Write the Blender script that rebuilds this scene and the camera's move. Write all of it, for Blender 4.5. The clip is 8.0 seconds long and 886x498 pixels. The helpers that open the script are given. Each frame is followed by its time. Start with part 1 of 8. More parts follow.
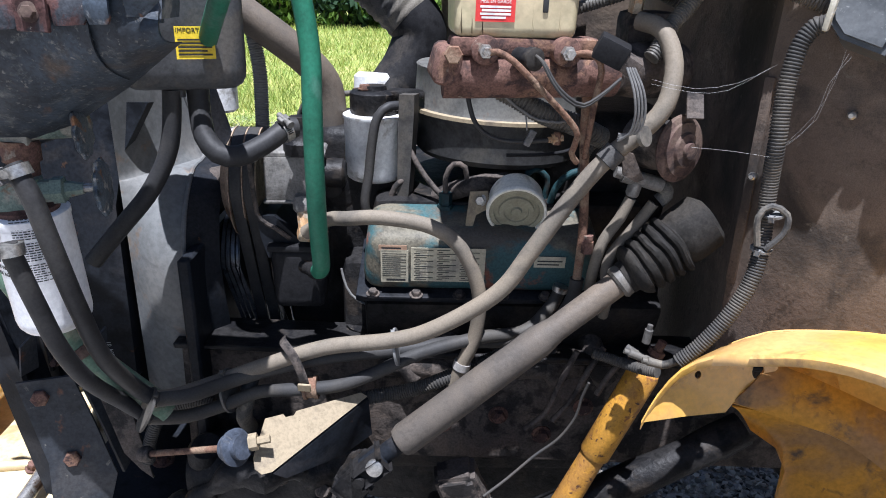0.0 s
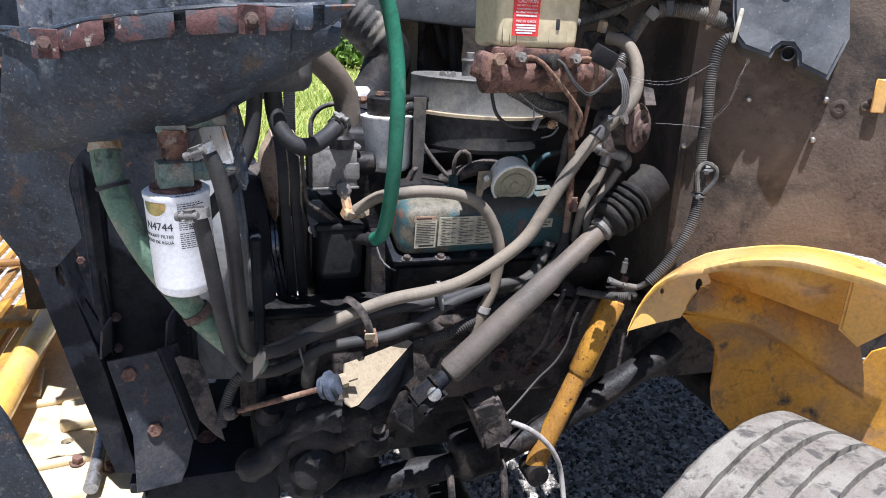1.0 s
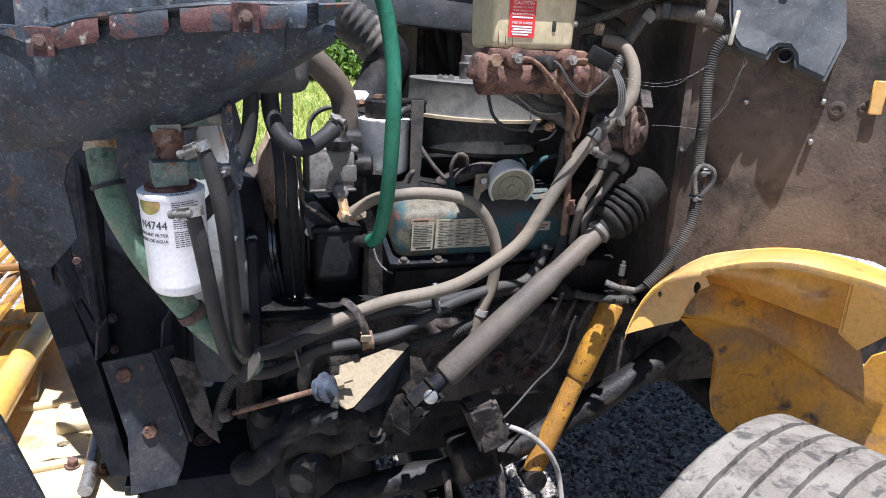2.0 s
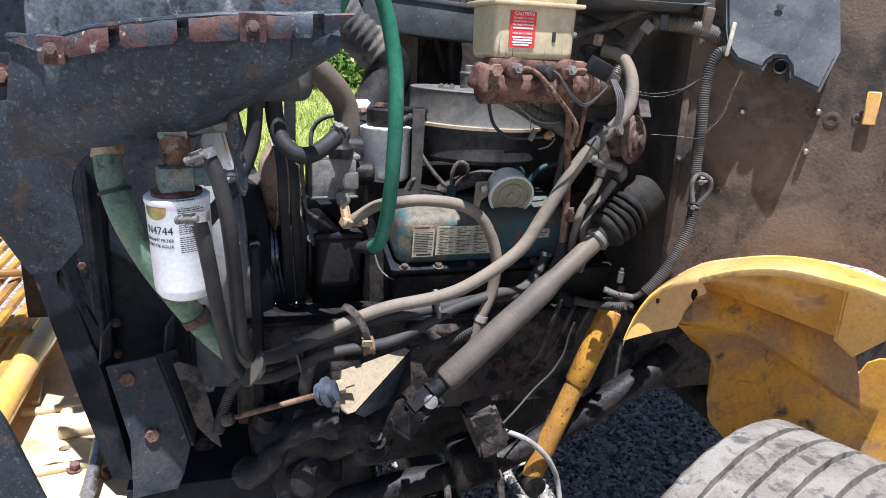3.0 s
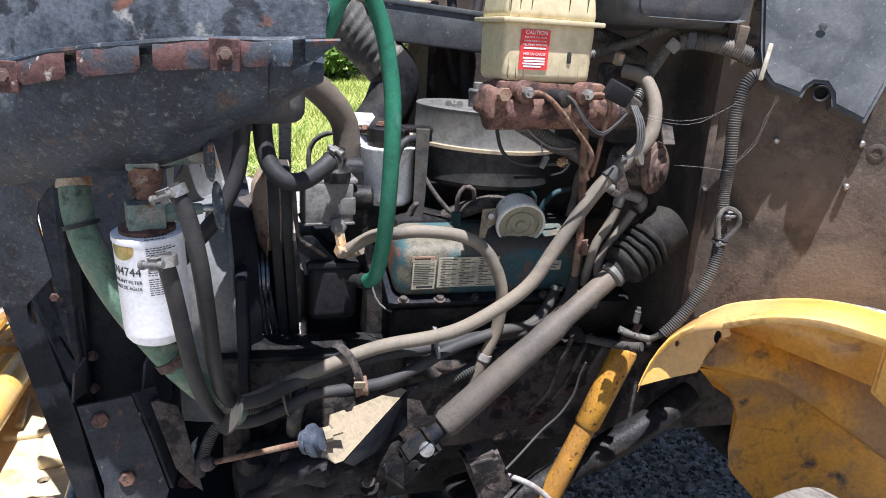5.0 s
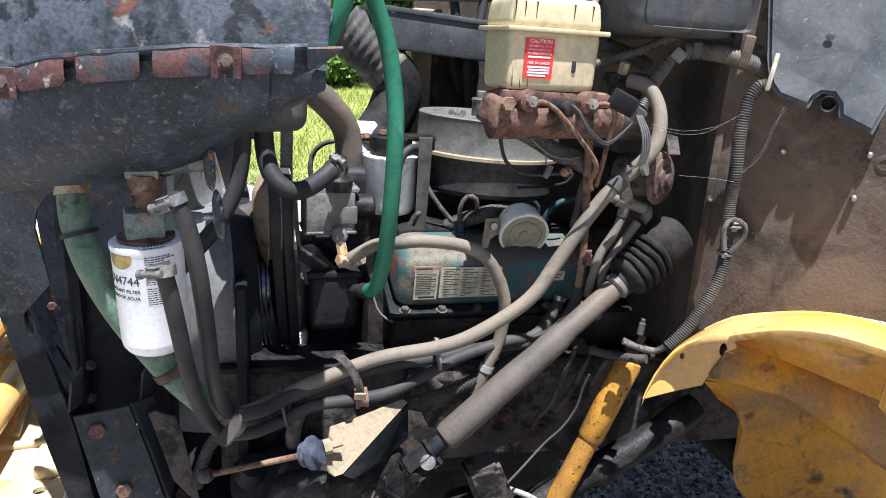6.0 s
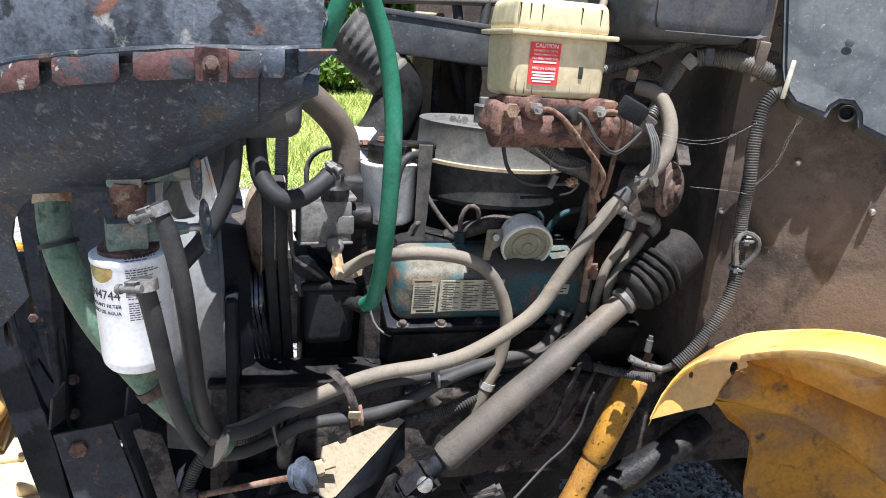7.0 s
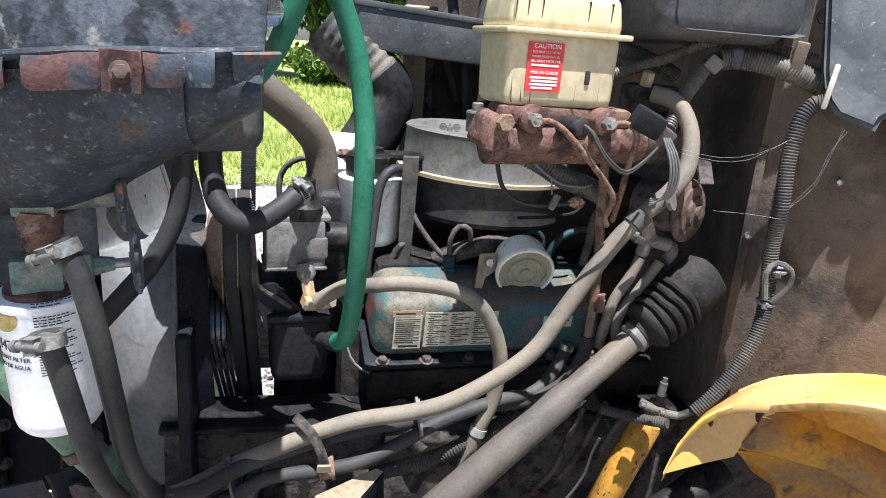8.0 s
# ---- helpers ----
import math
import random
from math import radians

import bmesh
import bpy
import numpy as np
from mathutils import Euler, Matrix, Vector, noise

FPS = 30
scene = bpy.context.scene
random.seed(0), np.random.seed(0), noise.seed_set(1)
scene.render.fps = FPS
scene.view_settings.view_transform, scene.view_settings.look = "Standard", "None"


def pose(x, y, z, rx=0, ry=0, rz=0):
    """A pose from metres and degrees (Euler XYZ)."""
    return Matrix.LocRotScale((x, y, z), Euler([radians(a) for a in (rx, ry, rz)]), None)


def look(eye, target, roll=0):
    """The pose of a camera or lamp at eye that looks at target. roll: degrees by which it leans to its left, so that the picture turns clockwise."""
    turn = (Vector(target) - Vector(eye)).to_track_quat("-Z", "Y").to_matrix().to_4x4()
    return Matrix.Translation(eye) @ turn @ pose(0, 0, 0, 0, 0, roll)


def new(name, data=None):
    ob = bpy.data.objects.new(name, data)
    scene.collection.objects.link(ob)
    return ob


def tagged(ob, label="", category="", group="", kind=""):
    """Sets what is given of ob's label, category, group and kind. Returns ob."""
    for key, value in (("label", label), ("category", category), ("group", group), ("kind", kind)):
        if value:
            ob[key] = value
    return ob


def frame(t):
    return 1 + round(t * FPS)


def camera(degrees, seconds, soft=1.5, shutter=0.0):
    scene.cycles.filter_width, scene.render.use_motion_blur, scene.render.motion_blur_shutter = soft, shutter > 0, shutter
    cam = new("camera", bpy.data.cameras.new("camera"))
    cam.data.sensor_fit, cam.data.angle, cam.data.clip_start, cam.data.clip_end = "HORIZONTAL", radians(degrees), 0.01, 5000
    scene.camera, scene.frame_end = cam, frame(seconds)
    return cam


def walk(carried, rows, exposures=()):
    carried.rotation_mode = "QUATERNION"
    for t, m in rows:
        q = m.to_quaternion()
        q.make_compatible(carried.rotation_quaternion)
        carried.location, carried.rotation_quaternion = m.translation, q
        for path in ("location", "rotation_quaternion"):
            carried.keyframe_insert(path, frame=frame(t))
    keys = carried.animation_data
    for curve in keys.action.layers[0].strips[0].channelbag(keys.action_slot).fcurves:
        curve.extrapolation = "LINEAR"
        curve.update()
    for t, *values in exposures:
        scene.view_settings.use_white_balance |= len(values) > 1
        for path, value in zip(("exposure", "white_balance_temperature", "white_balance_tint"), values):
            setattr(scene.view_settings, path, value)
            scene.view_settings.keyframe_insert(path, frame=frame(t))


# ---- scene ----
cam = camera(66, 8.0, soft=1.0)
ROWS = [
    (0, -0.0124, -0.257, 1.5054, 68.6, -1.62, -0.77),
    (0.5, -0.2423, -0.4122, 1.5142, 69.94, -1.83, -12.04),
    (1, -0.4147, -0.495, 1.4653, 72.22, -2.21, -16.64),
    (1.5, -0.4015, -0.4954, 1.4496, 72.75, -2.15, -16.41),
    (3, -0.4119, -0.5147, 1.4509, 73.79, -2.45, -16.44),
    (3.5, -0.4211, -0.5042, 1.4578, 73.86, -2.77, -16.43),
    (4, -0.402, -0.4765, 1.4729, 73.57, -2.87, -15.94),
    (4.5, -0.3532, -0.4374, 1.4978, 72.93, -2.83, -14.85),
    (6, -0.3467, -0.3983, 1.4969, 73.66, -3.44, -14.18),
    (6.5, -0.3594, -0.3942, 1.4798, 74.37, -3.76, -14.39),
    (7, -0.3303, -0.3513, 1.4947, 74.09, -3.85, -13.87),
    (7.5, -0.3129, -0.2867, 1.5015, 73.83, -4.15, -13.8),
    (8, -0.2627, -0.2081, 1.5068, 73.51, -4.11, -13.2),
]
walk(cam, [(t, pose(x, y, z, rx, ry, rz)) for t, x, y, z, rx, ry, rz in ROWS], [(0.0, 1.15, 5620, 15), (0.5, 1.31, 5620, 15), (1.0, 1.24, 5720, 16), (4.5, 1.27, 5780, 16), (6.0, 1.36, 5850, 14), (8.0, 1.46, 5850, 12)])

# ---------- light ----------
SUN_AZ, SUN_EL = 266.0, 75.0      # degrees: compass turn from +x, and height
world = bpy.data.worlds.new("world")
scene.world = world
world.use_nodes = True
wn = world.node_tree.nodes
sky = wn.new("ShaderNodeTexSky")
sky.sky_type = 'NISHITA'
sky.sun_disc = False
sky.sun_elevation = radians(SUN_EL)
sky.sun_rotation = radians(90 - SUN_AZ)
world.node_tree.links.new(sky.outputs[0], wn["Background"].inputs[0])
wn["Background"].inputs[1].default_value = 0.04
sun_dir = Vector((math.cos(radians(SUN_AZ)) * math.cos(radians(SUN_EL)), math.sin(radians(SUN_AZ)) * math.cos(radians(SUN_EL)), math.sin(radians(SUN_EL))))
sun_data = bpy.data.lights.new("sun", 'SUN')
sun_data.energy, sun_data.angle, sun_data.color = 5.0, radians(0.55), (1.0, 0.965, 0.91)
sun = new("sun", sun_data)
sun.matrix_world = look(sun_dir * 20, (0, 0, 0))


# ---------- materials ----------
def node_mat(name):
    m = bpy.data.materials.new(name)
    m.use_nodes = True
    return m, m.node_tree.nodes, m.node_tree.links, m.node_tree.nodes["Principled BSDF"]


def ramp(nodes, a, b, ca=(0, 0, 0, 1), cb=(1, 1, 1, 1)):
    r = nodes.new("ShaderNodeValToRGB")
    r.color_ramp.elements[0].position, r.color_ramp.elements[0].color = a, ca
    r.color_ramp.elements[1].position, r.color_ramp.elements[1].color = b, cb
    return r


def rgba(c):
    return (*c, 1.0)


def surf(name, col, rough=0.6, metal=0.0, var=0.25, scale=60.0, bump=0.15, spots=(), spec=0.28, coat=0.0, soft=0.05):
    """A worn surface: base colour with grain at two scales, then layers of spots (colour, coverage 0..1, scale, metal)."""
    m, n, l, p = node_mat(name)
    tc = n.new("ShaderNodeTexCoord")

    def tex(s, detail=6.0, dist=0.0):
        t = n.new("ShaderNodeTexNoise")
        t.inputs["Scale"].default_value, t.inputs["Detail"].default_value, t.inputs["Distortion"].default_value = s, detail, dist
        t.inputs["Roughness"].default_value = 0.62
        l.new(tc.outputs["Object"], t.inputs["Vector"])
        return t
    big, fine, speck = tex(scale * 0.18), tex(scale), tex(scale * 4.5, 3.0)
    mix = n.new("ShaderNodeMix")
    mix.data_type = 'RGBA'
    mix.inputs["A"].default_value = rgba([max(c * (1 - var), 0) for c in col])
    mix.inputs["B"].default_value = rgba([min(c * (1 + var), 1) for c in col])
    add = n.new("ShaderNodeMath")
    add.operation = 'ADD'
    l.new(big.outputs["Fac"], add.inputs[0])
    l.new(fine.outputs["Fac"], add.inputs[1])
    r0 = ramp(n, 0.8, 1.2)
    l.new(add.outputs[0], r0.inputs["Fac"])
    l.new(r0.outputs["Color"], mix.inputs["Factor"])
    out = mix.outputs["Result"]
    for i, (c, cover, sc) in enumerate(spots):
        t = tex(sc, 8.0, 0.4)
        t.inputs["Vector"].default_value = (0, 0, 0)
        mp = n.new("ShaderNodeMapping")
        mp.inputs["Location"].default_value = (3.1 * i + 1.7, 5.3 * i, 2.9 * i)
        l.new(tc.outputs["Object"], mp.inputs["Vector"])
        l.new(mp.outputs["Vector"], t.inputs["Vector"])
        edge = 0.72 - 0.44 * cover
        r = ramp(n, edge - soft * 0.6, edge + soft)
        l.new(t.outputs["Fac"], r.inputs["Fac"])
        mx = n.new("ShaderNodeMix")
        mx.data_type = 'RGBA'
        mx.inputs["B"].default_value = rgba(c)
        l.new(r.outputs["Color"], mx.inputs["Factor"])
        l.new(out, mx.inputs["A"])
        out = mx.outputs["Result"]
    grit = n.new("ShaderNodeMix")
    grit.data_type, grit.blend_type = 'RGBA', 'MULTIPLY'
    grit.inputs["Factor"].default_value = min(1.0, 0.2 + var * 2.0)
    rg = ramp(n, 0.36, 0.60, (0.76, 0.755, 0.75, 1), (1.17, 1.17, 1.165, 1))
    l.new(speck.outputs["Fac"], rg.inputs["Fac"])
    l.new(out, grit.inputs["A"])
    l.new(rg.outputs["Color"], grit.inputs["B"])
    l.new(grit.outputs["Result"], p.inputs["Base Color"])
    rr = n.new("ShaderNodeMapRange")
    rr.inputs["To Min"].default_value, rr.inputs["To Max"].default_value = max(rough - 0.15, 0.03), min(rough + 0.15, 1)
    l.new(big.outputs["Fac"], rr.inputs["Value"])
    l.new(rr.outputs["Result"], p.inputs["Roughness"])
    p.inputs["Metallic"].default_value = metal
    p.inputs["Specular IOR Level"].default_value = spec
    p.inputs["Coat Weight"].default_value = coat
    if bump:
        b = n.new("ShaderNodeBump")
        b.inputs["Strength"].default_value, b.inputs["Distance"].default_value = bump, 0.004
        l.new(add.outputs[0], b.inputs["Height"])
        l.new(b.outputs["Normal"], p.inputs["Normal"])
    return m


M_rubber = surf("dusty_rubber", (0.055, 0.053, 0.05), 0.75, 0, 0.3, 90, 0.25, [((0.15, 0.135, 0.11), 0.42, 14)])
M_rubber_grey = surf("grey_dusty_rubber", (0.135, 0.118, 0.094), 0.7, 0, 0.12, 90, 0.12, [((0.235, 0.195, 0.143), 0.5, 5), ((0.06, 0.058, 0.055), 0.32, 10)], soft=0.2)
M_hose_dk = surf("dark_dusty_hose_rubber", (0.034, 0.033, 0.032), 0.65, 0, 0.15, 90, 0.12, [((0.095, 0.084, 0.067), 0.38, 4), ((0.03, 0.031, 0.033), 0.38, 9)], soft=0.2)
M_black_hose = surf("black_rubber", (0.022, 0.022, 0.023), 0.55, 0, 0.2, 60, 0.1, [((0.06, 0.056, 0.05), 0.36, 7)], soft=0.15)
M_boot = surf("perished_black_rubber", (0.013, 0.013, 0.014), 0.6, 0, 0.3, 60, 0.2, [((0.04, 0.036, 0.032), 0.34, 9)], spec=0.15)
M_bellows = surf("dusty_perished_rubber", (0.019, 0.0175, 0.0155), 0.75, 0, 0.3, 60, 0.3, [((0.046, 0.040, 0.033), 0.42, 9), ((0.016, 0.015, 0.015), 0.38, 18)], spec=0.15, soft=0.12)
M_plastic = surf("black_plastic", (0.055, 0.057, 0.06), 0.5, 0, 0.25, 50, 0.1, [((0.10, 0.092, 0.082), 0.35, 10)])
M_box = surf("faded_black_plastic", (0.066, 0.071, 0.074), 0.38, 0, 0.15, 40, 0.10, [((0.112, 0.116, 0.115), 0.40, 6), ((0.042, 0.046, 0.049), 0.35, 10), ((0.3, 0.3, 0.29), 0.10, 150)], spec=0.5, soft=0.12)
M_conduit = surf("grey_loom_plastic", (0.085, 0.08, 0.072), 0.5, 0, 0.25, 70, 0.1, [((0.155, 0.138, 0.11), 0.48, 9), ((0.04, 0.04, 0.04), 0.34, 16)], soft=0.12)
M_conduit_dk = surf("black_loom_plastic", (0.046, 0.044, 0.041), 0.6, 0, 0.2, 70, 0.1, [((0.115, 0.101, 0.081), 0.44, 10), ((0.03, 0.03, 0.03), 0.32, 18)], soft=0.14, spec=0.2)
M_panel = surf("weathered_black_paint", (0.021, 0.028, 0.038), 0.5, 0, 0.4, 50, 0.3,
               [((0.046, 0.060, 0.078), 0.48, 6), ((0.070, 0.052, 0.034), 0.28, 8), ((0.022, 0.026, 0.032), 0.42, 9), ((0.17, 0.165, 0.15), 0.19, 170), ((0.11, 0.060, 0.034), 0.18, 16), ((0.12, 0.125, 0.12), 0.16, 45)], soft=0.09)
M_panel_top = surf("flaking_black_paint", (0.045, 0.052, 0.062), 0.55, 0, 0.4, 40, 0.6,
                   [((0.075, 0.085, 0.10), 0.42, 9), ((0.19, 0.19, 0.18), 0.24, 12), ((0.13, 0.06, 0.040), 0.27, 8), ((0.02, 0.022, 0.026), 0.30, 18)], soft=0.025)
M_strip = surf("red_brown_primer_strip", (0.060, 0.029, 0.026), 0.7, 0, 0.4, 60, 0.5, [((0.040, 0.044, 0.052), 0.44, 12), ((0.30, 0.27, 0.23), 0.22, 45)], soft=0.03)
M_strip_bl = surf("blue_black_paint", (0.035, 0.045, 0.058), 0.55, 0, 0.4, 60, 0.3, [((0.12, 0.065, 0.045), 0.35, 22), ((0.16, 0.17, 0.175), 0.25, 35)], soft=0.03)
M_frame = surf("black_chassis_paint", (0.009, 0.0105, 0.0135), 0.5, 0, 0.4, 40, 0.15, [((0.022, 0.022, 0.024), 0.35, 9), ((0.08, 0.04, 0.02), 0.07, 30)], spec=0.14)
M_plate = surf("dark_grey_bracket_paint", (0.022, 0.025, 0.030), 0.5, 0, 0.35, 40, 0.3, [((0.05, 0.05, 0.052), 0.4, 9), ((0.13, 0.055, 0.03), 0.2, 22), ((0.16, 0.15, 0.13), 0.10, 50)])
M_rust = surf("rusted_steel", (0.105, 0.058, 0.045), 0.9, 0.0, 0.4, 90, 0.4, [((0.20, 0.115, 0.075), 0.36, 20), ((0.05, 0.031, 0.028), 0.40, 30), ((0.25, 0.205, 0.16), 0.14, 50)])
M_rust_dk = surf("dull_rust_paint", (0.075, 0.048, 0.04), 0.85, 0.0, 0.3, 60, 0.15, [((0.12, 0.085, 0.066), 0.4, 16), ((0.04, 0.028, 0.025), 0.35, 24)])
M_pulley = surf("dusty_brown_pulley", (0.20, 0.145, 0.105), 0.75, 0.0, 0.35, 60, 0.3, [((0.32, 0.25, 0.175), 0.4, 14), ((0.10, 0.05, 0.03), 0.3, 20)])
M_rust_pipe = surf("rusty_pipe", (0.125, 0.07, 0.046), 0.8, 0.0, 0.4, 90, 0.5, [((0.22, 0.15, 0.10), 0.42, 25), ((0.075, 0.042, 0.03), 0.3, 40)])
# Oily iron; its near-black also carries the shade under the engine.
M_cast = surf("shaded_oily_iron", (0.012, 0.0115, 0.0115), 0.5, 0.0, 0.5, 40, 0.8, [((0.030, 0.025, 0.021), 0.38, 14), ((0.007, 0.007, 0.008), 0.38, 20), ((0.065, 0.055, 0.045), 0.10, 30)], spec=0.2)
M_cast_brown = surf("dirty_cast_iron", (0.055, 0.046, 0.04), 0.75, 0.0, 0.45, 50, 0.8, [((0.10, 0.08, 0.066), 0.4, 16), ((0.02, 0.018, 0.017), 0.42, 22)])
M_alloy = surf("dirty_alloy", (0.15, 0.145, 0.136), 0.6, 0.2, 0.25, 70, 0.3, [((0.075, 0.07, 0.063), 0.42, 14), ((0.20, 0.188, 0.162), 0.28, 30)], soft=0.12)
M_steel = surf("worn_steel", (0.34, 0.33, 0.31), 0.4, 0.85, 0.3, 70, 0.2, [((0.15, 0.10, 0.07), 0.3, 30)])
M_bright = surf("bright_belt_steel", (0.11, 0.118, 0.135), 0.3, 0.7, 0.25, 80, 0.1, [((0.05, 0.05, 0.06), 0.3, 30)])
M_brass = surf("dusty_brass", (0.40, 0.25, 0.13), 0.6, 0.4, 0.25, 80, 0.2, [((0.45, 0.38, 0.28), 0.5, 30)])
M_shaft = surf("dusty_steering_tube", (0.10, 0.084, 0.068), 0.6, 0.0, 0.15, 160, 0.2, [((0.19, 0.148, 0.106), 0.42, 4), ((0.062, 0.058, 0.054), 0.40, 8)], soft=0.2)
M_teal_dk = surf("dark_teal_paint", (0.016, 0.042, 0.048), 0.55, 0, 0.3, 60, 0.3, [((0.04, 0.035, 0.03), 0.4, 22)])
M_cover = surf("dusty_valve_cover_paint", (0.105, 0.095, 0.070), 0.6, 0, 0.3, 60, 0.35, [((0.085, 0.075, 0.06), 0.45, 5), ((0.042, 0.092, 0.098), 0.55, 5), ((0.20, 0.078, 0.052), 0.32, 9), ((0.05, 0.05, 0.045), 0.2, 16)], soft=0.03)
M_green = surf("green_silicone_hose", (0.022, 0.125, 0.075), 0.5, 0, 0.15, 50, 0.08, [((0.055, 0.16, 0.11), 0.4, 9)])
M_green_dk = surf("dull_green_hose", (0.10, 0.16, 0.11), 0.65, 0, 0.2, 50, 0.12, [((0.20, 0.22, 0.16), 0.45, 12), ((0.06, 0.08, 0.06), 0.3, 25)])
M_green_cast = surf("worn_green_fitting", (0.13, 0.17, 0.145), 0.65, 0.2, 0.3, 80, 0.35, [((0.26, 0.25, 0.21), 0.45, 22), ((0.17, 0.10, 0.06), 0.22, 30)])
M_white = surf("white_filter_paint", (0.87, 0.87, 0.87), 0.35, 0, 0.05, 40, 0.03, [((0.74, 0.73, 0.70), 0.22, 10)])
M_white_dirty = surf("grimy_white_filter_paint", (0.76, 0.76, 0.745), 0.45, 0, 0.1, 40, 0.05, [((0.42, 0.40, 0.36), 0.3, 14), ((0.2, 0.18, 0.15), 0.06, 40)])
M_black = surf("black_ink", (0.03, 0.03, 0.03), 0.6, 0, 0.1, 50, 0)
# Cap drum colour raised for sun, cap face colour lowered for shade.
M_cream = surf("cream_plastic_cap", (0.82, 0.785, 0.67), 0.38, 0, 0.08, 50, 0.05, [((0.52, 0.48, 0.37), 0.35, 18)])
M_cream_face = surf("shaded_beige_plastic", (0.33, 0.305, 0.21), 0.4, 0, 0.12, 60, 0.08, [((0.22, 0.19, 0.125), 0.4, 12)])
M_aged = surf("yellowed_plastic_reservoir", (0.53, 0.44, 0.27), 0.42, 0, 0.1, 20, 0.05, spec=0.5, spots=[((0.55, 0.51, 0.31), 0.5, 5), ((0.36, 0.32, 0.17), 0.2, 14)], soft=0.15)
M_red = surf("red_sticker", (0.62, 0.05, 0.045), 0.5, 0, 0.08, 60, 0)
M_paper = surf("silver_sticker", (0.46, 0.42, 0.31), 0.5, 0, 0.12, 60, 0, [((0.35, 0.32, 0.26), 0.35, 20)])
M_paper_tan = surf("tan_sticker", (0.42, 0.27, 0.18), 0.5, 0, 0.12, 60, 0, [((0.5, 0.42, 0.33), 0.4, 40)])
M_yellow_lab = surf("yellow_sticker", (0.75, 0.55, 0.03), 0.5, 0, 0.08, 60, 0)
M_yellow = surf("yellow_bus_paint", (0.66, 0.37, 0.075), 0.32, 0, 0.08, 30, 0.06, [((0.60, 0.36, 0.13), 0.38, 4), ((0.20, 0.10, 0.04), 0.06, 60), ((0.30, 0.16, 0.06), 0.14, 14)], soft=0.08, spec=0.5, coat=0.4)
M_yellow_scuffed = surf("scuffed_yellow_paint", (0.50, 0.245, 0.03), 0.45, 0, 0.15, 30, 0.08, [((0.34, 0.19, 0.075), 0.42, 5), ((0.055, 0.050, 0.048), 0.245, 11), ((0.13, 0.09, 0.06), 0.2, 16), ((0.16, 0.08, 0.035), 0.08, 70)], soft=0.07)
# Bus yellow darkened for the slats' shade, with dirt blotches on top.
M_slat = surf("shaded_dirty_grille_paint", (0.42, 0.225, 0.035), 0.5, 0, 0.2, 30, 0.08, [((0.22, 0.12, 0.05), 0.45, 6), ((0.10, 0.06, 0.03), 0.25, 14)], soft=0.12)
M_shock = surf("rusting_yellow_paint", (0.44, 0.22, 0.03), 0.55, 0, 0.2, 50, 0.2, [((0.36, 0.18, 0.04), 0.42, 9), ((0.22, 0.095, 0.04), 0.24, 40), ((0.09, 0.042, 0.026), 0.24, 90)])
M_hood = surf("cream_hood_paint", (0.50, 0.41, 0.25), 0.4, 0, 0.08, 20, 0.05, [((0.36, 0.27, 0.14), 0.3, 9)])
M_fire = surf("dusty_black_bulkhead", (0.072, 0.054, 0.043), 0.8, 0, 0.3, 150, 0.3, [((0.135, 0.104, 0.079), 0.5, 3), ((0.18, 0.14, 0.105), 0.22, 7), ((0.036, 0.031, 0.027), 0.36, 6), ((0.16, 0.138, 0.108), 0.10, 60)], soft=0.10)
M_shroud = surf("dirty_grey_shroud", (0.125, 0.13, 0.13), 0.65, 0.0, 0.15, 25, 0.08, [((0.175, 0.172, 0.162), 0.45, 5), ((0.20, 0.125, 0.07), 0.14, 18), ((0.09, 0.09, 0.092), 0.25, 11)], soft=0.1)
M_tyre = surf("dusty_tyre_tread", (0.13, 0.117, 0.10), 0.9, 0, 0.25, 120, 0.5, [((0.20, 0.186, 0.16), 0.5, 14), ((0.07, 0.065, 0.06), 0.3, 30)])
M_tan = surf("bare_tan_bracket", (0.27, 0.22, 0.145), 0.6, 0.1, 0.15, 50, 0.12, [((0.20, 0.165, 0.12), 0.3, 16), ((0.12, 0.08, 0.05), 0.10, 50)])
M_blue = surf("dull_blue_rubber", (0.05, 0.06, 0.08), 0.6, 0, 0.25, 60, 0.2, [((0.15, 0.15, 0.15), 0.35, 20)])
M_wire = surf("grey_wire", (0.15, 0.147, 0.14), 0.5, 0, 0.12, 60, 0)
M_cable = surf("pale_grey_cable", (0.28, 0.265, 0.245), 0.6, 0, 0.15, 60, 0.1, [((0.24, 0.22, 0.2), 0.3, 30)])
M_web = surf("cobweb", (0.45, 0.44, 0.42), 0.7, 0, 0.05, 60, 0)
M_pan = surf("worn_grey_pan", (0.098, 0.097, 0.090), 0.6, 0.0, 0.2, 40, 0.12, [((0.135, 0.126, 0.108), 0.38, 6), ((0.062, 0.064, 0.068), 0.3, 10), ((0.15, 0.08, 0.04), 0.10, 40)], soft=0.12)
M_pan_dk = surf("near_black_pan", (0.036, 0.036, 0.036), 0.6, 0.0, 0.3, 40, 0.15, [((0.070, 0.066, 0.058), 0.40, 9), ((0.025, 0.024, 0.024), 0.35, 14)])
M_zip = surf("grey_nylon_tie", (0.17, 0.17, 0.165), 0.5, 0, 0.1, 60, 0)


# ---------- mesh helpers ----------
def orient(axis, up=(0, 0, 1)):
    z = Vector(axis).normalized()
    u = Vector(up)
    if abs(z.dot(u.normalized())) > 0.97:
        u = Vector((0, 1, 0)) if abs(z.y) < 0.9 else Vector((1, 0, 0))
    x = u.cross(z).normalized()
    return Matrix((x, z.cross(x), z)).transposed().to_4x4()


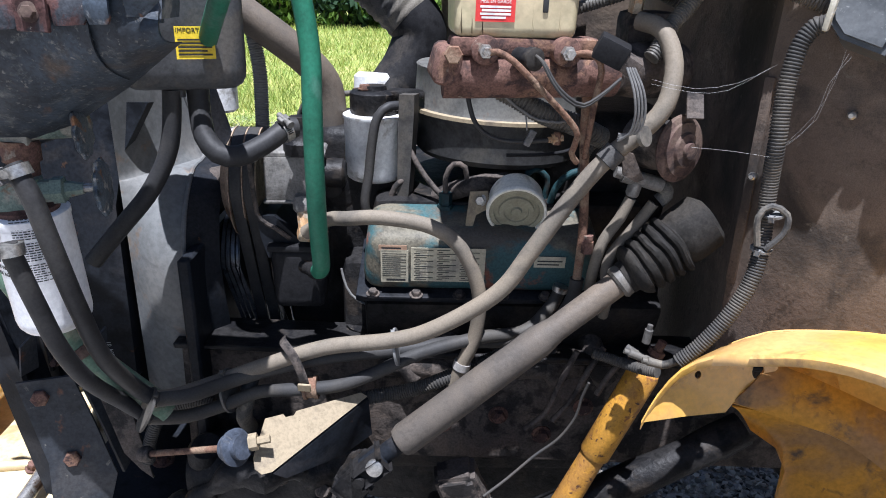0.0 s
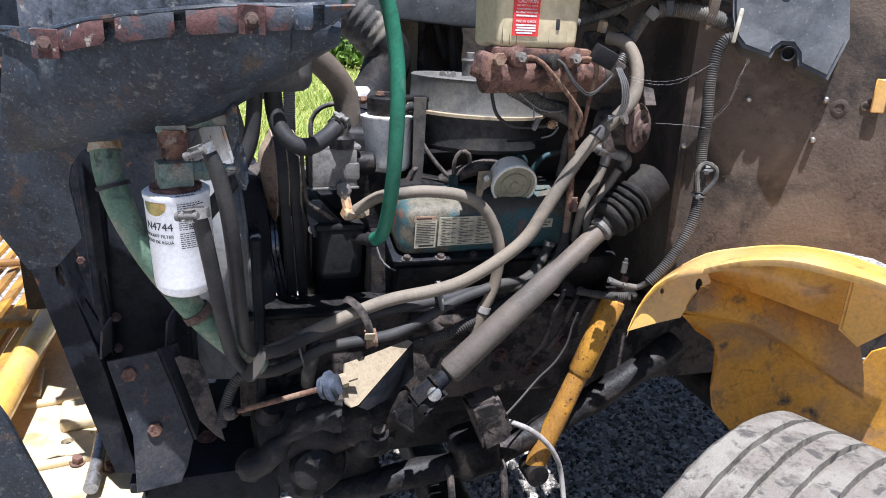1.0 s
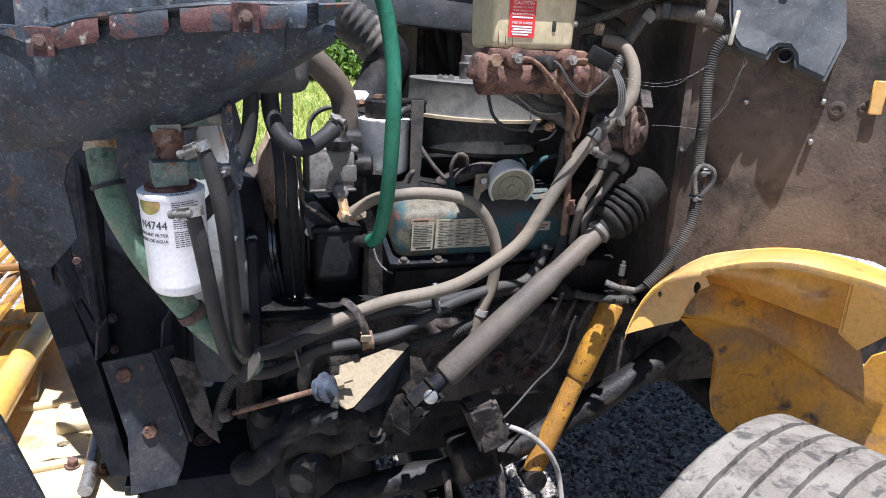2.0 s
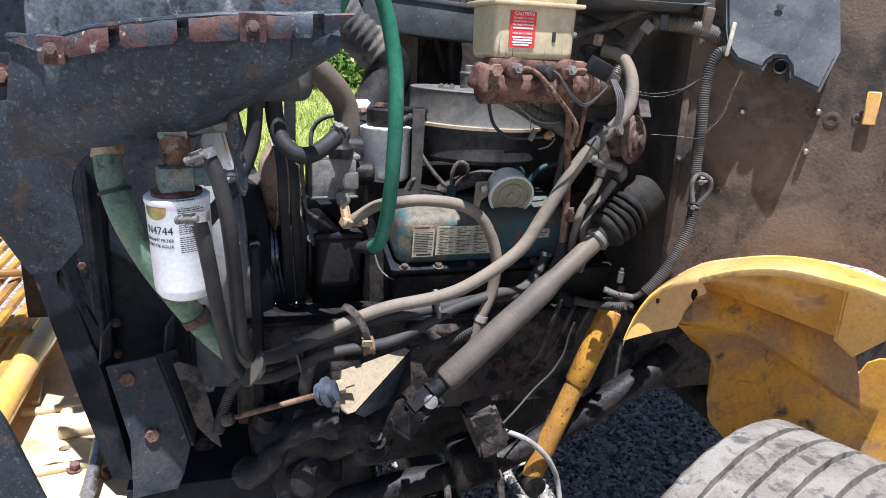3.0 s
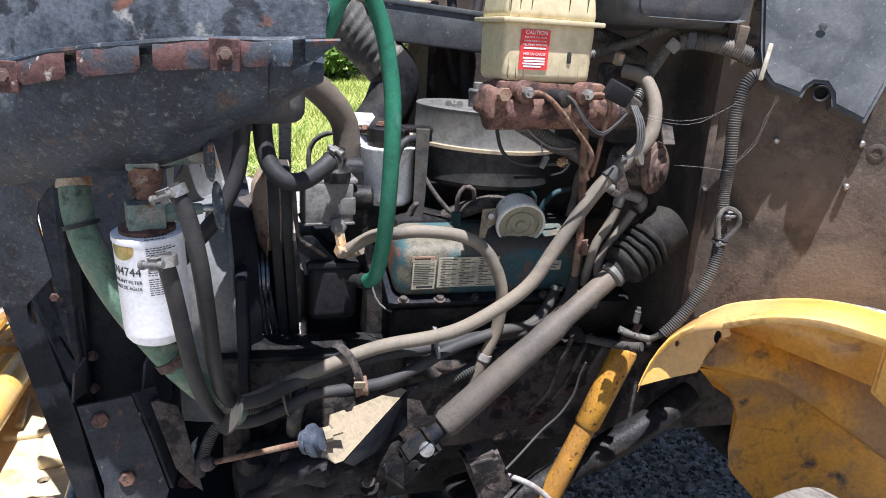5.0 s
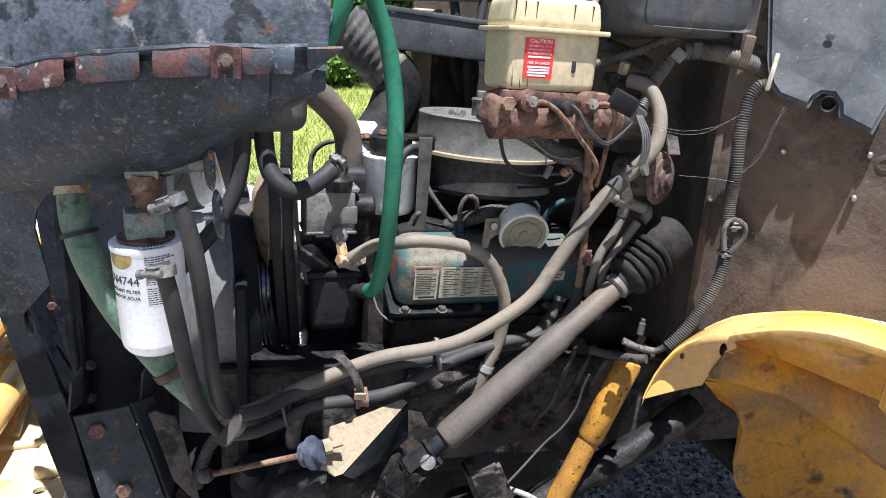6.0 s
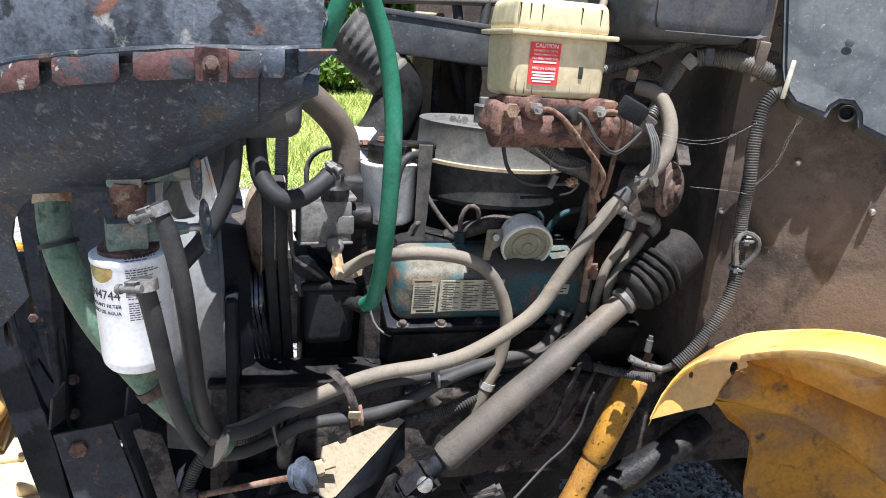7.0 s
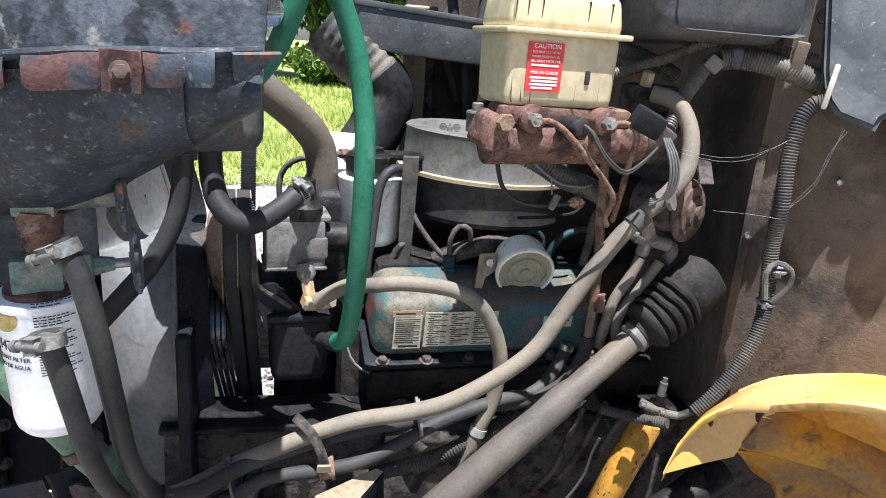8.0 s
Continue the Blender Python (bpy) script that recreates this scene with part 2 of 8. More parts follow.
def smoothline(pts, step=0.012):
    p = [Vector(q) for q in pts]
    if len(p) == 2:
        return [p[0].lerp(p[1], i / 2) for i in range(3)]
    q = [p[0] * 2 - p[1], *p, p[-1] * 2 - p[-2]]
    out = []
    for i in range(1, len(q) - 2):
        a, b, c, d = q[i - 1:i + 3]
        k = max(2, int((c - b).length / step))
        for j in range(k):
            u = j / k
            out.append(0.5 * (2 * b + (c - a) * u + (2 * a - 5 * b + 4 * c - d) * u * u + (3 * b - a - 3 * c + d) * u ** 3))
    out.append(p[-1])
    return out


def sweep(bm, line, radius, n=14, cap=True, flat=1.0):
    """A tube along a line; radius is a number or a function of the length so far."""
    up = None
    rings = []
    run = 0.0
    for i, c in enumerate(line):
        t = (line[min(i + 1, len(line) - 1)] - line[max(i - 1, 0)]).normalized()
        if up is None:
            up = orient(t).to_3x3().col[0].copy()
        up = (up - t * up.dot(t)).normalized()
        side = t.cross(up)
        if i:
            run += (c - line[i - 1]).length
        r = radius(run) if callable(radius) else radius
        rings.append([bm.verts.new(c + up * (r * math.cos(6.28319 * k / n)) + side * (r * flat * math.sin(6.28319 * k / n))) for k in range(n)])
    for a, b in zip(rings, rings[1:]):
        for k in range(n):
            bm.faces.new((a[k], a[(k + 1) % n], b[(k + 1) % n], b[k]))
    if cap:
        bm.faces.new(rings[0][::-1])
        bm.faces.new(rings[-1])


def resample(line, step):
    out, need = [line[0].copy()], step
    for a, b in zip(line, line[1:]):
        d = (b - a).length
        s = need
        while s < d:
            out.append(a.lerp(b, s / d))
            s += step
        need = s - d
    return out


def lathe(bm, at, axis, profile, n=32, flat=1.0):
    """Rings of (distance along the axis, radius) round the axis from at."""
    m = Matrix.Translation(at) @ orient(axis)
    rings = []
    for s, r in profile:
        if r <= 1e-5:
            rings.append([bm.verts.new(m @ Vector((0, 0, s)))])
        else:
            rings.append([bm.verts.new(m @ Vector((r * math.cos(6.28319 * k / n), r * flat * math.sin(6.28319 * k / n), s))) for k in range(n)])
    for a, b in zip(rings, rings[1:]):
        for k in range(n):
            if len(a) == 1 and len(b) > 1:
                bm.faces.new((a[0], b[(k + 1) % n], b[k]))
            elif len(b) == 1 and len(a) > 1:
                bm.faces.new((a[k], a[(k + 1) % n], b[0]))
            elif len(a) > 1:
                bm.faces.new((a[k], a[(k + 1) % n], b[(k + 1) % n], b[k]))
    if len(rings[0]) > 1:
        bm.faces.new(rings[0][::-1])
    if len(rings[-1]) > 1:
        bm.faces.new(rings[-1])


def box(bm, size, m, bevel=0.003, seg=2, taper=None):
    """A box of that size about its centre, at the pose m, with rounded edges; taper scales the top's x and y."""
    r = bmesh.ops.create_cube(bm, size=1.0)
    vs = r["verts"]
    for v in vs:
        v.co = Vector((v.co.x * size[0], v.co.y * size[1], v.co.z * size[2]))
        if taper and v.co.z > 0:
            v.co.x *= taper[0]
            v.co.y *= taper[1]
        v.co = m @ v.co
    if bevel:
        es = list({e for v in vs for e in v.link_edges})
        bmesh.ops.bevel(bm, geom=es, offset=bevel, segments=seg, affect='EDGES', profile=0.6)


def slab(bm, outline, thick, holes=(), bevel=0.0):
    """A plate: a flat outline of points in space, made thick against its normal, with its holes left open."""
    pts = [Vector(p) for p in outline]
    nrm = Vector((0, 0, 0))
    for a, b in zip(pts, pts[1:] + pts[:1]):
        nrm += (a - pts[0]).cross(b - pts[0])
    nrm.normalize()
    edges = []
    for ring in (pts, *[[Vector(p) for p in h] for h in holes]):
        vs = [bm.verts.new(p) for p in ring]
        edges += [bm.edges.new((vs[i], vs[(i + 1) % len(vs)])) for i in range(len(vs))]
    r = bmesh.ops.triangle_fill(bm, edges=edges, use_beauty=True, normal=nrm)
    fs = [f for f in r["geom"] if isinstance(f, bmesh.types.BMFace)]
    ex = bmesh.ops.extrude_face_region(bm, geom=fs)
    for v in ex["geom"]:
        if isinstance(v, bmesh.types.BMVert):
            v.co -= nrm * thick


def hexhead(bm, at, axis, r=0.009, h=0.007, washer=0.0):
    if washer:
        lathe(bm, at, axis, [(0, washer), (0.0018, washer), (0.002, washer * 0.95)], 20)
    lathe(bm, at, axis, [(0, r), (h * 0.8, r), (h, r * 0.86)], 6)


def ring_of(c, axis, r, n=16, r2=None):
    m = Matrix.Translation(c) @ orient(axis)
    return [m @ Vector((r * math.cos(6.28319 * k / n), (r2 or r) * math.sin(6.28319 * k / n), 0)) for k in range(n)]


def finish(name, bm, material, smooth=True):
    bmesh.ops.recalc_face_normals(bm, faces=bm.faces)
    me = bpy.data.meshes.new(name)
    bm.to_mesh(me)
    bm.free()
    me.materials.append(material)
    if smooth:
        me.shade_smooth()
        me.set_sharp_from_angle(angle=radians(38))
    return new(name, me)


def part(name, bm, material, parent, label=""):
    ob = finish(name, bm, material)
    ob.parent = parent
    ob.matrix_parent_inverse = parent.matrix_world.inverted()
    return tagged(ob, label)


def thing(name, at, label, category, group="", kind=""):
    e = new(name)
    e.empty_display_size = 0.05
    e.location = at
    e.matrix_world = Matrix.Translation(at)
    return tagged(e, label, category, group, kind)


def solo(name, bm, material, label, category, group="", kind=""):
    return tagged(finish(name, bm, material), label, category, group, kind)


def B():
    return bmesh.new()


def tube(name, pts, r, material, label, category="hose", n=14, group=""):
    bm = B()
    sweep(bm, smoothline(pts), r, n)
    return solo(name, bm, material, label, category, group)


def conduit(name, pts, r, material, label, pitch=0.0042, depth=0.11, category="conduit", parent=None):
    bm = B()
    line = resample(smoothline(pts, 0.004), pitch / 4)
    cyc = (1.0, 1.0, 1 - depth, 1 - depth)
    radii = [r * cyc[i % 4] for i in range(len(line))]
    it = iter(radii)
    sweep(bm, line, lambda s: next(it), 12)
    if parent:
        return part(name, bm, material, parent, label)
    return solo(name, bm, material, label, category)


def letters(text, size, align='CENTER'):
    c = bpy.data.curves.new("letters", 'FONT')
    c.body, c.size, c.align_x, c.align_y = text, size, align, 'CENTER'
    c.extrude = 0.0002
    ob = bpy.data.objects.new("letters", c)
    scene.collection.objects.link(ob)
    me = bpy.data.meshes.new_from_object(ob.evaluated_get(bpy.context.evaluated_depsgraph_get()))
    bpy.data.objects.remove(ob)
    return me


def write(bm, text, size, place, align='CENTER'):
    """Letters into bm; place maps the flat (x, y, lift) to space."""
    me = letters(text, size, align)
    for v in me.vertices:
        v.co = place(v.co.x, v.co.y, v.co.z + 0.0002)
    bm.from_mesh(me)
    bpy.data.meshes.remove(me)


def bar(bm, x0, x1, y, h, place, k=6):
    """A printed bar of that height, in k steps so that it can follow a curved surface."""
    a = [bm.verts.new(place(x0 + (x1 - x0) * i / k, y - h / 2, 0.0004)) for i in range(k + 1)]
    b = [bm.verts.new(place(x0 + (x1 - x0) * i / k, y + h / 2, 0.0004)) for i in range(k + 1)]
    for i in range(k):
        bm.faces.new((a[i], a[i + 1], b[i + 1], b[i]))


def flat_on(at, right, up):
    at, right, up = Vector(at), Vector(right).normalized(), Vector(up)
    up = (up - right * up.dot(right)).normalized()
    nrm = right.cross(up)
    return lambda x, y, lift: at + right * x + up * y + nrm * lift


def band(bm, at, axis, r, w=0.005, t=0.0012, n=24):
    """A strap round a hose."""
    lathe(bm, at - Vector(axis).normalized() * (w / 2), axis, [(0, r), (0, r + t), (w, r + t), (w, r)], n)


def worm_clamp(at, axis, r, out, parent, label="steel worm-drive hose clamp"):
    """A slotted band and its screw box, as a part of the hose."""
    at, axis = Vector(at), Vector(axis).normalized()
    bm = B()
    band(bm, at, axis, r, 0.013, 0.0012, 28)
    c = part("hose_clamp", bm, M_steel, parent, label)
    side = (Vector(out) - axis * Vector(out).dot(axis)).normalized()
    tang = axis.cross(side)
    bm = B()
    box(bm, (0.012, 0.016, 0.008), Matrix.Translation(at + side * (r + 0.005)) @ orient(side, axis), 0.001, 1)
    lathe(bm, at + side * (r + 0.006) - tang * 0.012, tang, [(0, 0.0045), (0.026, 0.0045), (0.026, 0.006), (0.031, 0.006)], 10)
    part("screw", bm, M_alloy, c, "dull steel clamp screw")
    bm = B()
    for k in range(7):
        a = (k - 3) * 0.16 + 0.75
        d = (side * math.cos(a) + tang * math.sin(a))
        box(bm, (0.008, 0.0016, 0.0006), Matrix.Translation(at + d * (r + 0.0014)) @ orient(d, axis.cross(d)), 0, 1)
    part("slots", bm, M_black, c, "dark slots of the clamp band")
    return c


def zip_tie(at, axis, r, tail, parent, material=None):
    at, axis = Vector(at), Vector(axis).normalized()
    bm = B()
    band(bm, at, axis, r, 0.0036, 0.0012, 24)
    tail = (Vector(tail) - axis * Vector(tail).dot(axis)).normalized()
    box(bm, (0.006, 0.006, 0.006), Matrix.Translation(at + tail * (r + 0.002)) @ orient(tail, axis), 0.001, 1)
    return part("cable_tie", bm, material or M_zip, parent, "nylon cable tie")


# ---------- ground, field and trees ----------
def ground_mat():
    m, n, l, p = node_mat("gravel_and_grass")
    tc = n.new("ShaderNodeTexCoord")
    sep = n.new("ShaderNodeSeparateXYZ")
    l.new(tc.outputs["Object"], sep.inputs[0])
    wob = n.new("ShaderNodeTexNoise")
    wob.inputs["Scale"].default_value = 1.4
    wob.inputs["Detail"].default_value = 6
    l.new(tc.outputs["Object"], wob.inputs["Vector"])
    add = n.new("ShaderNodeMath")
    add.operation = 'MULTIPLY_ADD'
    add.inputs[1].default_value = 1.6
    l.new(wob.outputs["Fac"], add.inputs[0])
    l.new(sep.outputs["Y"], add.inputs[2])
    mr = n.new("ShaderNodeMapRange")
    mr.inputs["From Min"].default_value, mr.inputs["From Max"].default_value = 8.0, 8.5
    l.new(add.outputs[0], mr.inputs["Value"])
    vor = n.new("ShaderNodeTexVoronoi")
    vor.inputs["Scale"].default_value = 55
    l.new(tc.outputs["Object"], vor.inputs["Vector"])
    grav = ramp(n, 0.0, 1.0, (0.06, 0.057, 0.053, 1), (0.50, 0.47, 0.43, 1))
    bw = n.new("ShaderNodeRGBToBW")
    l.new(vor.outputs["Color"], bw.inputs[0])
    l.new(bw.outputs[0], grav.inputs["Fac"])
    gn = n.new("ShaderNodeTexNoise")
    gn.inputs["Scale"].default_value, gn.inputs["Detail"].default_value = 1.1, 10
    l.new(tc.outputs["Object"], gn.inputs["Vector"])
    grass = ramp(n, 0.36, 0.66, (0.19, 0.28, 0.06, 1), (0.46, 0.42, 0.15, 1))
    l.new(gn.outputs["Fac"], grass.inputs["Fac"])
    mx = n.new("ShaderNodeMix")
    mx.data_type = 'RGBA'
    l.new(mr.outputs["Result"], mx.inputs["Factor"])
    l.new(grav.outputs["Color"], mx.inputs["A"])
    l.new(grass.outputs["Color"], mx.inputs["B"])
    l.new(mx.outputs["Result"], p.inputs["Base Color"])
    p.inputs["Roughness"].default_value = 0.9
    b = n.new("ShaderNodeBump")
    b.inputs["Strength"].default_value, b.inputs["Distance"].default_value = 0.7, 0.012
    l.new(vor.outputs["Distance"], b.inputs["Height"])
    l.new(b.outputs["Normal"], p.inputs["Normal"])
    return m


def island_mat(name, dark, light, rough=0.85, trans=0.0):
    m, n, l, p = node_mat(name)
    g = n.new("ShaderNodeNewGeometry")
    r = ramp(n, 0, 1, rgba(dark), rgba(light))
    l.new(g.outputs["Random Per Island"], r.inputs["Fac"])
    l.new(r.outputs["Color"], p.inputs["Base Color"])
    p.inputs["Roughness"].default_value = rough
    p.inputs["Specular IOR Level"].default_value = 0.25
    p.inputs["Subsurface Weight"].default_value = 0.0
    return m


M_stone = island_mat("crushed_stone", (0.015, 0.0145, 0.014), (0.46, 0.425, 0.37))
M_blade = island_mat("grass_blades", (0.18, 0.28, 0.05), (0.44, 0.44, 0.13))
M_leaf = island_mat("tree_leaves", (0.03, 0.07, 0.012), (0.15, 0.24, 0.045))
M_needle = island_mat("spruce_needles", (0.010, 0.028, 0.012), (0.03, 0.065, 0.03))
M_bark = surf("bark", (0.10, 0.075, 0.055), 0.9, 0, 0.4, 20, 0.6)

bm = B()
bmesh.ops.create_grid(bm, x_segments=40, y_segments=40, size=300)
for v in bm.verts:
    if v.co.y > 12:
        v.co.z += 0.25 * noise.noise(v.co * 0.03)
solo("ground", bm, ground_mat(), "grey crushed-gravel yard running out into a sunlit meadow", "ground", kind="structure")

rng = np.random.default_rng(4)


def loose_stones():
    base = [(-1, -1, -0.6), (1, -0.8, -0.5), (0.9, 1, -0.6), (-0.9, 0.9, -0.5), (-0.5, -0.6, 0.7), (0.6, -0.5, 0.6), (0.5, 0.6, 0.8), (-0.6, 0.5, 0.5)]
    faces = [(0, 3, 2, 1), (4, 5, 6, 7), (0, 1, 5, 4), (1, 2, 6, 5), (2, 3, 7, 6), (3, 0, 4, 7)]
    verts, polys = [], []
    spans = [((-0.2, 1.5), (0.45, 1.9), 15000), ((-1.6, 0.0), (0.9, 3.2), 2600)]
    for xs, ys, count in spans:
        for i in range(count):
            x, y = rng.uniform(*xs), rng.uniform(*ys)
            s = rng.uniform(0.005, 0.0125)
            e = Euler(rng.uniform(0, 6.28, 3)).to_matrix()
            k = len(verts)
            for b in base:
                q = e @ Vector((b[0] * s, b[1] * s * rng.uniform(0.6, 1.0), b[2] * s))
                verts.append((x + q.x, y + q.y, s * 0.4 + q.z))
            polys += [tuple(k + j for j in f) for f in faces]
    me = bpy.data.meshes.new("loose_gravel")
    me.from_pydata(verts, [], polys)
    me.materials.append(M_stone)
    return tagged(new("loose_gravel", me), "loose grey angular gravel stones on the yard", "gravel", kind="stuff")


loose_stones()


def meadow():
    verts, polys = [], []
    for i in range(95000):
        y = 7.0 + 19 * rng.random() ** 1.6
        x = rng.uniform(-0.75, 0.35) * (y + 4)
        h = rng.uniform(0.06, 0.19) * (0.45 if y < 7.8 else 1) * (1 + 0.5 * (noise.noise(Vector((x, y, 0)) * 0.4)))
        a, lean = rng.uniform(0, 6.28), rng.uniform(-0.12, 0.12, 2)
        w = 0.003 + 0.0005 * y
        k = len(verts)
        verts += [(x - w * math.cos(a), y - w * math.sin(a), 0), (x + w * math.cos(a), y + w * math.sin(a), 0), (x + lean[0], y + lean[1], h)]
        polys.append((k, k + 1, k + 2))
    me = bpy.data.meshes.new("meadow_grass")
    me.from_pydata(verts, [], polys)
    me.materials.append(M_blade)
    return tagged(new("meadow_grass", me), "tall sunlit green and straw-yellow meadow grass", "grass", kind="stuff")


meadow()


def leaf_cloud(name, centre, radii, count, size, material, parent, seed, label=""):
    r = np.random.default_rng(seed)
    verts, polys = [], []
    clumps = r.normal(0, 0.42, (26, 3))
    for i in range(count):
        c = clumps[i % 26] + r.normal(0, 0.17, 3)
        p = Vector((centre[0] + c[0] * radii[0], centre[1] + c[1] * radii[1], centre[2] + c[2] * radii[2]))
        e = Euler(r.uniform(0, 6.28, 3)).to_matrix()
        s = size * r.uniform(0.6, 1.3)
        k = len(verts)
        for q in ((-s, 0, 0), (0, -s * 0.5, 0.1 * s), (s, 0, 0), (0, s * 0.5, 0.1 * s)):
            verts.append(p + e @ Vector(q))
        polys.append((k, k + 1, k + 2, k + 3))
    me = bpy.data.meshes.new(name)
    me.from_pydata(verts, [], polys)
    me.materials.append(material)
    ob = new(name, me)
    ob.parent = parent
    ob.matrix_parent_inverse = parent.matrix_world.inverted()
    return tagged(ob, label)


def tree(x, y, h, w, seed, spruce=False):
    kind = "dark green spruce at the edge of the meadow" if spruce else "leafy green broadleaf tree at the edge of the meadow"
    t = thing("tree", (x, y, 0), kind, "tree", "trees behind the meadow")
    bm = B()
    sweep(bm, smoothline([(x, y, -0.2), (x + 0.15, y, h * 0.3), (x - 0.1, y + 0.1, h * 0.6), (x, y, h * 0.95)], 0.8), lambda s: max(0.03 * h * (1 - s / h), 0.03), 8)
    part("trunk", bm, M_bark, t)
    bm = B()
    for k in range(9):
        a, z = k * 2.4 + seed, h * (0.25 + 0.07 * k)
        sweep(bm, smoothline([(x, y, z), (x + w * 0.4 * math.cos(a), y + w * 0.4 * math.sin(a), z + 0.08 * h), (x + w * 0.8 * math.cos(a), y + w * 0.8 * math.sin(a), z + 0.1 * h)], 0.8), lambda s: 0.05, 5)
    part("limbs", bm, M_bark, t)
    if spruce:
        for k in range(5):
            f = k / 5
            leaf_cloud("branch_tier", (x, y, h * (0.12 + 0.19 * k)), (w * (1 - f), w * (1 - f), h * 0.14), 1100, 0.16, M_needle, t, seed + k)
    else:
        leaf_cloud("crown", (x, y, h * 0.58), (w, w, h * 0.42), 5200, 0.20, M_leaf, t, seed)


for i, (x, y, h, w) in enumerate([(-11, 27, 8, 3.0), (-7.6, 29, 9, 3.2), (-4.6, 26.5, 8, 2.8), (-1.8, 28.5, 9, 3.2), (1.0, 26.5, 8, 2.8), (3.8, 28, 9, 3.1), (7.2, 27, 8, 3.0), (-15, 29, 9, 3.4)]):
    tree(x, y, h, w, 10 + i)
tree(-3.1, 23.5, 5.5, 1.1, 60, True)
tree(-6.2, 24, 6.0, 1.2, 70, True)
for i, (x, y, w, h) in enumerate([(-9, 24, 1.9, 1.3), (-5.2, 23.5, 1.8, 1.2), (-1.6, 23.5, 1.9, 1.3), (1.4, 23.5, 1.8, 1.1), (-12.5, 24.5, 2.0, 1.3), (4.6, 24, 2.0, 1.2)]):
    s = thing("shrub", (x, y, 0), "rough green shrub below the trees", "shrub", "shrubs behind the meadow")
    bm = B()
    for k in range(6):
        a = k * 1.05
        sweep(bm, smoothline([(x, y, -0.05), (x + 0.3 * w * math.cos(a), y + 0.3 * w * math.sin(a), h * 0.5), (x + 0.5 * w * math.cos(a), y + 0.5 * w * math.sin(a), h * 0.9)], 0.5), 0.02, 5)
    part("stems", bm, M_bark, s)
    leaf_cloud("foliage", (x, y, h * 0.6), (w, w * 0.7, h * 0.7), 2200, 0.15, M_leaf, s, 90 + i)


# ---------- the cab's bulkhead ----------
def bulkhead():
    w = thing("wall_bulkhead", (0.421, 0.6683, 0.8314), "dusty black cab bulkhead behind the engine bay", "bulkhead", kind="structure")
    bm = B()
    # folded sheet: a run across the engine, and a run that flares towards the near side; it ends on the wheel house roof
    plan = [(0.48, 1.75, 0.70), (0.475, 0.90, 0.70), (0.462, 0.74, 0.88), (0.440, 0.672, 0.94), (0.488, 0.626, 1.03), (0.535, 0.584, 1.06), (0.58, 0.545, 1.082), (0.625, 0.506, 1.095), (0.67, 0.467, 1.095), (0.715, 0.428, 1.09), (0.76, 0.389, 1.07)]
    rows = []
    for f in (0.0, 0.1, 0.2, 0.32, 0.45, 0.6, 0.75, 0.88, 1.0):
        rows.append([bm.verts.new((x + 0.008 * noise.noise(Vector((x * 5, y * 6, f * 5))), y, z + (1.9 - z) * f)) for x, y, z in plan])
    for a, b in zip(rows, rows[1:]):
        for k in range(len(plan) - 1):
            bm.faces.new((a[k], a[k + 1], b[k + 1], b[k]))
    ex = bmesh.ops.extrude_face_region(bm, geom=list(bm.faces))
    for v in ex["geom"]:
        if isinstance(v, bmesh.types.BMVert):
            v.co.x += 0.02
    part("sheet", bm, M_fire, w)
    return w


bulk = bulkhead()


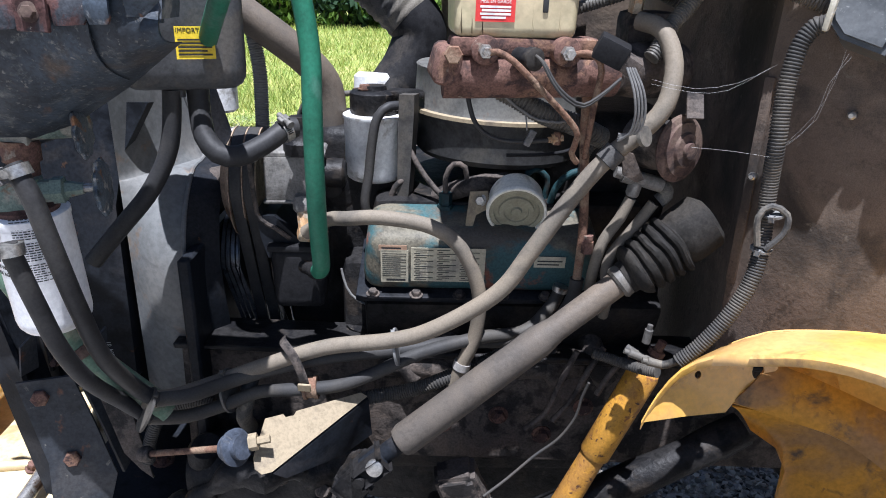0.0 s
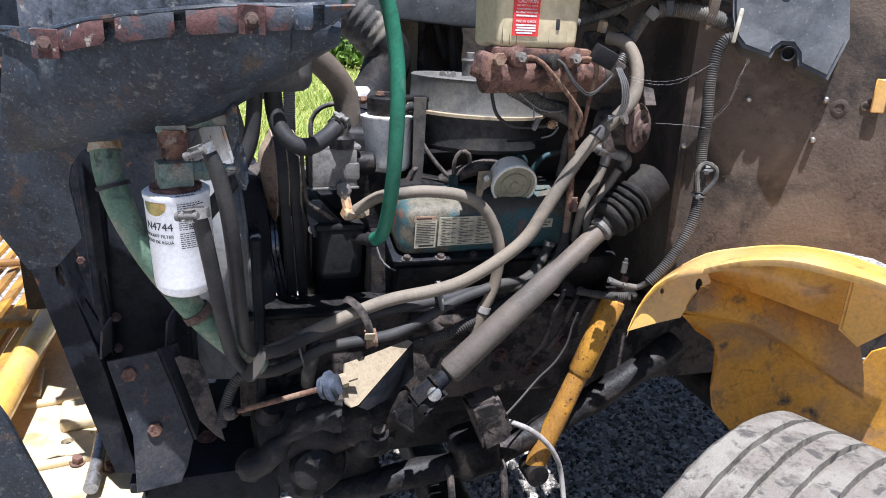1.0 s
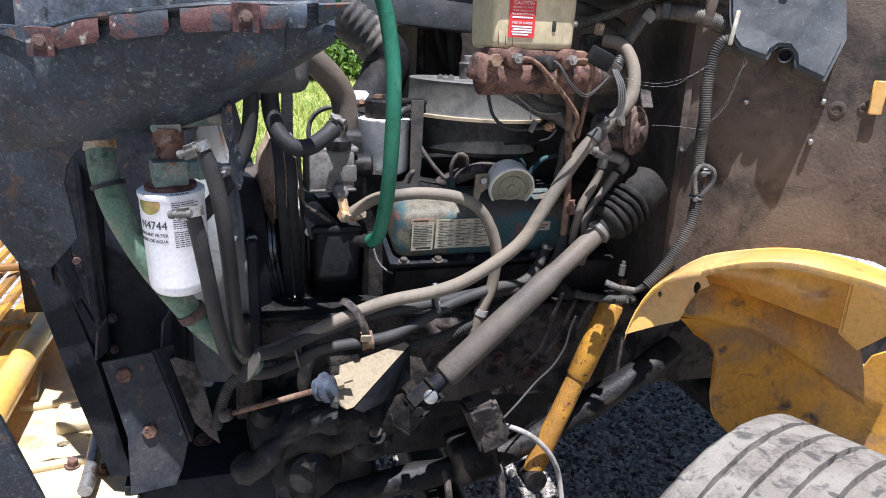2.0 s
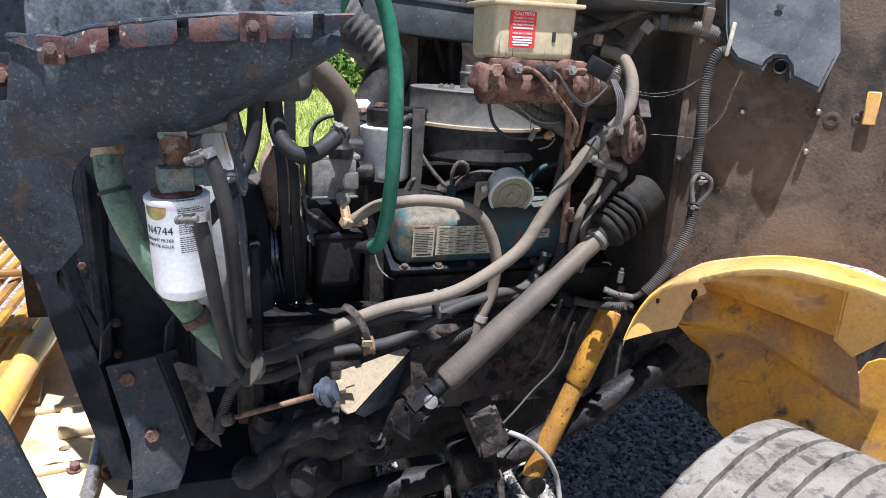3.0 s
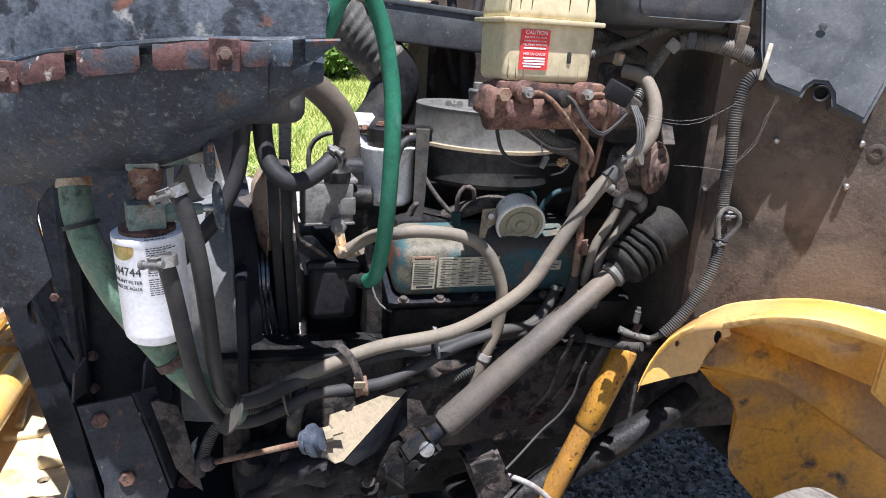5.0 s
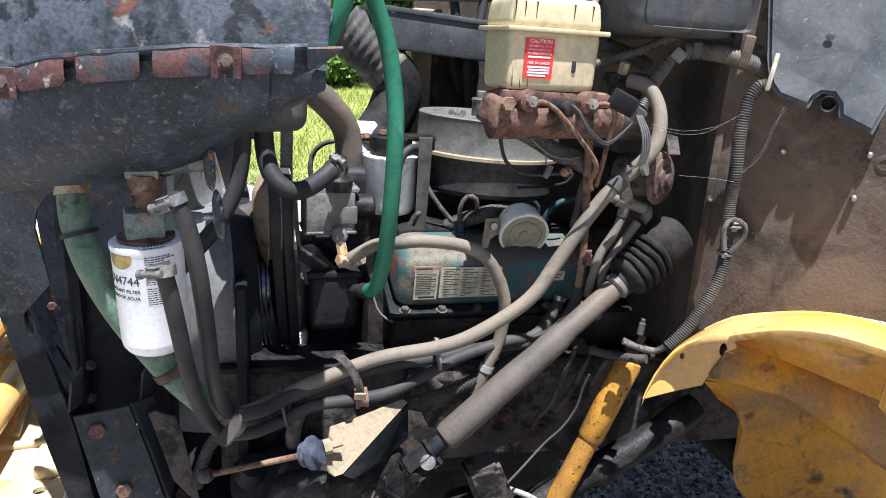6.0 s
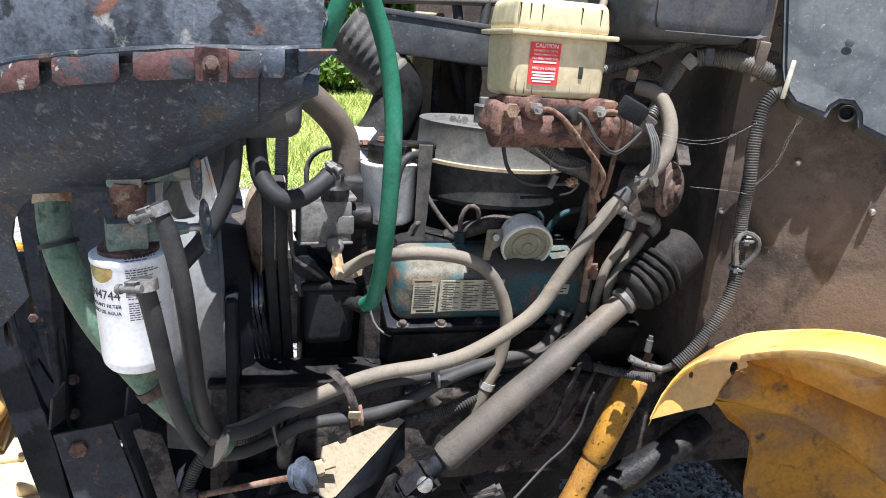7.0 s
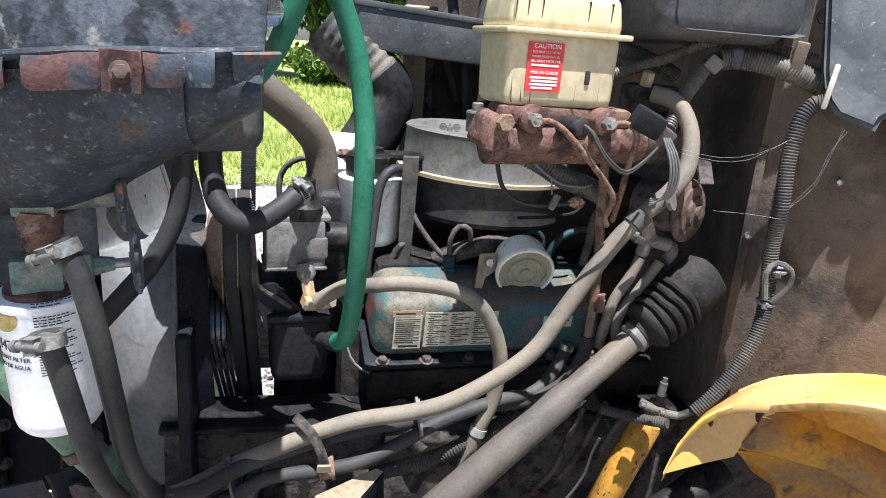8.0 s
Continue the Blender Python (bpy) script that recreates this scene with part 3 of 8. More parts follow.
# ---------- radiator end: baffle, tank, shroud, rail ----------
def baffle():
    t = thing("radiator_baffle", (-0.5406, 0.4961, 1.2812), "weathered black sheet-metal baffle over the radiator with rust specks", "baffle")
    top = [(-0.696, 0.5594, 1.432), (-0.6415, 0.518, 1.433), (-0.595, 0.4916, 1.444), (-0.5546, 0.4748, 1.452), (-0.473, 0.4423, 1.464), (-0.391, 0.441, 1.472), (-0.3397, 0.435, 1.476), (-0.3069, 0.4311, 1.478), (-0.2762, 0.4498, 1.482)]
    low = [(-0.726, 0.6074, 1.271), (-0.6725, 0.594, 1.282), (-0.6238, 0.582, 1.292), (-0.5799, 0.5752, 1.297), (-0.5083, 0.5659, 1.303), (-0.4515, 0.5537, 1.321), (-0.4029, 0.5432, 1.354), (-0.3549, 0.5316, 1.383), (-0.2744, 0.4907, 1.438)]
    bm = B()
    rows = []
    n = 12
    tl, ll = smoothline(top, 0.02), smoothline(low, 0.02)
    k = 30
    tl = [tl[round(i * (len(tl) - 1) / k)] for i in range(k + 1)]
    ll = [ll[round(i * (len(ll) - 1) / k)] for i in range(k + 1)]
    for j in range(n + 1):
        f = j / n
        row = []
        for i in range(k + 1):
            p = tl[i].lerp(ll[i], f)
            bulge = 0.034 * math.sin(math.pi * f) * (0.55 + 0.45 * i / k)
            row.append(bm.verts.new(p + Vector((0, -bulge, -0.35 * bulge))))
        rows.append(row)
    for a, b in zip(rows, rows[1:]):
        for i in range(k):
            bm.faces.new((a[i], b[i], b[i + 1], a[i + 1]))
    ex = bmesh.ops.extrude_face_region(bm, geom=list(bm.faces))
    for v in ex["geom"]:
        if isinstance(v, bmesh.types.BMVert):
            v.co += Vector((0, 0.004, 0.001))
    part("panel", bm, M_panel, t)
    # second sheet lapped over the panel
    bm = B()
    last = max(i for i in range(k + 1) if tl[i].x <= -0.339)
    grid = [[bm.verts.new(tl[i].lerp(ll[i], 0.92 * j / n) + Vector((0, -0.034 * math.sin(math.pi * 0.92 * j / n) * (0.55 + 0.45 * i / k) - 0.0055, -0.35 * 0.034 * math.sin(math.pi * 0.92 * j / n) * (0.55 + 0.45 * i / k)))) for i in range(last + 1)] for j in range(n + 1)]
    for a, b in zip(grid, grid[1:]):
        for i in range(last):
            bm.faces.new((a[i], b[i], b[i + 1], a[i + 1]))
    ex = bmesh.ops.extrude_face_region(bm, geom=list(bm.faces))
    for v in ex["geom"]:
        if isinstance(v, bmesh.types.BMVert):
            v.co += Vector((0, 0.003, 0))
    bmesh.ops.delete(bm, geom=[v for v in bm.verts if not v.link_faces], context='VERTS')
    part("lap_sheet", bm, M_panel, t, "weathered lapped sheet")
    # drooping flap beside the rail, foot set back along the view to darken it
    bm = B()
    slab(bm, [(-0.7987, 0.6443, 1.344), (-0.7442, 0.6299, 1.352), (-0.7058, 0.6177, 1.362), (-0.6971, 0.6161, 1.373), (-0.6482, 0.5973, 1.2979), (-0.5999, 0.5847, 1.2979), (-0.6273, 0.5957, 1.2791), (-0.6451, 0.6082, 1.2558), (-0.6534, 0.6186, 1.228), (-0.6532, 0.6444, 1.1691), (-0.6536, 0.6602, 1.1312), (-0.7001, 0.684, 1.0778), (-0.7452, 0.6976, 1.0698), (-0.8138, 0.6685, 1.228)], 0.004)
    part("flap", bm, M_panel, t)
    # flaking upper sheet
    bm = B()
    rows = []
    up = smoothline([(-0.6726, 0.546, 1.447), (-0.5968, 0.5104, 1.461), (-0.5116, 0.4771, 1.475), (-0.4285, 0.4602, 1.486), (-0.3438, 0.4525, 1.493), (-0.2722, 0.4475, 1.496)], 0.02)
    for j in range(-1, 7):
        rows.append([bm.verts.new(p + Vector((0.002 * j * (i / len(up)), 0.012 * j - 0.016 * math.sin(j * 0.5) + 0.004 * noise.noise(p * 9 + Vector((0, 0, j))), 0.032 * j))) for i, p in enumerate(up)])
    for a, b in zip(rows, rows[1:]):
        for i in range(len(up) - 1):
            bm.faces.new((a[i], a[i + 1], b[i + 1], b[i]))
    ex = bmesh.ops.extrude_face_region(bm, geom=list(bm.faces))
    for v in ex["geom"]:
        if isinstance(v, bmesh.types.BMVert):
            v.co += Vector((0, 0.05, 0))
    part("upper_sheet", bm, M_panel_top, t, "flaking black and rust-brown upper sheet")
    # folded strip with tabs
    tabs = [(-0.6179, -0.5609, M_strip), (-0.5472, -0.4772, M_strip), (-0.4635, -0.4017, M_strip), (-0.4017, -0.3715, M_strip), (-0.3715, -0.3365, M_strip), (-0.3365, -0.3125, M_strip_bl)]
    line = smoothline([(x, y - 0.008, z) for x, y, z in top], 0.01)

    def along(x):
        for a, b in zip(line, line[1:]):
            if a.x <= x <= b.x:
                return a.lerp(b, (x - a.x) / (b.x - a.x))
        return line[-1] if x > line[-1].x else line[0]
    for x0, x1, mt in tabs:
        bm = B()
        k = 10
        rows = []
        for j in range(k + 1):
            p = along(x0 + (x1 - x0) * j / k)
            r = 0.006 if j in (0, k) else 0.0
            rows.append([bm.verts.new(p + Vector((0, -0.003 + 0.002 * noise.noise(p * 40), 0.012))), bm.verts.new(p + Vector((0, -0.008, 0.004))), bm.verts.new(p + Vector((0, -0.0085, -0.008))), bm.verts.new(p + Vector((0, -0.007 + 0.002 * noise.noise(p * 60), -0.018 + r)))])
        for a, b in zip(rows, rows[1:]):
            for i in range(3):
                bm.faces.new((a[i], b[i], b[i + 1], a[i + 1]))
        ex = bmesh.ops.extrude_face_region(bm, geom=list(bm.faces))
        for v in ex["geom"]:
            if isinstance(v, bmesh.types.BMVert):
                v.co += Vector((0, 0.004, 0))
        part("strip_tab", bm, mt, t, "red-brown flaking folded tab" if mt is M_strip else "blue-black folded tab")
    # Strip added behind the tabs so the gaps between them read dark.
    bm = B()
    cols = [[bm.verts.new(p + Vector((0, dy, dz))) for dy, dz in ((0.006, -0.022), (0.005, 0.0), (0.006, 0.012), (0.012, 0.012), (0.012, -0.022))] for p in line]
    for g1, g2 in zip(cols, cols[1:]):
        for k in range(5):
            bm.faces.new((g1[k], g2[k], g2[(k + 1) % 5], g1[(k + 1) % 5]))
    bm.faces.new(cols[0])
    bm.faces.new(cols[-1])
    part("backing_strip", bm, M_panel, t, "weathered black strip added to darken the tab gaps")
    bm = B()
    sweep(bm, [p + Vector((0, 0.002 * noise.noise(p * 30), 0.012 + 0.003 * noise.noise(p * 22))) for p in line], 0.0045, 8)
    part("strip_fold", bm, M_panel, t, "weathered black rolled fold above the strip")
    bm = B()
    slab(bm, [(-0.2988, 0.4158, 1.49), (-0.2588, 0.4205, 1.493), (-0.2744, 0.4324, 1.48), (-0.2876, 0.4329, 1.468), (-0.2982, 0.42, 1.469)], 0.004)
    part("corner_tab", bm, M_strip_bl, t, "bent blue-black corner tab")
    bm = B()
    slab(bm, [(-0.6939, 0.5473, 1.44), (-0.6522, 0.5153, 1.45), (-0.6499, 0.5123, 1.427)], 0.004)
    part("corner_tab", bm, M_strip_bl, t, "bent torn corner tab")
    for x in (-0.6337, -0.3866):
        c = along(x) + Vector((0, -0.009, -0.004))
        bm = B()
        box(bm, (0.034, 0.005, 0.036), Matrix.Translation(c + Vector((0, -0.003, 0))) @ pose(0, 0, 0, 0, 0, -10), 0.001, 1)
        pad = part("bolt_pad", bm, M_strip, t, "rusty square pad")
        bm = B()
        hexhead(bm, c + Vector((0, -0.006, 0)), (0.12, -1, 0.1), 0.0068, 0.007, 0.0095)
        part("bolt", bm, M_rust_dk, pad, "rusty hex bolt")
    return t


baffle()


def surge_tank():
    t = thing("surge_tank", (-0.3931, 0.7869, 1.3411), "black plastic coolant surge tank with a yellow sticker", "tank")
    bm = B()
    box(bm, (0.17, 0.09, 0.20), Matrix.Translation((-0.3659, 0.7514, 1.4522)) @ pose(0, 0, 0, 0, 0, 20), 0.032, 4)
    part("body", bm, M_plastic, t)
    for x, y in ((-0.376, 0.734), (-0.348, 0.754)):
        bm = B()
        lathe(bm, (x, y, 1.372), (0, 0, -1), [(0, 0.014), (0.03, 0.014)], 14)
        part("spigot", bm, M_plastic, t)
    bm = B()
    n = Vector((0.342, -0.940, 0))
    c = Vector((-0.3280, 0.6952, 1.4201))
    box(bm, (0.050, 0.042, 0.001), Matrix.Translation(c) @ pose(0, 0, 0, 90, 0, 20), 0, 1)
    st = part("sticker", bm, M_yellow_lab, t, "yellow warning sticker")
    bm = B()
    write(bm, "IMPORTANT", 0.0085, flat_on(c + n * 0.0007 + Vector((0, 0, 0.0160)), (0.94, 0.342, 0), (0, 0, 1)))
    for k in range(5):
        bar(bm, -0.022, 0.021 - 0.006 * (k % 2), 0.004 - 0.0048 * k, 0.0024, flat_on(c + n * 0.0008, (0.94, 0.342, 0), (0, 0, 1)))
    part("print", bm, M_black, st, "black print")
    return t


surge_tank()


def radiator():
    t = thing("radiator", (-0.6032, 0.9447, 0.7204), "dark radiator core in a black frame", "radiator")
    bm = B()
    box(bm, (0.05, 0.44, 0.80), Matrix.Translation((-0.5605, 1.06, 1.0839)), 0.004, 1)
    part("core", bm, M_frame, t)
    bm = B()
    box(bm, (0.03, 0.05, 0.72), Matrix.Translation((-0.66, 0.80, 1.06)), 0.006, 2)
    part("side_channel", bm, M_frame, t)
    bm = B()
    slab(bm, [(-0.7283, 0.8744, 1.305), (-0.455, 0.8523, 1.313), (-0.500, 0.835, 1.23), (-0.515, 0.82, 1.15), (-0.515, 0.8035, 0.8442), (-0.5429, 0.8153, 0.8057), (-0.6724, 0.7997, 0.8272)], 0.02)
    part("side_tank", bm, M_frame, t, "black radiator side sheet")
    bm = B()
    sweep(bm, [Vector(q) for q in [(-0.669, 0.8113, 1.229), (-0.6519, 0.7702, 0.967), (-0.6489, 0.7616, 0.8694)]], 0.006, 8)
    part("sheet_edge", bm, M_frame, t)
    for q in ((-0.6396, 0.7703, 0.9439), (-0.6413, 0.7639, 0.8848)):
        bm = B()
        hexhead(bm, q, (0.2, -0.95, 0.2), 0.006, 0.016, 0.009)
        part("stud", bm, M_rust_dk, t, "rusty stud")
    # Stand-in panel for the dark corner, placed to fit the camera's view.
    bm = B()
    slab(bm, [(-1.021, 1.208, 1.675), (-0.753, 1.037, 1.674), (-0.7636, 0.9164, 1.3), (-1.026, 1.068, 1.278)], 0.02)
    part("corner_panel", bm, M_frame, t, "black panel filling the dark corner above the radiator")
    return t


radiator()


def fan_shroud():
    t = thing("fan_shroud", (-0.4481, 0.7915, 0.795), "dirty grey sheet-metal fan shroud with a curved opening", "shroud")
    bm = B()
    edge = smoothline([(-0.4576, 0.9697, 1.338), (-0.4276, 0.9797, 1.208), (-0.4197, 0.8881, 1.194), (-0.4123, 0.8214, 1.162), (-0.4066, 0.7755, 1.114), (-0.4037, 0.7559, 1.064), (-0.4013, 0.7541, 1.004), (-0.3993, 0.7627, 0.9444), (-0.3978, 0.7723, 0.8866), (-0.3678, 0.7923, 0.7866)], 0.02)
    rows = []
    for p in edge:
        back = Vector((-0.505, 0.80, p.z))
        rows.append([bm.verts.new(p.lerp(back, f) + Vector((0, -0.012 * math.sin(math.pi * f), 0))) for f in (0, 0.02, 0.2, 0.4, 0.6, 0.8, 1)])
    for a, b in zip(rows, rows[1:]):
        for k in range(6):
            bm.faces.new((a[k], a[k + 1], b[k + 1], b[k]))
    ex = bmesh.ops.extrude_face_region(bm, geom=list(bm.faces))
    for v in ex["geom"]:
        if isinstance(v, bmesh.types.BMVert):
            v.co += Vector((0, 0.004, 0))
    part("side_sheet", bm, M_shroud, t)
    bm = B()
    sweep(bm, [p + Vector((0.002, 0, 0)) for p in edge], 0.004, 8)
    part("rim", bm, M_shroud, t)
    bm = B()
    near, far = [p + Vector((0.003, 0.004, 0)) for p in edge], [p + Vector((0.045, 0.05, 0)) for p in edge]
    va, vb = [bm.verts.new(p) for p in near], [bm.verts.new(p) for p in far]
    for k in range(len(near) - 1):
        bm.faces.new((va[k], va[k + 1], vb[k + 1], vb[k]))
    ex = bmesh.ops.extrude_face_region(bm, geom=list(bm.faces))
    for v in ex["geom"]:
        if isinstance(v, bmesh.types.BMVert):
            v.co += Vector((-0.003, 0.003, 0))
    part("throat", bm, M_frame, t, "black throat ring of the opening")
    return t


fan_shroud()


def fan():
    t = thing("engine_fan", (-0.4713, 1.0585, 1.0455), "black engine fan behind the shroud", "fan")
    c = Vector((-0.4747, 1.0522, 1.0693))
    bm = B()
    lathe(bm, c - Vector((0.03, 0, 0)), (1, 0, 0), [(0, 0.06), (0.05, 0.06), (0.06, 0.05), (0.11, 0.045)], 28)
    part("hub", bm, M_cast, t)
    for k in range(7):
        a = k * 6.28319 / 7 + 0.2
        r = Vector((0, math.cos(a), math.sin(a)))
        s = Vector((0, -math.sin(a), math.cos(a)))
        bm = B()
        slab(bm, [c + r * 0.05 + s * 0.02, c + r * 0.225 + s * 0.055 + Vector((0.012, 0, 0)), c + r * 0.225 - s * 0.045 - Vector((0.03, 0, 0)), c + r * 0.05 - s * 0.02 - Vector((0.012, 0, 0))], 0.004)
        part("blade", bm, M_frame, t)
    return t


fan()


def front_rail():
    t = thing("radiator_rail", (-0.6654, 0.6662, 0.636), "black slotted steel rail in front of the radiator", "rail")
    bm = B()
    slot = ring_of((-0.7111, 0.7145, 1.046), (0.05, -1, 0.1), 0.0085, 16, 0.024)
    web = [Vector(q) for q in [(-0.8124, 0.7707, 1.236), (-0.7901, 0.7582, 1.182), (-0.7576, 0.7376, 1.057), (-0.697, 0.7078, 0.8227), (-0.6534, 0.6873, 0.6736), (-0.6139, 0.6757, 0.6756), (-0.6506, 0.6905, 0.8669), (-0.6623, 0.697, 0.9125), (-0.701, 0.7195, 1.055), (-0.7082, 0.7224, 1.111), (-0.7325, 0.7472, 1.24)]]
    nrm = (web[3] - web[0]).cross(web[6] - web[0]).normalized()
    web = [q - nrm * (q - web[0]).dot(nrm) for q in web]
    slot = [q - nrm * (q - web[0]).dot(nrm) for q in slot]
    slab(bm, web, 0.008, [slot])
    part("web", bm, M_frame, t)
    bm = B()
    slab(bm, [(-0.7022, 0.7248, 1.053), (-0.6516, 0.6955, 0.8644), (-0.6147, 0.6804, 0.6724), (-0.5928, 0.7281, 0.6363), (-0.6401, 0.7487, 0.8359), (-0.6896, 0.7803, 1.034), (-0.7252, 0.7864, 1.233), (-0.7338, 0.7527, 1.239)], 0.006)
    part("flange", bm, M_frame, t)
    bm = B()
    hexhead(bm, (-0.6761, 0.7323, 1.069), (0, -1, 0), 0.007, 0.006)
    part("bolt", bm, M_rust, t, "rusty bolt")
    return t


front_rail()


def rail_bracket():
    t = thing("mounting_bracket", (-0.5631, 0.6914, 0.6643), "dark grey bolted steel mounting bracket on the chassis rail", "bracket")
    bm = B()
    slab(bm, [(-0.6416, 0.6556, 0.9124), (-0.5653, 0.676, 0.9149), (-0.5413, 0.6733, 0.8299), (-0.5175, 0.6695, 0.7335), (-0.5302, 0.661, 0.6849), (-0.5429, 0.6549, 0.6587), (-0.614, 0.6365, 0.6618), (-0.6124, 0.6482, 0.7687)], 0.006)
    p = part("face_plate", bm, M_plate, t)
    nrm = Vector((0.25, -0.95, 0.10)).normalized()
    for q, slot in (((-0.611, 0.6608, 0.8846), 0.012), ((-0.5781, 0.6577, 0.7731), -0.002)):
        q = Vector(q)
        bm = B()
        hexhead(bm, q + nrm * 0.004, nrm, 0.0135, 0.010, 0.0185)
        part("bolt", bm, M_rust, p, "rusted hex bolt and washer")
        bm = B()
        slab(bm, [v + nrm * 0.0045 for v in ring_of(q + Vector((slot, 0.003, 0.002)), nrm, 0.026, 18, 0.0065)], 0.001)
        part("slot", bm, M_black, p, "dark slotted hole")
    bm = B()
    slab(bm, [(-0.5645, 0.680, 0.9149), (-0.5374, 0.7107, 0.9087), (-0.5242, 0.7192, 0.8222), (-0.5119, 0.7268, 0.7367), (-0.5160, 0.680, 0.7250), (-0.5405, 0.681, 0.8260)], 0.006)
    part("side_plate", bm, M_plate, t)
    for x, y in ((-0.655, 0.690), (-0.552, 0.712)):
        bm = B()
        slab(bm, [(x, y, 0.90), (x + 0.012, y + 0.03, 0.90), (x + 0.018, y + 0.03, 0.965), (x + 0.006, y + 0.004, 0.950)], 0.004)
        part("upstand", bm, M_plate, t, "dark upright lug")
    bm = B()
    slab(bm, [(-0.5374, 0.6862, 0.894), (-0.5288, 0.6873, 0.8961), (-0.4969, 0.6892, 0.8833), (-0.4883, 0.6874, 0.8572), (-0.4753, 0.6818, 0.788), (-0.4619, 0.6762, 0.7191), (-0.4794, 0.6761, 0.736), (-0.5038, 0.677, 0.7694)], 0.006)
    part("ear", bm, M_cast_brown, t, "dirty brown ear plate")
    return t


rail_bracket()


# ---------- coolant filter and its plumbing ----------
def coolant_filter():
    c = Vector((-0.495, 0.5486, 1.0736))
    ax = Vector((-0.027, -0.045, 0.9)).normalized()
    t = thing("coolant_filter", c, "white spin-on coolant filter with black print under a green fitting", "filter")
    R, H = 0.045, 0.1539
    bm = B()
    lathe(bm, c, ax, [(0, 0), (0, R * 0.72), (0.0036, R * 0.86), (0.0108, R * 0.965), (0.0198, R), (H - 0.006, R), (H - 0.002, R * 1.03), (H + 0.004, R * 1.03), (H + 0.006, R * 0.97), (H + 0.006, 0)], 48)
    can = part("canister", bm, M_white, t)
    m = Matrix.Translation(c) @ orient(ax)
    loc = m.inverted() @ Vector((-0.243, -0.18, 1.17))
    a0 = math.atan2(loc.y, loc.x) - 0.38

    def wrap(dx):
        def f(x, y, lift):
            a = a0 + (x + dx) / R
            return m @ Vector(((R + 0.0003 + lift) * math.cos(a), (R + 0.0003 + lift) * math.sin(a), y))
        return f
    bm = B()
    write(bm, "N4744", 0.0165, wrap(-0.027), 'CENTER')
    for v in bm.verts:
        v.co += ax * 0.114
    low = B()
    for txt, y in (("COOLANT FILTER", 0.1000), ("FILTRO DE AGUA", 0.0910)):
        one = B()
        write(one, txt, 0.0066, wrap(-0.031), 'CENTER')
        for v in one.verts:
            v.co += ax * y
        me = bpy.data.meshes.new("letters")
        one.to_mesh(me)
        low.from_mesh(me)
    part("legend_print", low, M_black, can, "black printed legend")
    part("model_print", bm, M_black, can, "black printed letters")
    bm = B()
    for k in range(27):
        if k in (9, 18):
            continue
        y, x = 0.163 - 0.0031 * k, 0.004
        while x < 0.040 - 0.006 * ((k * 5) % 3):
            w = 0.0028 + 0.0034 * ((k * 7 + int(x * 4000)) % 5) / 4
            bar(bm, x, x + w, y, 0.0013, wrap(0), 2)
            x += w + 0.0011
    part("fine_print", bm, M_black, can, "small black print")
    bm = B()
    rings = [[bm.verts.new(wrap(0)(-0.030 + 0.019 * f * math.cos(k * 0.2618), 0.145 + 0.015 * f * math.sin(k * 0.2618), 0.0004)) for k in range(24)] for f in (0.04, 0.25, 0.5, 0.75, 1.0)]
    bm.faces.new(rings[0])
    for g1, g2 in zip(rings, rings[1:]):
        for k in range(24):
            bm.faces.new((g1[k], g2[k], g2[(k + 1) % 24], g1[(k + 1) % 24]))
    part("emblem", bm, surf("olive_orange_emblem", (0.30, 0.20, 0.07), 0.5, 0, 0.3, 60, 0, [((0.20, 0.22, 0.06), 0.5, 14)], soft=0.15), can, "round orange and olive emblem")
    # head on top
    top = c + ax * (H + 0.006)
    bm = B()
    lathe(bm, top, ax, [(0, 0.036), (0.0054, 0.036), (0.009, 0.027), (0.0198, 0.0243)], 28)
    part("gasket_plate", bm, M_rust, t, "rust-brown base plate")
    bm = B()
    box(bm, (0.0468, 0.0396, 0.036), Matrix.Translation(top + Vector((0, -0.009, 0.0234))) @ pose(0, 0, 0, 0, 0, 14), 0.004, 2)
    head = part("head", bm, M_green_cast, t, "worn green cast head")
    bm = B()
    o = top + Vector((0.018, -0.0072, 0.0252))
    d = Vector((0.873, 0.18, 0.036)).normalized()
    lathe(bm, o, d, [(0, 0.0144), (0.0198, 0.0144), (0.0198, 0.01665), (0.0324, 0.01665), (0.0342, 0.0108), (0.054, 0.0072)], 6)
    part("fitting", bm, M_green_cast, head)
    bm = B()
    lathe(bm, o + d * 0.052, d, [(0, 0.0054), (0.0162, 0.0054), (0.0162, 0.0108), (0.0216, 0.0126), (0.0252, 0.0108)], 12)
    part("stem", bm, M_steel, head, "steel valve stem")
    # round hand wheels
    for at in (o + d * 0.076, top + Vector((0.0828, 0, 0.1008))):
        bm = B()
        lathe(bm, at - d * 0.007, d, [(0, 0.0054), (0.0009, 0.0234), (0.0027, 0.0324), (0.0054, 0.036), (0.0081, 0.036), (0.0099, 0.0324), (0.0117, 0.0234), (0.0126, 0.0054)], 60)
        for v in bm.verts:
            q = v.co - at
            q -= d * q.dot(d)
            if q.length > 0.02:
                a = math.atan2(q.z, q.y)
                v.co -= q.normalized() * 0.0045 * abs(math.sin(5 * a)) ** 3
        part("hand_wheel", bm, surf("chipped_wheel_paint", (0.07, 0.085, 0.10), 0.5, 0.3, 0.4, 90, 0.4, [((0.35, 0.33, 0.3), 0.3, 60), ((0.2, 0.1, 0.05), 0.25, 40)]), t, "chipped knurled hand wheel")
    # upper valve body
    bm = B()
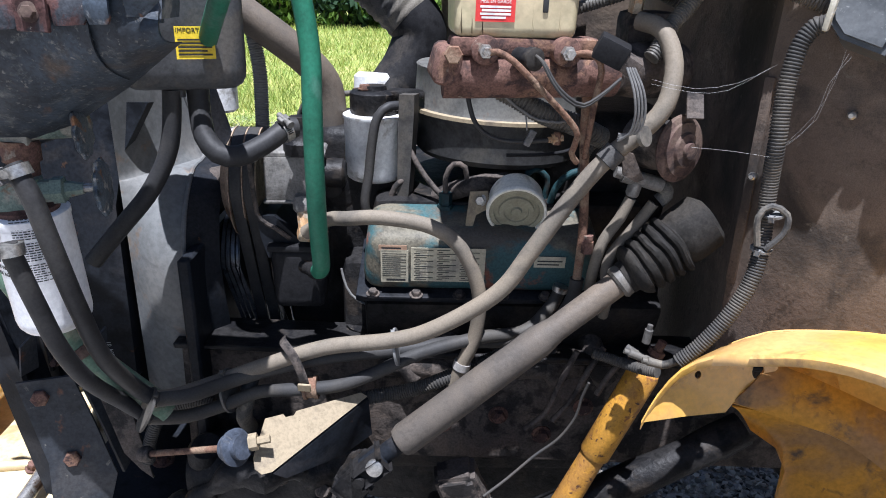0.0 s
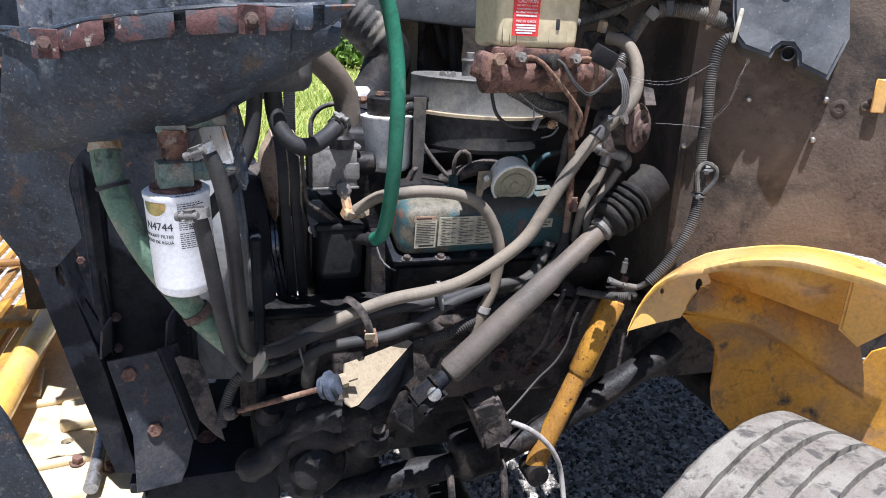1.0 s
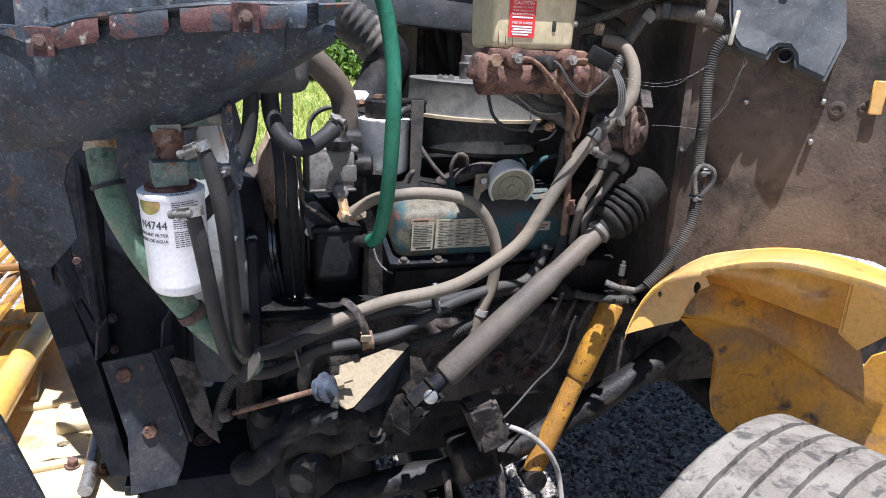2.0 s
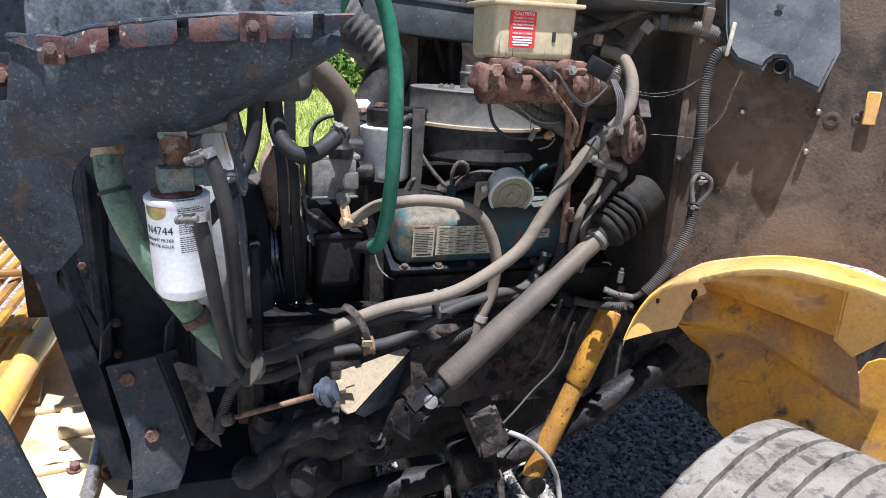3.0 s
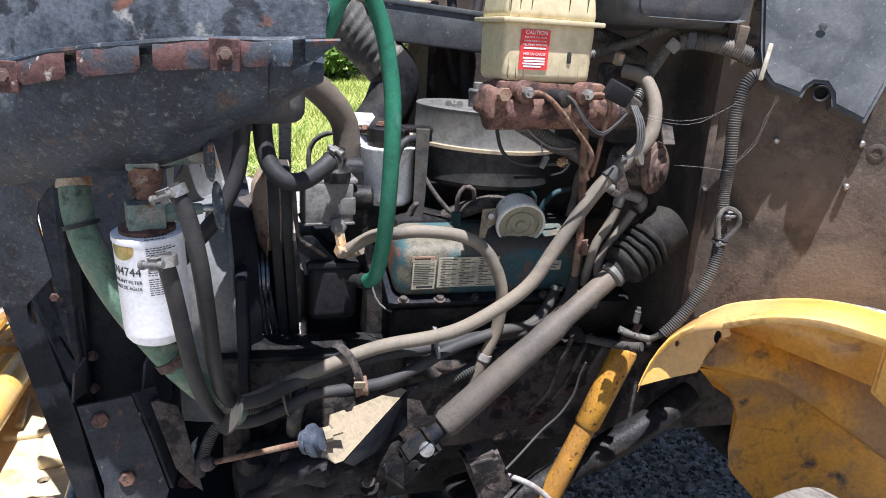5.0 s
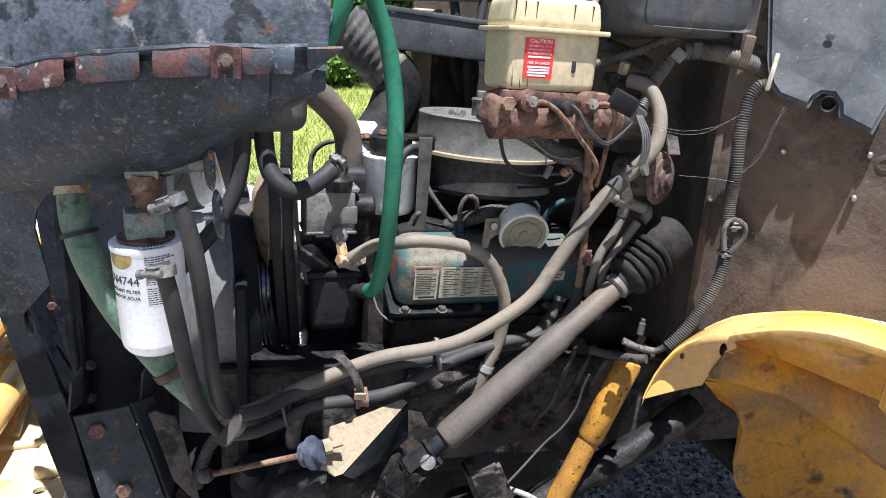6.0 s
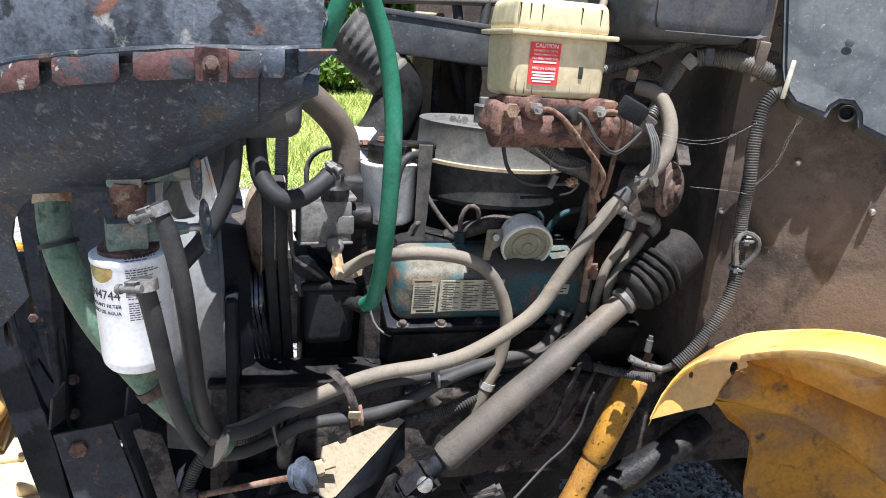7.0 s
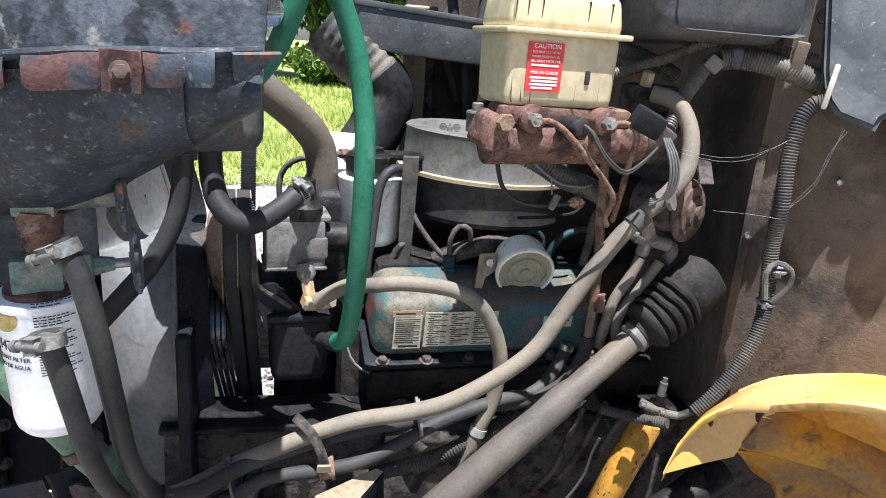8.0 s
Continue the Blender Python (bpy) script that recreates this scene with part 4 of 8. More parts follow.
    lathe(bm, top + Vector((0, 0.0072, 0.0396)), (0.05, 0, 1), [(0, 0.018), (0.0198, 0.018), (0.0198, 0.0216), (0.045, 0.0216)], 18)
    part("riser", bm, M_rust, t, "rust-brown riser")
    bm = B()
    box(bm, (0.0414, 0.036, 0.036), Matrix.Translation(top + Vector((0, 0.009, 0.0972))), 0.005, 2)
    lathe(bm, top + Vector((0.018, 0.0054, 0.0972)), d, [(0, 0.0126), (0.0594, 0.0126)], 14)
    part("upper_valve", bm, M_green_cast, t, "worn green upper valve")
    return t


coolant_filter()

V1 = [(-0.4684, 0.4396, 1.2271), (-0.4612, 0.4422, 1.1898), (-0.455, 0.4514, 1.1394), (-0.4493, 0.4655, 1.084), (-0.4431, 0.5011, 1.0165), (-0.4343, 0.5636, 0.9417), (-0.4114, 0.5836, 0.9026), (-0.3688, 0.6155, 0.8838)]
V2 = [(-0.4571, 0.4593, 1.3103), (-0.4407, 0.4539, 1.2781), (-0.4286, 0.4552, 1.2153), (-0.4231, 0.4739, 1.1322), (-0.4201, 0.5047, 1.0484), (-0.4139, 0.5616, 0.9682), (-0.3955, 0.5776, 0.9376), (-0.3571, 0.6036, 0.9284)]
h = tube("coolant_hose", V1[-2:] + [(-0.3146, 0.6487, 0.8858), (-0.2706, 0.666, 0.8959), (-0.216, 0.657, 0.9063), (-0.1488, 0.6573, 0.9147), (-0.0865, 0.6634, 0.9367), (-0.0213, 0.6767, 0.9634), (0.073, 0.6929, 0.9845), (0.1433, 0.7154, 0.9841), (0.1804, 0.7325, 1.0095), (0.1972, 0.7408, 1.0333), (0.2032, 0.7405, 1.0523)], 0.0105, M_hose_dk, "grey dusty rubber coolant hose with white print", group="coolant hoses")
# Same hose, drawn black here for its shade and for less dust.
bm = B()
sweep(bm, smoothline(V1[:-1]), 0.0108, 16)
part("upright_run", bm, M_black_hose, h, "upright hose run, blacker for shade and less dust")
worm_clamp((-0.4672, 0.4395, 1.221), (0.1, -0.1, -1), 0.0145, (-0.5, -1, 0.1), h)
bm = B()
write(bm, "2643504  01", 0.0085, lambda x, y, lift: Vector((-0.4575 - y, 0.5975 - 0.20 * x + 0.45 * abs(y), 1.000 + x)))
part("print", bm, M_white_dirty, h, "pale printed number")
bm = B()
lathe(bm, (0.2017, 0.7406, 1.046), (0.25, 0, 1), [(0, 0.0125), (0.009, 0.0125)], 18)
part("end_collar", bm, M_steel, h, "steel end collar")
h = tube("coolant_hose", V2[-2:] + [(-0.3158, 0.654, 0.9196), (-0.2661, 0.6696, 0.9301), (-0.1957, 0.6677, 0.952), (-0.1317, 0.6751, 0.9605), (-0.0489, 0.6845, 0.965), (0.035, 0.6974, 0.9727), (0.1058, 0.7066, 0.9715), (0.153, 0.7067, 0.9813), (0.1958, 0.7063, 1.009), (0.2166, 0.7055, 1.0521), (0.2193, 0.7048, 1.0844)], 0.01081, M_hose_dk, "grey dusty rubber coolant hose", group="coolant hoses")
# Shaded, less dusty upright of this hose, in the blacker rubber.
bm = B()
sweep(bm, smoothline(V2[:-1]), 0.0111, 16)
part("upright_run", bm, M_black_hose, h, "upright hose run, blacker for shade and less dust")
worm_clamp((-0.4533, 0.4579, 1.3033), (0.4, -0.1, -1), 0.0145, (-0.6, -1, 0.2), h)
h1 = tube("heater_hose", [(0.2626, 0.6967, 1.4645), (0.2875, 0.6705, 1.4548), (0.3005, 0.6457, 1.4157), (0.2914, 0.6268, 1.366), (0.2643, 0.6238, 1.3309), (0.224, 0.6247, 1.295), (0.1837, 0.6262, 1.2415), (0.1338, 0.6246, 1.1619), (0.0878, 0.6237, 1.0943), (0.0033, 0.6317, 1.0331), (-0.0606, 0.6423, 1.0052), (-0.1625, 0.6579, 0.9824), (-0.2601, 0.6675, 0.9426), (-0.324, 0.6671, 0.9166), (-0.374, 0.6111, 0.9246), (-0.4105, 0.572, 0.939)], 0.01227, M_rubber_grey, "long grey dusty heater hose sweeping across the engine", group="coolant hoses")
bm = B()
lathe(bm, (0.2343, 0.6245, 1.3053), (-0.65, -0.02, -0.75), [(0, 0.0138), (0.001, 0.0160), (0.022, 0.0160), (0.023, 0.0138)], 24)
part("sleeve", bm, M_rubber, h1, "dark rubber sleeve")
zip_tie((-0.0566, 0.6623, 0.9829), (1, -0.05, 0.15), 0.028, (0.1, -0.3, 1), h1)
zip_tie((-0.3187, 0.6653, 0.898), (1, -0.05, 0.2), 0.034, (0.1, -0.2, 1), h1, M_conduit)
zip_tie((-0.4047, 0.5644, 0.93), (1, 0.4, -0.6), 0.031, (0.6, -0.2, 1), h1, M_hose_dk)

# clamp that ties the hoses together
t = thing("hose_clip", (-0.2009, 0.6374, 0.9217), "rusty steel P-clip strap holding the hoses", "clip")
bm = B()
lathe(bm, (-0.1898, 0.6599, 0.909), (1, 0.0, 0.1), [(-0.011, 0.0135), (-0.011, 0.0185), (-0.006, 0.0185), (-0.006, 0.0165), (0.006, 0.0165), (0.006, 0.0185), (0.011, 0.0185), (0.011, 0.0135)], 24)
part("collar", bm, M_rust_pipe, t, "rust-brown cushioned collar")
bm = B()
sweep(bm, smoothline([(-0.1938, 0.6394, 0.9203), (-0.1979, 0.6367, 0.9447), (-0.2102, 0.6431, 0.9732), (-0.2272, 0.6573, 0.9887), (-0.2344, 0.682, 0.9827)], 0.006), 0.0070, 8, True, 0.15)
part("strap", bm, M_cast_brown, t, "thin dirty steel strap")
bm = B()
box(bm, (0.02, 0.004, 0.014), Matrix.Translation((-0.1952, 0.6365, 0.9235)) @ pose(0, 0, 0, 12, 4, 0), 0.001, 1)
part("tongue", bm, M_tan, t)

h4 = tube("return_hose", [(-0.2028, 0.7477, 1.1343), (-0.1647, 0.7261, 1.1641), (-0.1324, 0.7007, 1.1751), (-0.0808, 0.6918, 1.1808), (-0.009, 0.6869, 1.1707), (0.0363, 0.6816, 1.1401), (0.0665, 0.6808, 1.0705), (0.0645, 0.6864, 0.9907), (0.0446, 0.6895, 0.9321), (0.0289, 0.6955, 0.8636), (0.0219, 0.7096, 0.814)], 0.0112, M_rubber_grey, "grey rubber return hose arched over the valve cover")
bm = B()
band(bm, Vector((0.0465, 0.6903, 0.9358)), (0.3, 0, 1), 0.0119, 0.013, 0.002)
part("ring_clamp", bm, M_cable, h4, "grey ring clamp")
g = tube("green_hose", [(-0.3169, 0.7131, 1.4221), (-0.2863, 0.65, 1.4567), (-0.2629, 0.6143, 1.4899), (-0.2448, 0.5978, 1.5321), (-0.2274, 0.5963, 1.5787), (-0.2086, 0.6035, 1.5816), (-0.1872, 0.6113, 1.5371), (-0.1706, 0.6132, 1.4871), (-0.1604, 0.6065, 1.4187), (-0.1593, 0.5994, 1.3648), (-0.1601, 0.602, 1.2931), (-0.1618, 0.6166, 1.2145), (-0.1645, 0.6456, 1.1453), (-0.1685, 0.6740, 1.1060), (-0.1790, 0.7024, 1.0890)], 0.01276, M_green, "bright green silicone hose looped over the engine")
bm = B()
lathe(bm, (-0.1770, 0.699, 1.0900), (-0.6, 0.75, -0.15), [(-0.004, 0.0140), (0.014, 0.0140), (0.016, 0.011), (0.045, 0.011)], 18)
part("end_fitting", bm, M_cast, g, "oily black end fitting")

gb = tube("radiator_hose", [(-0.6010, 0.6150, 1.3400), (-0.5985, 0.6000, 1.2900), (-0.5920, 0.5800, 1.2420), (-0.5760, 0.5680, 1.1882), (-0.5445, 0.5639, 1.12), (-0.5075, 0.5745, 1.0521), (-0.4720, 0.5802, 0.9981), (-0.4300, 0.59, 0.9462), (-0.3950, 0.6035, 0.9004)], 0.02011, M_green_dk, "dull green reinforced radiator hose")
bm = B()
lathe(bm, (-0.5982, 0.5990, 1.2870), (0.08, -0.3, -1), [(-0.008, 0.0205), (-0.008, 0.0228), (0.008, 0.0228), (0.008, 0.0205)], 28)
part("band_clamp", bm, M_brass, gb, "brass-coloured hose clamp")
bm = B()
band(bm, Vector((-0.5885, 0.5770, 1.2308)), (0.25, -0.2, -1), 0.0228, 0.006, 0.0015)
part("cable_tie", bm, M_black_hose, gb, "black cable tie")
bm = B()
lathe(bm, (-0.4860, 0.5785, 1.0195), (0.6, 0.1, -1), [(-0.008, 0.0205), (-0.008, 0.0235), (0.006, 0.0240), (0.008, 0.0215)], 28)
part("band_clamp", bm, M_rust_dk, gb, "brown rusty band clamp")

tube("overflow_hose", [(-0.3783, 0.7271, 1.3523), (-0.382, 0.7251, 1.3101), (-0.3882, 0.7229, 1.2752), (-0.4017, 0.718, 1.2403), (-0.4253, 0.7095, 1.2005), (-0.4637, 0.6992, 1.1557), (-0.5107, 0.691, 1.1016)], 0.01322, M_black_hose, "black rubber overflow hose under the surge tank", group="tank hoses")
b2 = tube("bypass_hose", [(-0.3476, 0.7456, 1.3528), (-0.3456, 0.7388, 1.3207), (-0.3368, 0.7229, 1.2885), (-0.3168, 0.7124, 1.2665), (-0.2899, 0.7182, 1.2611), (-0.258, 0.7436, 1.2732), (-0.2307, 0.7685, 1.291), (-0.2161, 0.7792, 1.2934)], 0.0156, M_black_hose, "thick black bypass hose curving to the compressor", group="tank hoses")
worm_clamp((-0.2306, 0.7685, 1.29), (0.7, 0.6, 0.3), 0.0165, (0.2, -0.4, 1), b2)


# ---------- engine ----------
def engine():
    t = thing("engine", (0.0902, 0.9435, 0.6836), "oily black diesel engine block with flaking teal paint", "engine")
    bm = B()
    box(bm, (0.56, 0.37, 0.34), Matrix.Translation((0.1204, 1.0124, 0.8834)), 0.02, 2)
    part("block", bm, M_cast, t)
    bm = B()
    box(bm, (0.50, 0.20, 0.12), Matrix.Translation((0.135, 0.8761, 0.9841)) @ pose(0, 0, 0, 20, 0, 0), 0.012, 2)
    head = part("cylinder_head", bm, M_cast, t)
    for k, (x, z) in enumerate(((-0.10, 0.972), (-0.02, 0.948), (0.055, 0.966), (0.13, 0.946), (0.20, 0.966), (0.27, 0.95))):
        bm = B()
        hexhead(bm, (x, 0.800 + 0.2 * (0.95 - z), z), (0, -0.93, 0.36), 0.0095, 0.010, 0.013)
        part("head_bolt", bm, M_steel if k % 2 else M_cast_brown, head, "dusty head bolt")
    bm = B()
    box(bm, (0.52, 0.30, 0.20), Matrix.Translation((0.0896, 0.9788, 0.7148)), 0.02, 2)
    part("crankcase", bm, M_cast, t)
    # Added block keeps the gap behind the compressor dark.
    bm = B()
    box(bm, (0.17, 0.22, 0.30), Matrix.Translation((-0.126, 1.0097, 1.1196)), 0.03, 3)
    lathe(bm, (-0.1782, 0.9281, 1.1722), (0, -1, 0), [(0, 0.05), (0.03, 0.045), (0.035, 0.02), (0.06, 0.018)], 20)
    part("gap_block", bm, M_cast, t, "dark filler block behind the compressor")
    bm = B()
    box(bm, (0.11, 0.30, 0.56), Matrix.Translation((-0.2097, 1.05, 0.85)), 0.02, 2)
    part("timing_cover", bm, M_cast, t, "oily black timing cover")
    # Pan added low down so the ground beneath falls in shadow.
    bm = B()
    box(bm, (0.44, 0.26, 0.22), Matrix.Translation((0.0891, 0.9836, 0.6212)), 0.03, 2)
    part("oil_pan", bm, M_cast, t, "oily black oil pan, added to shade the gravel")
    bm = B()
    box(bm, (0.46, 0.42, 0.16), Matrix.Translation((0.1239, 1.0435, 1.0853)), 0.02, 2)
    # The second block is added to darken the gap below the master cylinder.
    box(bm, (0.24, 0.30, 0.20), Matrix.Translation((0.2956, 1.0534, 1.2044)), 0.03, 3)
    for k in range(5):
        lathe(bm, (-0.02 + 0.085 * k, 0.93, 1.06), (0.1, -0.5, 0.8), [(0, 0.02), (0.05, 0.016), (0.06, 0.01)], 12)
    part("intake", bm, M_cast, t)
    bm = B()
    for k in range(5):
        x = -0.06 + 0.083 * k
        sweep(bm, smoothline([(x, 0.80, 0.93), (x + 0.01, 0.765, 0.905), (x + 0.03, 0.76, 0.87)], 0.01), 0.022, 10)
    sweep(bm, smoothline([(-0.0883, 0.7712, 0.8962), (0.0492, 0.7635, 0.8888), (0.1857, 0.7681, 0.8964), (0.3093, 0.7934, 0.886)], 0.02), 0.027, 12)
    part("exhaust_manifold", bm, M_cast_brown, t, "dirty brown exhaust manifold")
    # valve cover, canted towards the near side
    bm = B()
    m = Matrix.Translation((0.0764, 0.8125, 1.0963)) @ pose(0, 0, 0, 16, 0, 0)
    box(bm, (0.392, 0.142, 0.106), m, 0.036, 7, (0.95, 0.84))
    cover = part("valve_cover", bm, M_cover, t, "dusty teal valve cover with worn paint")
    bm = B()
    box(bm, (0.408, 0.164, 0.011), m @ pose(0, 0, -0.055), 0.004, 2)
    part("cover_flange", bm, M_frame, cover, "dark flange of the valve cover")
    for k in range(6):
        bm = B()
        hexhead(bm, m @ Vector((-0.176 + 0.0704 * k, -0.0755, -0.0495)), m.to_3x3() @ Vector((0, 0, 1)), 0.008, 0.009, 0.011)
        part("cover_bolt", bm, M_cast_brown, cover, "dirty cover bolt")
    return cover, m


COVER, COVER_M = engine()


def sticker(parent, at, right, up, w, h, material, label, lines, head="", ink=None, foot=""):
    pl = flat_on(at, right, up)
    bm = B()
    a = [pl(x, y, 0.0006) for x, y in ((-w / 2, -h / 2), (w / 2, -h / 2), (w / 2, h / 2), (-w / 2, h / 2))]
    slab(bm, a, 0.0006)
    s = part("sticker", bm, material, parent, label)
    bm = B()
    lift = lambda x, y, z: pl(x, y, 0.0009 + z)
    for i, (x0, x1, y, hh) in enumerate(lines):
        bar(bm, x0 * w, x1 * w, y * h, hh * h, lift, 1)
    if head:
        write(bm, head, h * 0.11, lambda x, y, z: pl(x, y + h * 0.36, 0.0009 + z))
    if foot:
        write(bm, foot, h * 0.11, lambda x, y, z: pl(x - w * 0.05, y - h * 0.42, 0.0009 + z))
    part("print", bm, ink or M_black, s, "printed text")
    return s


n0 = (COVER_M.to_3x3() @ Vector((0, -1, 0.13))).normalized()
rt0 = Vector((1, 0, 0))
up0 = n0.cross(rt0)
def cover_pt(x, y):
    return COVER_M @ Vector((0.925 * x, -0.0668, 0.0)) + up0 * y * 0.925 + n0 * 0.0012
rows = [(-0.44, 0.42 - 0.2 * (k % 3 == 2), 0.38 - 0.062 * k, 0.026) for k in range(12)] + [(-0.3, 0.4, -0.42, 0.07)]
sticker(COVER, cover_pt(-0.152, 0.004), rt0, up0, 0.044, 0.060, M_paper, "silver data sticker", rows)
sticker(COVER, cover_pt(-0.155, 0.040), rt0, up0, 0.044, 0.010, M_paper_tan, "tan sticker", [(-0.4, 0.3, 0, 0.3)])
rows = [(-0.46 + 0.31 * j + 0.02 * (k % 2), -0.46 + 0.31 * j + 0.26 - 0.09 * ((k + j) % 3), 0.44 - 0.055 * k, 0.022) for k in range(17) for j in range(3)]
sticker(COVER, cover_pt(-0.060, 0.008), rt0, up0, 0.118, 0.062, M_paper, "silver data sticker", rows)
sticker(COVER, cover_pt(0.115, 0.018), rt0, up0, 0.05, 0.02, M_paper, "dusty silver sticker", [(-0.4, 0.4, 0.1, 0.12), (-0.4, 0.3, -0.2, 0.12)])


def breather():
    ax = Vector((-0.06, -0.92, -0.33)).normalized()
    f = Vector((0.1265, 0.7560, 1.1640))
    t = thing("oil_filler_cap", f - ax * 0.07, "round cream filler cap on a bracketed neck", "cap")
    R = 0.0455
    b = f - ax * 0.066
    bm = B()
    lathe(bm, b, ax, [(0, 0.0188), (0.00094, 0.03948), (0.0047, R * 0.9), (0.01128, R * 0.955), (0.04324, R * 0.975), (0.04418, R * 1.04), (0.04559, R * 1.06), (0.05264, R * 1.06), (0.05499, R * 1.03), (0.05499, R * 0.96), (0.05076, R * 0.95), (0.0376, R * 0.945)], 64)
    cap = part("cap", bm, M_cream, t)
    bm = B()
    lathe(bm, b, ax, [(0.047, R * 0.5), (0.047, R * 0.945), (0.05123, R * 0.945), (0.05123, R * 0.80), (0.04841, R * 0.78), (0.04841, R * 0.62), (0.05264, R * 0.60), (0.05264, R * 0.44), (0.04982, R * 0.42), (0.04982, R * 0.20), (0.05452, R * 0.17), (0.05452, 0)], 64)
    part("cap_face", bm, M_cream_face, cap, "ringed beige cap face, darkened for shade")
    bm = B()
    sweep(bm, smoothline([b + ax * 0.004, b - ax * 0.02 + Vector((-0.0094, 0.0094, 0.0047)), (0.0623, 0.832, 1.1931), (0.0297, 0.8484, 1.1775), (0.0023, 0.8647, 1.1604)], 0.008), 0.016, 12)
    part("neck", bm, M_cast_brown, t, "dusty brown neck")
    bm = B()
    slab(bm, [(0.0532, 0.7854, 1.1963), (0.0816, 0.7898, 1.1969), (0.0862, 0.7901, 1.1691), (0.0637, 0.7815, 1.1589), (0.0506, 0.7778, 1.1033), (0.044, 0.7778, 1.1032)], 0.004)
    part("bracket", bm, M_tan, t, "dusty sheet bracket")
    bm = B()
    hexhead(bm, (0.0693, 0.7856, 1.1825), (0, -1, 0.1), 0.008, 0.008, 0.011)
    part("bolt", bm, M_steel, t)
    return t


breather()


def fuel_filter():
    c = Vector((-0.1081, 0.9165, 1.1792))
    t = thing("fuel_filter", c, "grimy white spin-on fuel filter under a teal head", "filter")
    bm = B()
    R, H = 0.05215, 0.1045
    lathe(bm, c, (0, 0, 1), [(0, 0), (0, R * 0.8), (0.00544, R * 0.94), (0.0127, R), (H, R), (H + 0.002, R * 1.03), (H + 0.008, R * 1.03), (H + 0.01, R * 0.94), (H + 0.01, 0)], 44)
    part("canister", bm, M_white_dirty, t)
    bm = B()
    lathe(bm, c + Vector((0, 0, H + 0.01)), (0, 0, 1), [(0, 0.040), (0.004, 0.0415), (0.034, 0.0415), (0.038, 0.036), (0.0385, 0.022), (0.046, 0.020), (0.046, 0)], 36)
    box(bm, (0.0907, 0.04535, 0.01088), Matrix.Translation(c + Vector((0.04, 0.0, H + 0.044))), 0.004, 2)
    head = part("head", bm, M_cast, t, "dark oily filter head")
    bm = B()
    hexhead(bm, c + Vector((-0.015, -0.01, H + 0.05)), (0, 0, 1), 0.009, 0.008, 0.012)
    part("bolt", bm, M_rust, head)
    bm = B()
    slab(bm, [(-0.0568, 0.8979, 1.3314), (-0.0317, 0.8938, 1.3315), (-0.0321, 0.8936, 1.2988), (-0.0366, 0.885, 1.2066), (-0.0411, 0.8846, 1.1436), (-0.0593, 0.8886, 1.1437)], 0.035)
    part("support_leg", bm, M_conduit_dk, t, "dark grey support bracket")
    return t


fuel_filter()
fl = tube("fuel_line", [(-0.1091, 1.0196, 1.3172), (-0.1569, 0.9971, 1.3132), (-0.1986, 0.9925, 1.3087), (-0.2336, 1.0015, 1.2973), (-0.2531, 1.0103, 1.2718), (-0.2552, 1.0101, 1.2312), (-0.2412, 1.023, 1.1822)], 0.00525, M_rubber, "dark fuel line arched from the filter head", "pipe", 10)
bm = B()
lathe(bm, (-0.1517, 0.9989, 1.3138), (1, 0.5, 0.05), [(0, 0.009), (0.014, 0.009), (0.014, 0.0065), (0.03, 0.0065)], 6)
part("nut", bm, M_rust_pipe, fl, "rusty nut")
tube("fuel_hose", [(-0.0572, 0.8773, 1.3121), (-0.0796, 0.8608, 1.3143), (-0.0985, 0.8524, 1.2969), (-0.1071, 0.8482, 1.2544), (-0.1126, 0.844, 1.203), (-0.119, 0.8399, 1.1523), (-0.1082, 0.8482, 1.1126)], 0.00786, M_black_hose, "black fuel hose dropping past the filter", "hose", 12)
tube("dipstick_tube", [(-0.0534, 0.8732, 1.3026), (-0.05, 0.8648, 1.2557), (-0.0265, 0.8483, 1.2135), (0.0017, 0.836, 1.1808), (0.0157, 0.8278, 1.1712)], 0.00461, M_cast_brown, "thin brown dipstick tube beside the fuel filter", "pipe", 10)


